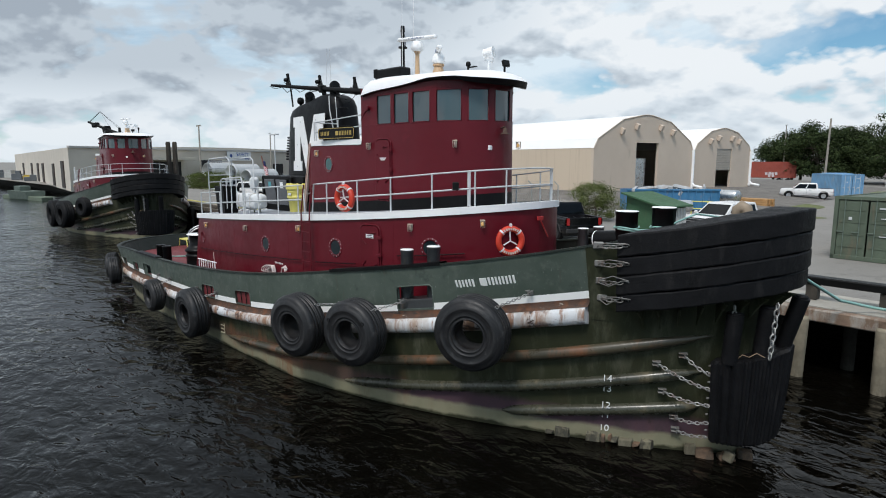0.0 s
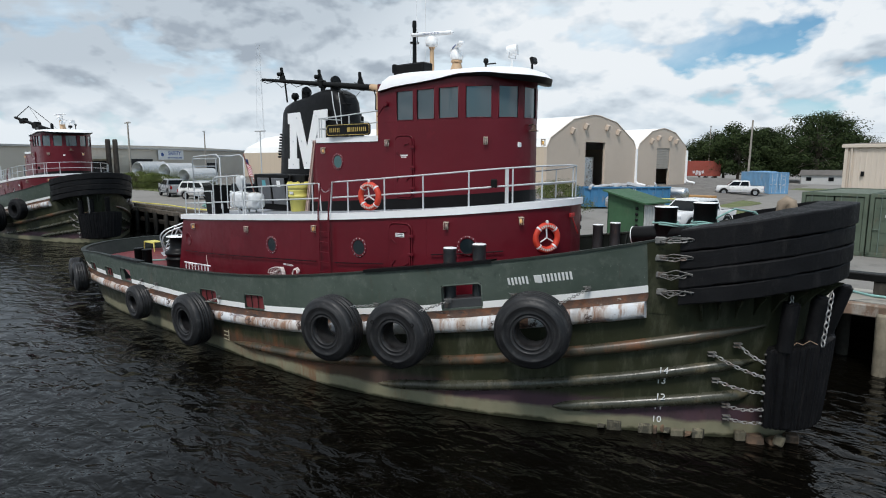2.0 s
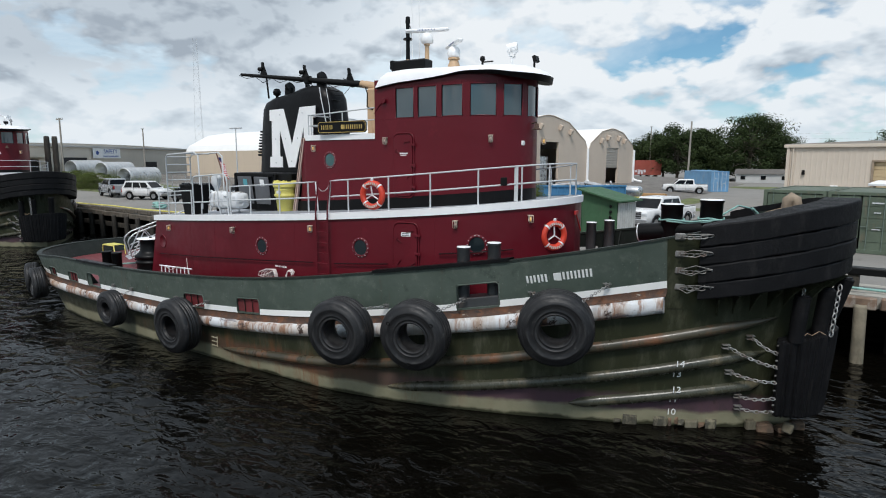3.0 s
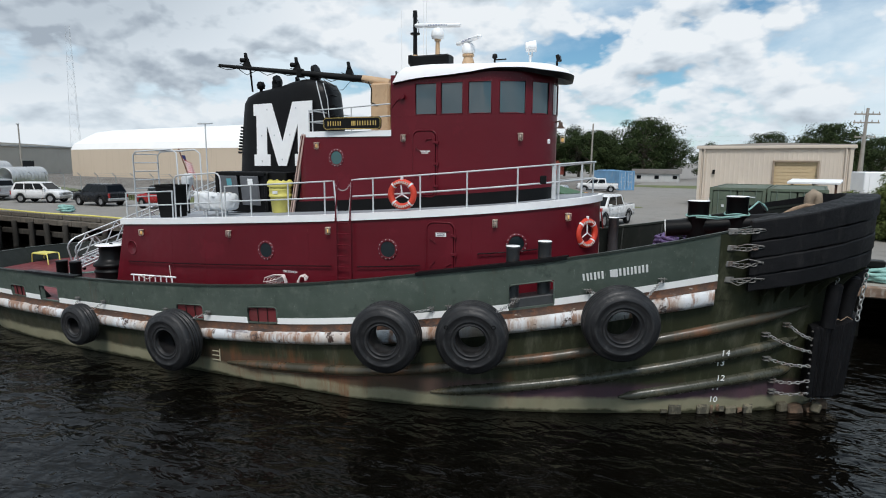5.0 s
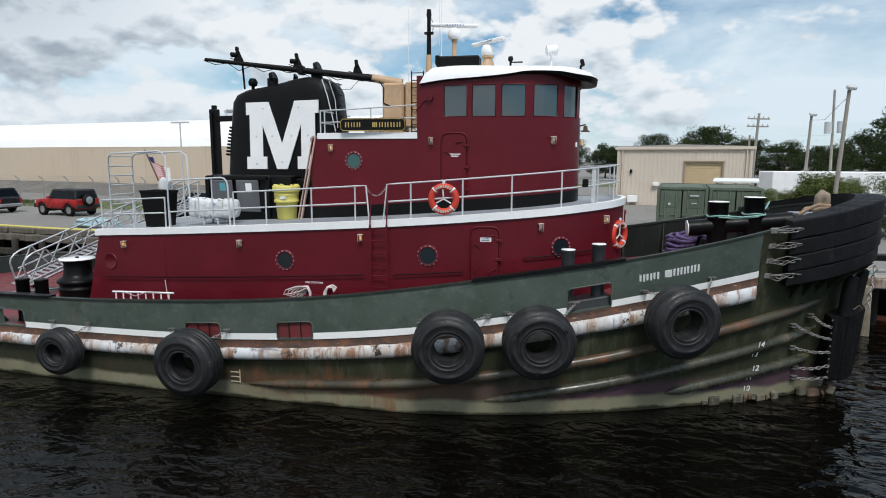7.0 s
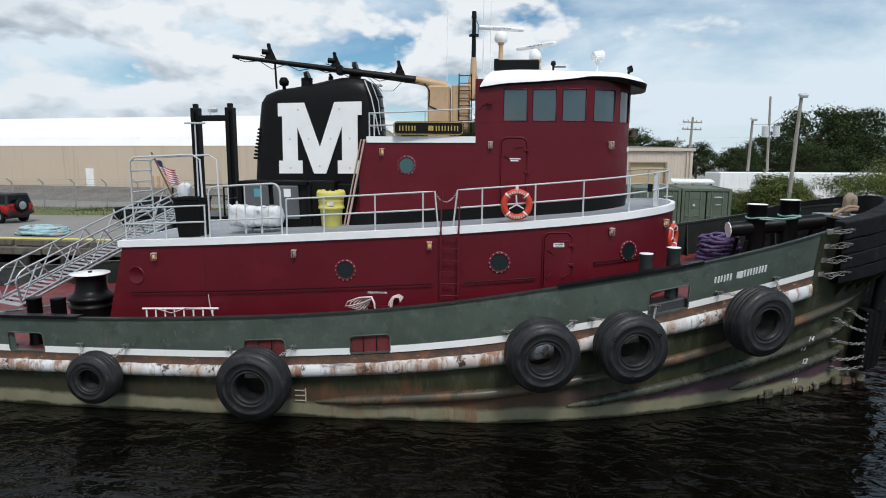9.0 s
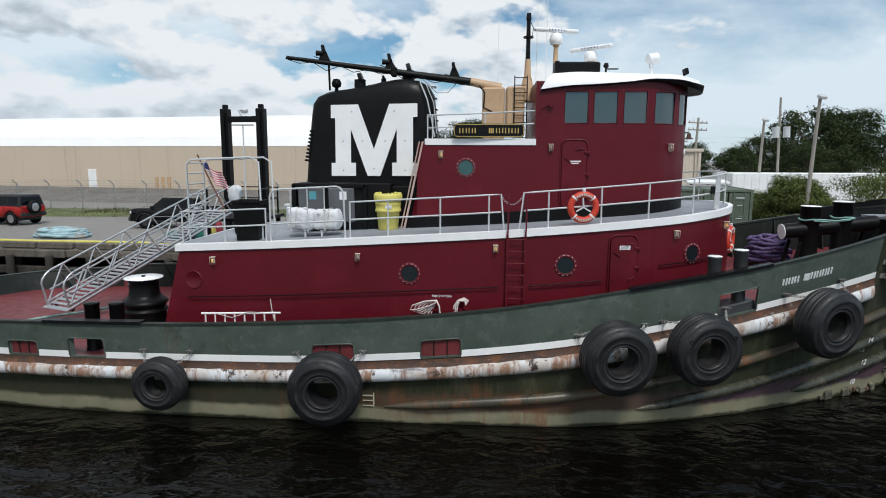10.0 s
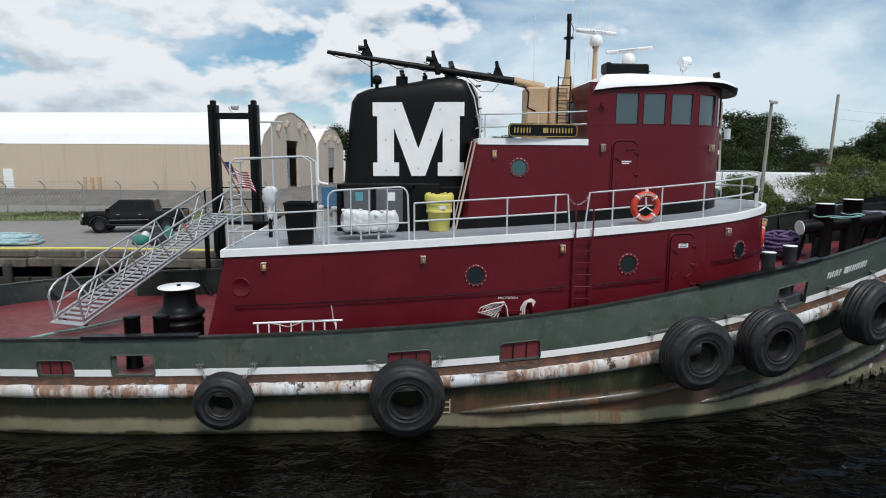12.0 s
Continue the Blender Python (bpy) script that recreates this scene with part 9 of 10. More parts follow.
for k in range(14):
    x = -75 - 7.5 * k + rnd.uniform(-2, 2)
    c = rnd.choice(((0.5, 0.36, 0.06), (0.4, 0.4, 0.38), (0.12, 0.13, 0.14), (0.3, 0.12, 0.07)))
    s = Shape()
    w, d, h = rnd.uniform(1.2, 3.2), rnd.uniform(1, 2), rnd.uniform(0.8, 1.9)
    s.box((0, 0, h * 0.35), (w, d, h * 0.7), ch=0.06)
    s.box((w * 0.15, 0, h * 0.8), (w * 0.5, d * 0.8, h * 0.5), ch=0.06)
    o = part("quay_equipment", s, coat("equipment_paint_%d" % k, c, 0.6, 0.15, 1.0))
    o.matrix_basis = pose(x, pier_y(x) + 4.2 + rnd.uniform(0, 3), GROUND, 0, 0, rnd.uniform(0, 90))
    tagged(o, "small covered machine standing on the far quay", "equipment", "equipment on the far quay")
# ---- vehicles ----
def car_paint(name, base, rough=0.25):
    return coat(name, base, rough, 0.05, 0.6, tuple(min(1, c * 0.7 + 0.02) for c in base), (0.62, 0.85), 2.0, fleck=0.03, spec=0.28)


rim_metal = coat("alloy_rim", (0.5, 0.5, 0.51), 0.35, 0.1, 3.0, metal=0.8)
lamp_clear = coat("lamp_lens", (0.6, 0.62, 0.64), 0.15, 0.1, 3.0)
lamp_red = coat("red_lens", (0.35, 0.02, 0.02), 0.2, 0.1, 3.0)
trim_black = coat("black_trim", (0.02, 0.02, 0.021), 0.6, 0.2, 2.0)
p_black, p_red, p_white = car_paint("car_black", (0.005, 0.005, 0.006), 0.18), car_paint("car_red", (0.36, 0.02, 0.02)), car_paint("car_white", (0.72, 0.72, 0.72))
p_dark, p_grey = car_paint("car_dark_grey", (0.014, 0.015, 0.018)), car_paint("car_silver", (0.32, 0.33, 0.34))
# side shapes: (x, belt height) of the lower body; cabin base and roof
SHAPES = {
    "pickup": dict(L=5.85, W=2.02, clear=0.46, belt=[(-2.92, 1.18), (-2.88, 1.25), (-1.3, 1.26), (1.05, 1.24), (1.65, 1.27), (2.5, 1.26), (2.8, 1.23), (2.9, 1.10), (2.92, 0.95)], cab=(-1.28, 1.68, -1.14, 0.86), roof=1.93, wheels=(-1.88, 1.95), r=0.45, bed=True, well=(-2.86, -1.34)),
    "suv": dict(L=4.5, W=1.9, clear=0.40, belt=[(-2.25, 1.0), (-2.2, 1.14), (-0.5, 1.14), (0.95, 1.12), (1.75, 1.06), (2.12, 0.95), (2.24, 0.75)], cab=(-2.16, 1.2, -1.85, 0.5), roof=1.82, wheels=(-1.32, 1.36), r=0.40, bed=False),
    "jeep": dict(L=4.3, W=1.85, clear=0.5, belt=[(-2.05, 1.10), (-2.0, 1.18), (0.6, 1.18), (0.75, 1.20), (1.95, 1.10), (2.1, 1.05), (2.15, 0.85)], cab=(-2.0, 0.72, -1.9, 0.42), roof=1.85, wheels=(-1.28, 1.35), r=0.42, bed=False),
}


def vehicle(kind, name, label, paint, at, roof_mat=None, spare=False):
    d = SHAPES[kind]
    v = thing(name, label, "car" if kind != "pickup" else "pickup truck", "parked vehicles", at=at)
    W, cl, r = d["W"] / 2, d["clear"], d["r"]
    bx, bz = [p[0] for p in d["belt"]], [p[1] for p in d["belt"]]
    xs = sorted(set(list(np.linspace(bx[0], bx[-1], 26)) + bx))
    s = Shape()
    rows = []
    for x in xs:
        zt = float(np.interp(x, bx, bz))
        if d["bed"] and x < d["well"][1] + 0.02:
            zt -= 0.30
        e = min(1.0, 0.86 + 0.14 * min((x - bx[0]) / 0.35, (bx[-1] - x) / 0.5, 1.0))
        zb = cl
        for wx in d["wheels"]:
            if abs(x - wx) < r * 1.15:
                zb = max(zb, r + math.sqrt(max((r * 1.15) ** 2 - (x - wx) ** 2, 0)) * 0.98)
        zb = min(zb, zt - 0.12)
        w = W * e
        half = [(w * 0.93, zb), (w, zb + 0.03), (w, lerp(zb, zt, 0.55)), (w * 0.985, zt - 0.06), (w * 0.93, zt)]
        rows.append([Vector((x, -y, z)) for y, z in half] + [Vector((x, y, z)) for y, z in reversed(half)])
    s.grid(rows, closed=True)
    s.add(rows[0], [tuple(range(10))])
    s.add(rows[-1], [tuple(range(10))[::-1]])
    body = part("body", s, paint, v)
    s = Shape()
    s.box((0, 0, cl + 0.05), (d["L"] * 0.9, W * 1.5, 0.25))
    for wx in d["wheels"]:
        s.box((wx, 0, r + 0.1), (r * 2.2, W * 1.7, r * 1.1))
    part("underbody", s, trim_black, v)
    # cabin
    a0, a1, t0, t1 = d["cab"]
    zb = float(np.interp(0, bx, bz)) - 0.02
    zt = d["roof"]
    tm = (t0 + t1) / 2
    wi, wt = W * 0.93, W * 0.76
    s = Shape()
    base = [(a0, -wi), (a1, -wi), (a1, wi), (a0, wi)]
    topq = [(t0, -wt), (t1, -wt), (t1, wt), (t0, wt)]
    s.grid([[Vector((x, y, zb)) for x, y in base], [Vector((x, y, zt - 0.07)) for x, y in topq]] + [[Vector((tm + (x - tm) * g, y * g, zt - h)) for x, y in topq] for g, h in ((0.975, 0.035), (0.92, 0.012))], closed=True, smooth=False)
    s.add([(tm + (x - tm) * 0.92, y * 0.92, zt - 0.012) for x, y in topq] + [(tm, 0, zt)], [(0, 1, 4), (1, 2, 4), (2, 3, 4), (3, 0, 4)], 0, True)
    cab = part("cabin", s, roof_mat or paint, v)

    def glass(q, name2):
        c = sum((Vector(p) for p in q), Vector()) / 4
        n = (Vector(q[1]) - Vector(q[0])).cross(Vector(q[2]) - Vector(q[0])).normalized()
        if n.dot(c - Vector((0, 0, 1.2))) < 0:
            n = -n
        s2 = Shape()
        s2.prism([c + (Vector(p) - c) * 1.0 + n * 0.004 for p in q], n * 0.008)
        part(name2, s2, car_glass, cab)

    def cabpt(f, g, sg):
        x0, x1 = lerp(a0, t0, g), lerp(a1, t1, g)
        return Vector((lerp(x0, x1, f), sg * lerp(wi, wt, g), lerp(zb, zt - 0.07, g)))

    splits = (0.06, 0.34, 0.37, 0.64, 0.67, 0.93) if not d["bed"] else (0.07, 0.45, 0.49, 0.93)
    for sg in (-1, 1):
        for k in range(0, len(splits), 2):
            f0, f1 = splits[k], splits[k + 1]
            glass([cabpt(f0, 0.12, sg), cabpt(f1, 0.12, sg), cabpt(f1, 0.9, sg), cabpt(f0, 0.9, sg)], "side_window")
    glass([Vector((lerp(a1, t1, 0.1), -wi * 0.88, lerp(zb, zt, 0.1))), Vector((lerp(a1, t1, 0.1), wi * 0.88, lerp(zb, zt, 0.1))), Vector((lerp(a1, t1, 0.92), wt * 0.9, lerp(zb, zt - 0.07, 0.92))), Vector((lerp(a1, t1, 0.92), -wt * 0.9, lerp(zb, zt - 0.07, 0.92)))], "windscreen")
    glass([Vector((lerp(a0, t0, 0.15), -wi * 0.85, lerp(zb, zt, 0.15))), Vector((lerp(a0, t0, 0.15), wi * 0.85, lerp(zb, zt, 0.15))), Vector((lerp(a0, t0, 0.88), wt * 0.88, lerp(zb, zt - 0.07, 0.88))), Vector((lerp(a0, t0, 0.88), -wt * 0.88, lerp(zb, zt - 0.07, 0.88)))], "rear_window")
    if d["bed"]:
        w0, w1 = d["well"]
        s = Shape()
        s.box(((w0 + w1) / 2, 0, 0.97), (w1 - w0, W * 1.8, 0.03))
        part("bed_floor", s, trim_black, v)
        for sg in (-1, 1):
            s = Shape()
            s.grid([[Vector((x, sg * W * yy, zz)) for yy, zz in ((0.995, 0.90), (0.995, 1.16), (0.97, 1.24), (0.90, 1.265), (0.86, 1.25), (0.86, 0.95))] for x in (w0 - 0.04, w1 + 0.05)])
            part("bed_side", s, paint, v)
            s = Shape()
            s.box(((w0 + w1) / 2, sg * W * 0.885, 1.27), (w1 - w0, 0.13, 0.02), ch=0.006)
            part("bed_rail", s, trim_black, v)
        s = Shape()
        s.box((w0 - 0.02, 0, 1.08), (0.08, W * 1.72, 0.36), ch=0.02)
        part("tailgate", s, paint, v)
    # bumpers, grille, lamps, mirrors
    chrome = trim_black if kind == "jeep" or paint is p_black else rim_metal
    for bxx, hh in ((bx[-1] + 0.02, 0.26), (bx[0] - 0.02, 0.22)):
        s = Shape()
        s.box((bxx, 0, cl + 0.16), (0.16, W * 1.9, hh), ch=0.04)
        part("bumper", s, chrome, v)
    if kind == "pickup":
        for sg in (-1, 1):
            s = Shape()
            s.box((0.1, sg * (W + 0.01), cl + 0.03), (2.9, 0.12, 0.05), ch=0.015)
            part("side_step", s, chrome, v)
            s = Shape()
            s.box((0.25, sg * (W + 0.004), cl + 0.30), (2.3, 0.016, 0.028), ch=0.005)
            part("side_moulding", s, rim_metal, v, "bright side moulding")
            for wx in d["wheels"]:
                s = Shape()
                s.tube([(wx + r * 1.2 * math.cos(a), sg * (W + 0.0), r + r * 1.13 * math.sin(a)) for a in np.linspace(0.15, math.pi - 0.15, 15)], 0.035, 6)
                part("wheel_arch", s, trim_black, v)
            for xh in (-0.1, 1.15):
                s = Shape()
                s.box((xh - 0.3, sg * (W + 0.012), 1.08), (0.2, 0.03, 0.04), ch=0.01)
                part("door_handle", s, rim_metal, v, "chrome door handle")
    gh = 0.40 if kind == "pickup" else 0.26
    s = Shape()
    s.box((bx[-1] - 0.01, 0, bz[-1] + 0.02), (0.06, W * 1.12, gh), ch=0.02)
    grille = part("grille", s, trim_black, v)
    for q in (-0.33, 0.0, 0.33):
        s = Shape()
        s.box((bx[-1] + 0.025, 0, bz[-1] + 0.02 + q * gh), (0.025, W * 1.10, 0.045), ch=0.008)
        part("grille_bar", s, chrome, grille)
    for sg in (-1, 1):
        for f in (0.42, 0.90):
            s = Shape()
            xd = lerp(a0, a1, f) - (0.1 if f > 0.5 else 0.0)
            s.box((xd, sg * (W - 0.004), cl + 0.42), (0.012, 0.02, 0.62))
            part("door_seam", s, trim_black, v)
    s = Shape()
    for sg in (-1, 1):
        s.box((lerp(a0, a1, 0.5), sg * (wi + 0.006), zb + 0.03), ((a1 - a0) * 0.86, 0.02, 0.03))
    part("window_trim", s, trim_black, v)
    for sg in (-1, 1):
        s = Shape()
        s.box((bx[-1] - 0.05, sg * W * 0.72, bz[-1] + 0.06), (0.14, 0.34, 0.18), ch=0.03)
        part("headlight", s, lamp_clear, v)
        s = Shape()
        s.box((bx[0] + 0.01, sg * W * 0.84, bz[0] - 0.12), (0.08, 0.16, 0.36), ch=0.02)
        part("tail_light", s, lamp_red, v)
        s = Shape()
        s.box((a1 - 0.25, sg * (W + 0.1), zb + 0.12), (0.12, 0.2, 0.16), ch=0.03)
        part("mirror", s, paint, v)
        for wx in d["wheels"]:
            at2 = pose(wx, sg * (W - 0.13), r, 90)
            s = Shape()
            s.lathe([(r * 0.58, 0.10), (r * 0.75, 0.125), (r * 0.95, 0.11), (r, 0.08), (r, -0.08), (r * 0.95, -0.11), (r * 0.6, -0.11)], at2, 24)
            w = part("wheel", s, rubber, v)
            s = Shape()
            s.lathe([(0.0, 0.07 * sg * -1), (r * 0.15, 0.08 * -sg), (r * 0.45, 0.06 * -sg), (r * 0.58, 0.1 * -sg), (r * 0.6, 0.09 * -sg)], at2, 20)
            part("rim", s, trim_black if paint is p_black else rim_metal, w)
    if spare:
        s = Shape()
        s.lathe([(0.0, 0.1), (r * 0.55, 0.1), (r * 0.95, 0.11), (r, 0.06), (r, -0.1), (0.0, -0.1)], pose(bx[0] - 0.16, 0.05, 1.1, 0, 90, 0), 24)
        part("spare_wheel", s, rubber, v)
        s = Shape()
        s.lathe([(0.0, -0.12), (r * 0.5, -0.115), (r * 0.6, -0.10)], pose(bx[0] - 0.16, 0.05, 1.1, 0, 90, 0), 20)
        part("spare_rim", s, rim_metal, v)
    return v


vehicle("pickup", "pickup_truck", "black crew-cab pickup truck parked on the pier", p_black, pose(-19.5, 18.1, GROUND, 0, 0, 188) @ Matrix.Diagonal((0.875, 0.92, 0.94, 1.0)))
vehicle("jeep", "off_road_car", "red off-road car with black hardtop and spare wheel", p_red, pose(-31.0, 18.9, GROUND, 0, 0, 170), trim_black, True)
vehicle("suv", "estate_car", "dark grey sport utility car parked on the pier", p_dark, pose(-38.4, 19.3, GROUND, 0, 0, 178))
vehicle("suv", "estate_car", "white sport utility car parked on the pier", p_white, pose(-46.0, 19.6, GROUND, 0, 0, 20))
vehicle("pickup", "pickup_truck", "silver pickup truck parked on the pier", p_grey, pose(-53.5, 20.6, GROUND, 0, 0, 165))
vehicle("pickup", "pickup_truck", "white crew-cab pickup truck parked in the yard", p_white, pose(2.25, 21.3, GROUND, 0, 0, 255) @ Matrix.Scale(0.96, 4))
vehicle("pickup", "pickup_truck", "black pickup truck parked behind the deckhouse", p_black, pose(-4.2, 14.6, GROUND, 0, 0, 150))
vehicle("pickup", "pickup_truck", "white utility pickup truck on the far yard", p_white, pose(-4.0, 61.6, GROUND, 0, 0, 195) @ Matrix.Diagonal((0.84, 0.9, 0.9, 1.0)))
# jumble of gear on the pier beside the gangway
def soft_bag(name, label, at, size, mat):
    s = Shape()
    rows = []
    for f, r in ((0.0, 0.75), (0.08, 0.95), (0.4, 1.0), (0.75, 0.86), (0.94, 0.55), (1.0, 0.2)):
        rows.append([Vector((size[0] / 2 * r * math.cos(q) * (1 + 0.09 * math.sin(3 * q + 5 * f)), size[1] / 2 * r * math.sin(q) * (1 + 0.08 * math.sin(4 * q + f)), size[2] * f)) for q in np.linspace(0, 2 * math.pi, 17)[:-1]])
    s.grid(rows, closed=True)
    s.add(rows[0], [tuple(range(16))[::-1]])
    s.add(rows[-1], [tuple(range(16))])
    o = part(name, s, mat)
    o.matrix_basis = at
    return tagged(o, label, "bag")


teal_cloth, navy_cloth = coat("teal_tarpaulin", (0.03, 0.20, 0.16), 0.7, 0.2), coat("dark_duffel_cloth", (0.02, 0.022, 0.03), 0.8, 0.2)
dull_yellow, dull_red = coat("dull_yellow_bag", (0.42, 0.34, 0.07), 0.7, 0.15), coat("dull_red_bag", (0.28, 0.03, 0.04), 0.7, 0.15)
for x, y, sz, ml, lb, nm in ((-17.2, 12.6, (0.8, 0.5, 0.45), teal_cloth, "teal tarpaulin bundle on the pier", "tarpaulin_bundle"), (-16.3, 12.4, (0.9, 0.6, 0.6), navy_cloth, "dark duffel bag on the pier", "duffel_bag"),
                             (-16.8, 13.6, (0.7, 0.6, 0.75), navy_cloth, "dark duffel bag on the pier", "duffel_bag"), (-16.2, 13.4, (0.5, 0.5, 0.8), teal_cloth, "teal tarpaulin bundle on the pier", "tarpaulin_bundle"),
                             (-15.7, 13.9, (0.45, 0.4, 0.55), dull_yellow, "dull yellow gear bag on the pier", "gear_bag"), (-15.9, 15.2, (0.5, 0.4, 0.7), dull_red, "dull red gear bag on the pier", "gear_bag"),
                             (-17.4, 13.7, (0.4, 0.4, 0.5), canvas_white, "pale sack on the pier", "sack")):
    soft_bag(nm, lb, pose(x, y, GROUND + 0.005, 0, 0, x * 40), sz, ml)
# ---- second tug moored astern ----
tug_b = thing("tugboat", "second maroon and green tugboat moored astern, bow towards the first", "boat", at=pose(-43.4, 5.8, 0, 0, 0, -8) @ Matrix.Diagonal((1.04, 1.13, 1.0, 1.0)))
build_hull(tug_b, True)
build_bow_fender(tug_b)
build_stem_pad(tug_b)
build_house(tug_b)
build_wheelhouse(tug_b)
build_funnel(tug_b)
s = Shape()
s.cyl((-2.6, 0.2, 6.4), (-2.6, 0.2, 8.9), 0.16, 0.10, 10)
s.cyl((-2.6, 0.2, 8.3), (-6.2, -1.5, 9.5), 0.15, 0.10, 10)
s.box((-5.4, -1.1, 9.2), (0.6, 0.4, 0.35), pose(0, 0, 0, 0, -15, 24), 0.04)
s.box((-4.2, -0.5, 8.8), (0.5, 0.5, 0.5), pose(0, 0, 0, 0, -15, 24), 0.04)
derrick = part("derrick", s, sign_black, tug_b, "black lowered derrick behind the wheelhouse")
for q in ((-6.1, -1.45, 9.5), (-3.8, -0.2, 8.7), (-2.6, 0.2, 8.9), (0.3, 0.0, 8.3)):
    s = Shape()
    s.tube([(-4.7, -0.8, 10.4), q], 0.012 if q[0] > -6 else 0.03, 4)
    part("stay_wire", s, sign_black, derrick)
build_roof_gear(tug_b)
build_rails(tug_b, False)
for o in list(tug_b.children):
    if o.name.split(".")[0] in ("wheelhouse", "lower_house"):
        o.matrix_basis = Matrix.Translation((1.6, 0, 0)) @ Matrix.Diagonal((1.12, 1.1, 1.0, 1.0)) @ Matrix.Translation((-1.6, 0, 0))
for x, y, z, R in ((6.0, -3.65, 2.4, 0.75), (3.0, -4.5, 1.7, 1.08), (0.6, -4.9, 1.6, 1.1), (-2.6, -4.9, 1.3, 0.6)):
    n = outward(x, z)
    m = tug_b.matrix_basis @ face_pose(Vector((x, y, z)), n)
    t = thing("tyre_fender", "black rubber tyre hung along the second tug", "tyre fender", "tyre fenders along the second tug", at=m)
    part("tyre", tyre_shape(R, 0.36), rubber, t)
# ---- trees and bushes ----
def leaf_mat(name, a, b):
    k = Nodes(name)
    geo = k.nt.nodes.new("ShaderNodeNewGeometry").outputs["Random Per Island"]
    col = k.mix(geo, a, b)
    col = k.mix(k.math("MULTIPLY", k.noise(0.35, 3), 0.6), col, tuple(c * 0.45 for c in a))
    return k.finish(col, 0.8, 0.0, None, 0.0, 0.1)


leaf_dark = leaf_mat("oak_leaves", (0.022, 0.036, 0.014), (0.060, 0.084, 0.030))
leaf_mid = leaf_mat("yard_bush_leaves", (0.07, 0.095, 0.028), (0.16, 0.19, 0.06))
bark = coat("tree_bark", (0.10, 0.08, 0.06), 0.9, 0.3, 2.0, depth=0.02, bump_scale=14)


def crown(s, rnd, clumps, leaf, per):
    for c, r in clumps:
        for _ in range(per):
            d = Vector((rnd.gauss(0, 1), rnd.gauss(0, 1), rnd.gauss(0, 1))).normalized()
            p = Vector(c) + Vector((d.x * r[0], d.y * r[1], d.z * r[2])) * rnd.uniform(0.55, 1.05)
            n = (d + Vector((rnd.uniform(-0.7, 0.7), rnd.uniform(-0.7, 0.7), rnd.uniform(-0.2, 0.9)))).normalized()
            a = n.orthogonal().normalized()
            a = Matrix.Rotation(rnd.uniform(0, 6.28), 3, n) @ a
            b = n.cross(a)
            k = leaf * rnd.uniform(0.6, 1.3)
            s.add([p - a * k, p - b * k * 0.45, p + a * k, p + b * k * 0.45], [(0, 1, 2, 3)])


def make_tree(name, seed, h, spread, leaf, n_clumps, per, mat, label, trunk_share=0.35):
    rnd = random.Random(seed)
    t = thing(name, label, "tree" if h > 5 else "bush")
    s = Shape()
    base = Vector((0, 0, -0.2))
    top = Vector((rnd.uniform(-0.3, 0.3), rnd.uniform(-0.3, 0.3), h * 0.62))
    r0 = h * 0.022
    s.tube([base, base.lerp(top, 0.4) + Vector((rnd.uniform(-0.2, 0.2), 0, 0)), top], [r0 * 1.3, r0, r0 * 0.5], 8)
    clumps = []
    for k in range(n_clumps):
        a = rnd.uniform(0, 6.28)
        f = rnd.uniform(0.0, 1.0)
        z = h * lerp(trunk_share, 0.9, f)
        rad = spread * math.sqrt(max(0.05, 1 - ((f - 0.38) / 0.68) ** 2)) * rnd.uniform(0.35, 1.0)
        c = Vector((rad * math.cos(a), rad * math.sin(a), z))
        g = spread * rnd.uniform(0.14, 0.34)
        clumps.append((c, (g * 1.2, g * 1.2, g * 0.8)))
        if k % 2 == 0:
            st = base.lerp(top, rnd.uniform(0.45, 0.95))
            s.tube([st, st.lerp(c, 0.5) + Vector((0, 0, 0.1 * h * 0.2)), c], [r0 * 0.45, r0 * 0.3, r0 * 0.12], 5)
    part("trunk", s, bark, t)
    s = Shape()
    crown(s, rnd, clumps, leaf, per)
    part("crown", s, mat, t)
    return t


rnd = random.Random(21)
oaks = [make_tree("tree", 30 + k, 10.5 + k, 5.4 + 0.5 * k, 0.20, 70, 190, leaf_dark, "broad dark green tree in the far tree line", 0.18) for k in range(3)]
for o, (x, y) in zip(oaks, ((-22, 124), (-12, 126), (-2, 129))):
    o.matrix_basis = pose(x, y, GROUND, 0, 0, 40 * x)
    o["group"] = "far tree line"
spots = []
for x in np.arange(-26, 160, 6.0):
    y = 127 - 0.28 * max(0, x - 10) + rnd.uniform(-5, 5)
    spots.append((x + rnd.uniform(-2, 2), y, rnd.uniform(0.6, 0.82) if x > 4 else rnd.uniform(0.72, 0.95)))
for x in np.arange(36, 110, 6.5):
    spots.append((x + rnd.uniform(-2, 2), 74 - 0.25 * (x - 36) + rnd.uniform(-4, 4), rnd.uniform(0.5, 0.75)))
for x, y, k in ((58, 96, 1.25), (66, 98, 1.1), (88, 90, 1.2), (30, 112, 1.0), (-3, 118, 1.05), (-16, 116, 1.1)):
    spots.append((x, y, k))
for i, (x, y, k) in enumerate(spots):
    o = copy_thing(oaks[i % 3], pose(x, y, GROUND, 0, 0, rnd.uniform(0, 360)))
    o.scale = (k * rnd.uniform(0.9, 1.2), k * rnd.uniform(0.9, 1.2), k)
bush_a = make_tree("bush", 60, 3.4, 2.2, 0.07, 70, 330, leaf_mid, "tall green bush beside the yard fence", 0.08)
bush_b = make_tree("bush", 61, 3.6, 2.6, 0.06, 60, 260, leaf_mid, "spreading green bush beside the yard fence", 0.06)
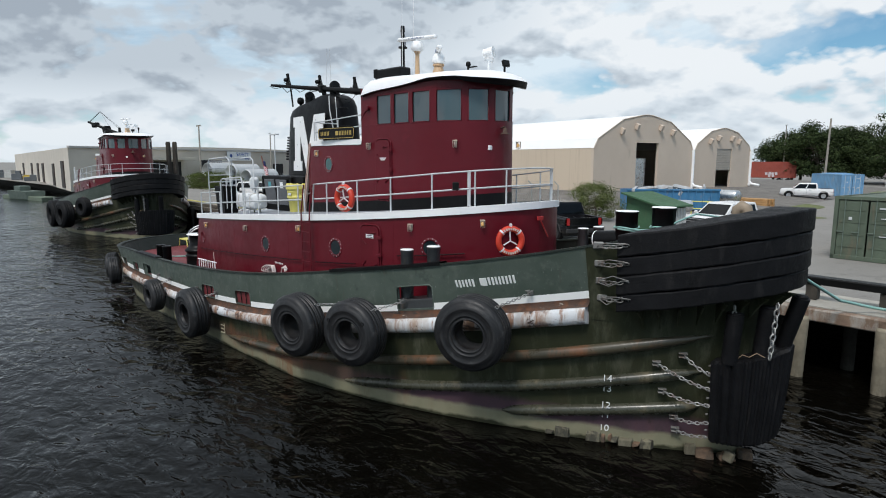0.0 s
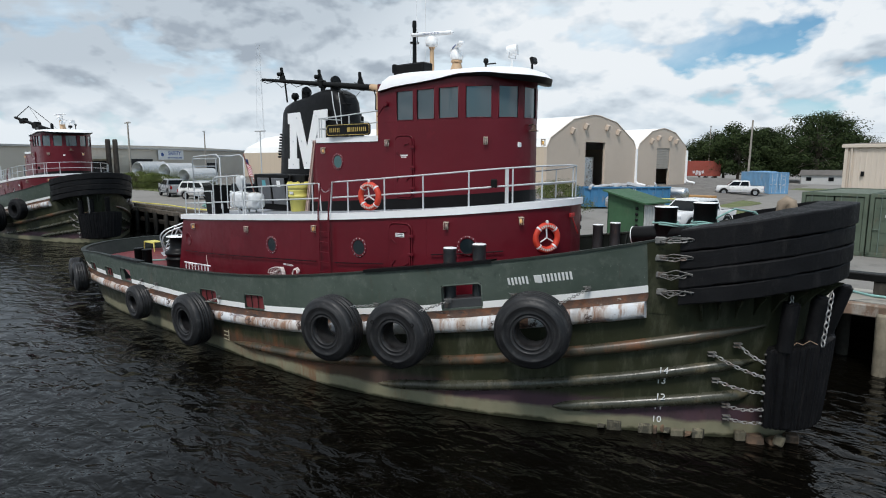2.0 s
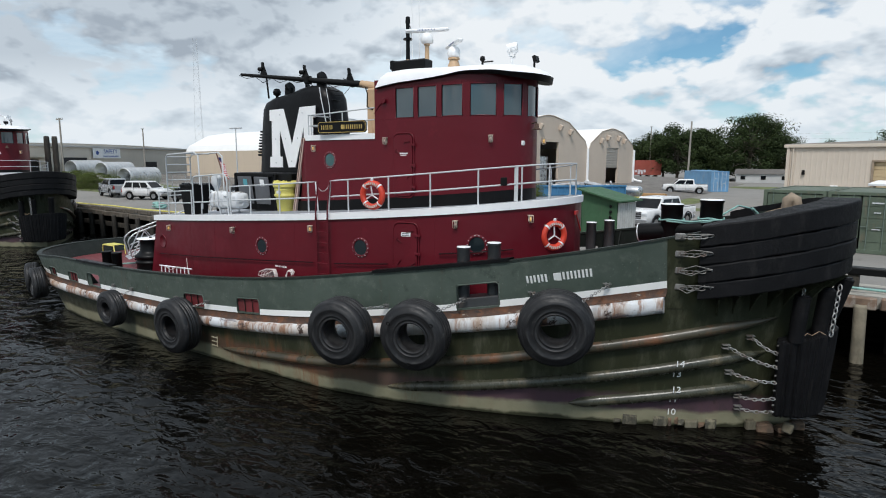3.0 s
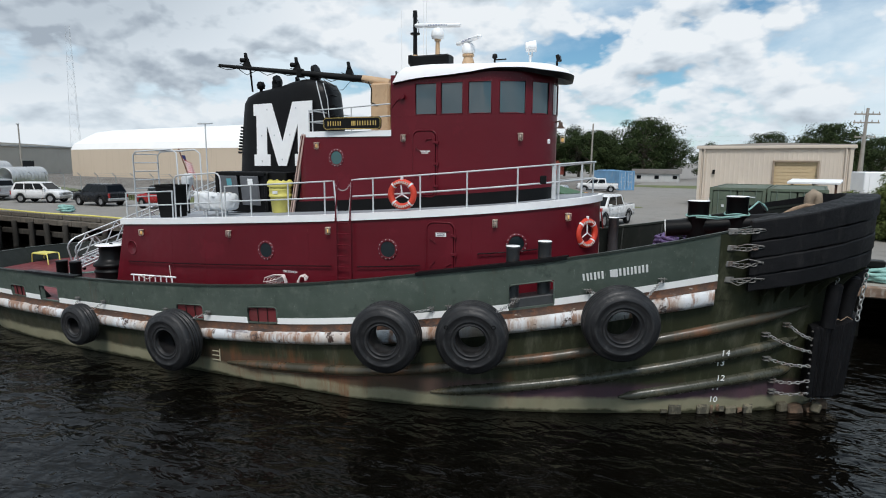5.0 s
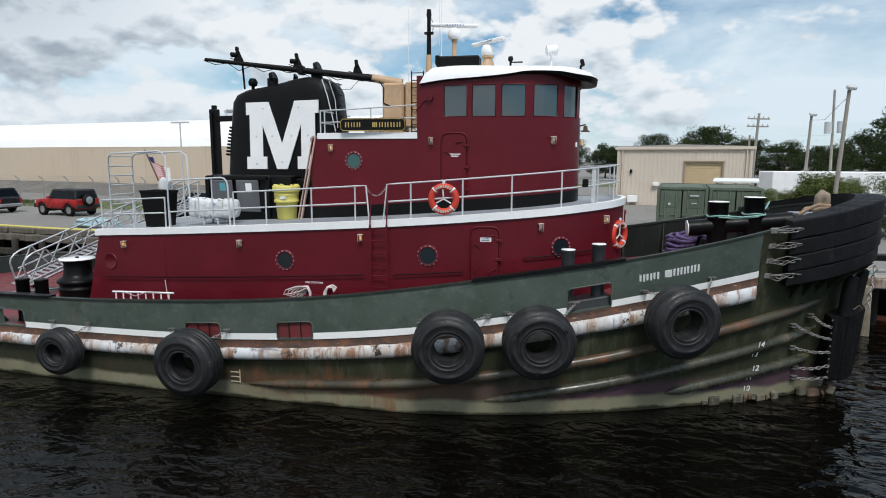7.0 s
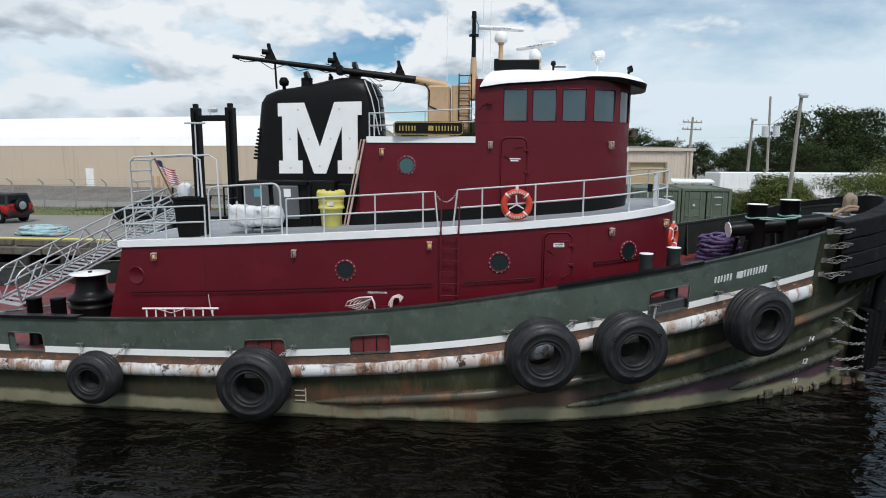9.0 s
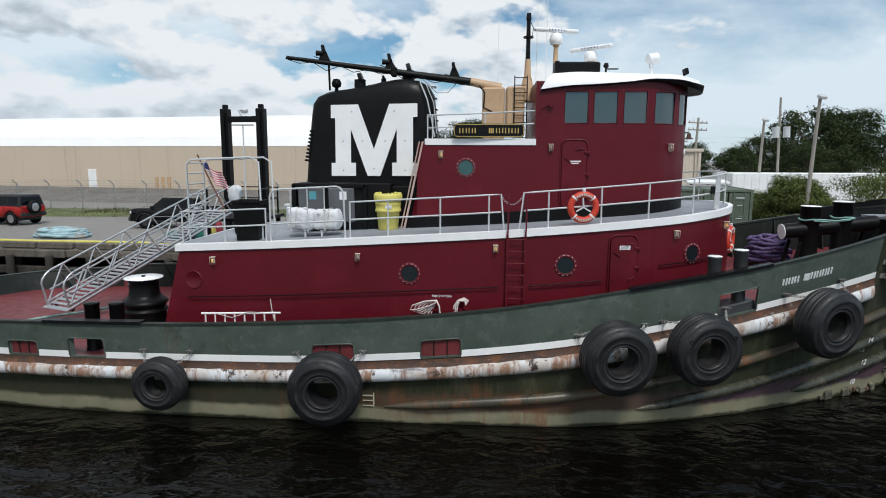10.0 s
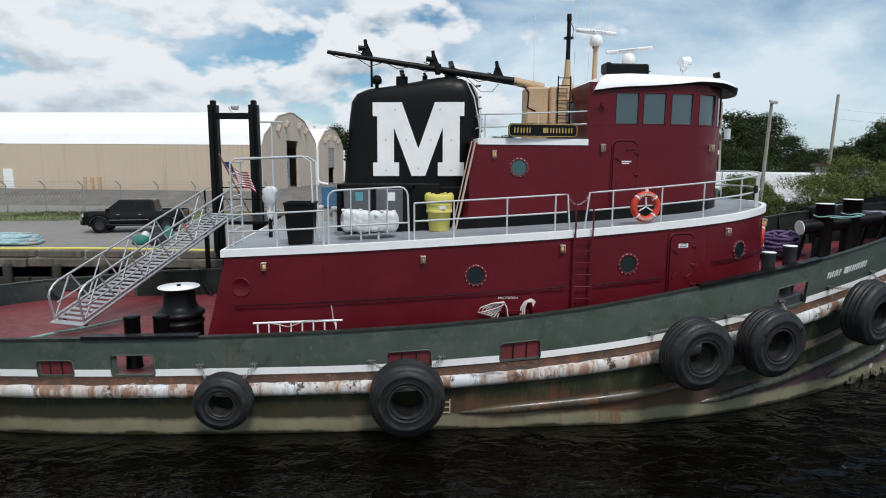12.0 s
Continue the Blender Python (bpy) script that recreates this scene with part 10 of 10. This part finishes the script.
bush_a.matrix_basis, bush_b.matrix_basis = pose(17.2, 20.0, GROUND), pose(21.0, 18.6, GROUND)
for m, k, src in ((pose(24.5, 18.0, GROUND, 0, 0, 80), 1.0, bush_b), (pose(28.2, 17.0, GROUND, 0, 0, 160), 1.35, bush_a), (pose(25.6, 20.5, GROUND, 0, 0, 250), 1.3, bush_b), (pose(19.0, 22.5, GROUND, 0, 0, 200), 0.9, bush_a), (pose(15.6, 21.7, GROUND, 0, 0, 300), 0.7, bush_a),
                  (pose(32.0, 18.5, GROUND, 0, 0, 20), 1.1, bush_b), (pose(-7.5, 24.0, GROUND, 0, 0, 20), 0.75, bush_b), (pose(23.2, 16.0, GROUND, 0, 0, 20), 0.6, bush_b), (pose(36, 15.0, GROUND, 0, 0, 120), 1.0, bush_a)):
    o = copy_thing(src, m)
    o.scale = (k, k, k)
# rough grass strip and weeds by the fence
s = Shape()
rows = [[Vector((x, y0 + 0.8 * math.sin(x * 0.23 + y0), GROUND + dz)) for x in np.arange(-78, -12, 2.0)] for y0, dz in ((24.4, 0.008), (25.2, 0.10), (28.5, 0.10), (30.6, 0.012))]
s.grid(rows)
tagged(part("grass_verge", s, grass_mat), "rough weedy grass verge along the fence", "grass", kind="structure")
s = Shape()
for k in range(16000):
    x, y = rnd.uniform(-78, -13), rnd.gauss(27.2, 1.4)
    h = rnd.uniform(0.06, 0.20) * (1.2 if math.sin(x * 0.4) > 0.2 else 0.6)
    a = rnd.uniform(0, 6.28)
    d = Vector((math.cos(a), math.sin(a), 0)) * 0.03
    p = Vector((x, y, GROUND + 0.05))
    s.add([p - d, p + d, p + Vector((rnd.uniform(-0.15, 0.15), rnd.uniform(-0.15, 0.15), h))], [(0, 1, 2)])
weed_leaf = leaf_mat("verge_weed_leaves", (0.066, 0.074, 0.032), (0.125, 0.12, 0.062))
tagged(part("weeds", s, weed_leaf), "tufts of green weeds on the verge", "weeds", kind="stuff")
s = Shape()
for cx, cy, rx, ry in ((-0.9, 36.5, 4.2, 2.2), (-16, 95, 14, 12), (12, 84, 16, 6), (-2.5, 46, 3.2, 7), (-6.5, 53, 4.5, 5)):
    s.add([(cx + rx * math.cos(a) * (1 + 0.1 * math.sin(3 * a)), cy + ry * math.sin(a), GROUND + 0.012) for a in np.linspace(0, 2 * math.pi, 33)[:-1]], [tuple(range(32))])
tagged(part("lawn", s, grass_mat), "patches of mown grass in the yard", "grass", kind="structure")
# overgrown weeds before the culverts
for x, y, k in ((-76, 27.2, 0.75), (-72.5, 27.6, 0.6), (-69.5, 27.2, 0.7), (-66.5, 27.5, 0.55), (-79.5, 28.0, 0.65)):
    o = copy_thing(bush_b, pose(x, y, GROUND, 0, 0, x * 31))
    o.scale = (k * 1.3, k * 1.3, k * 0.95)
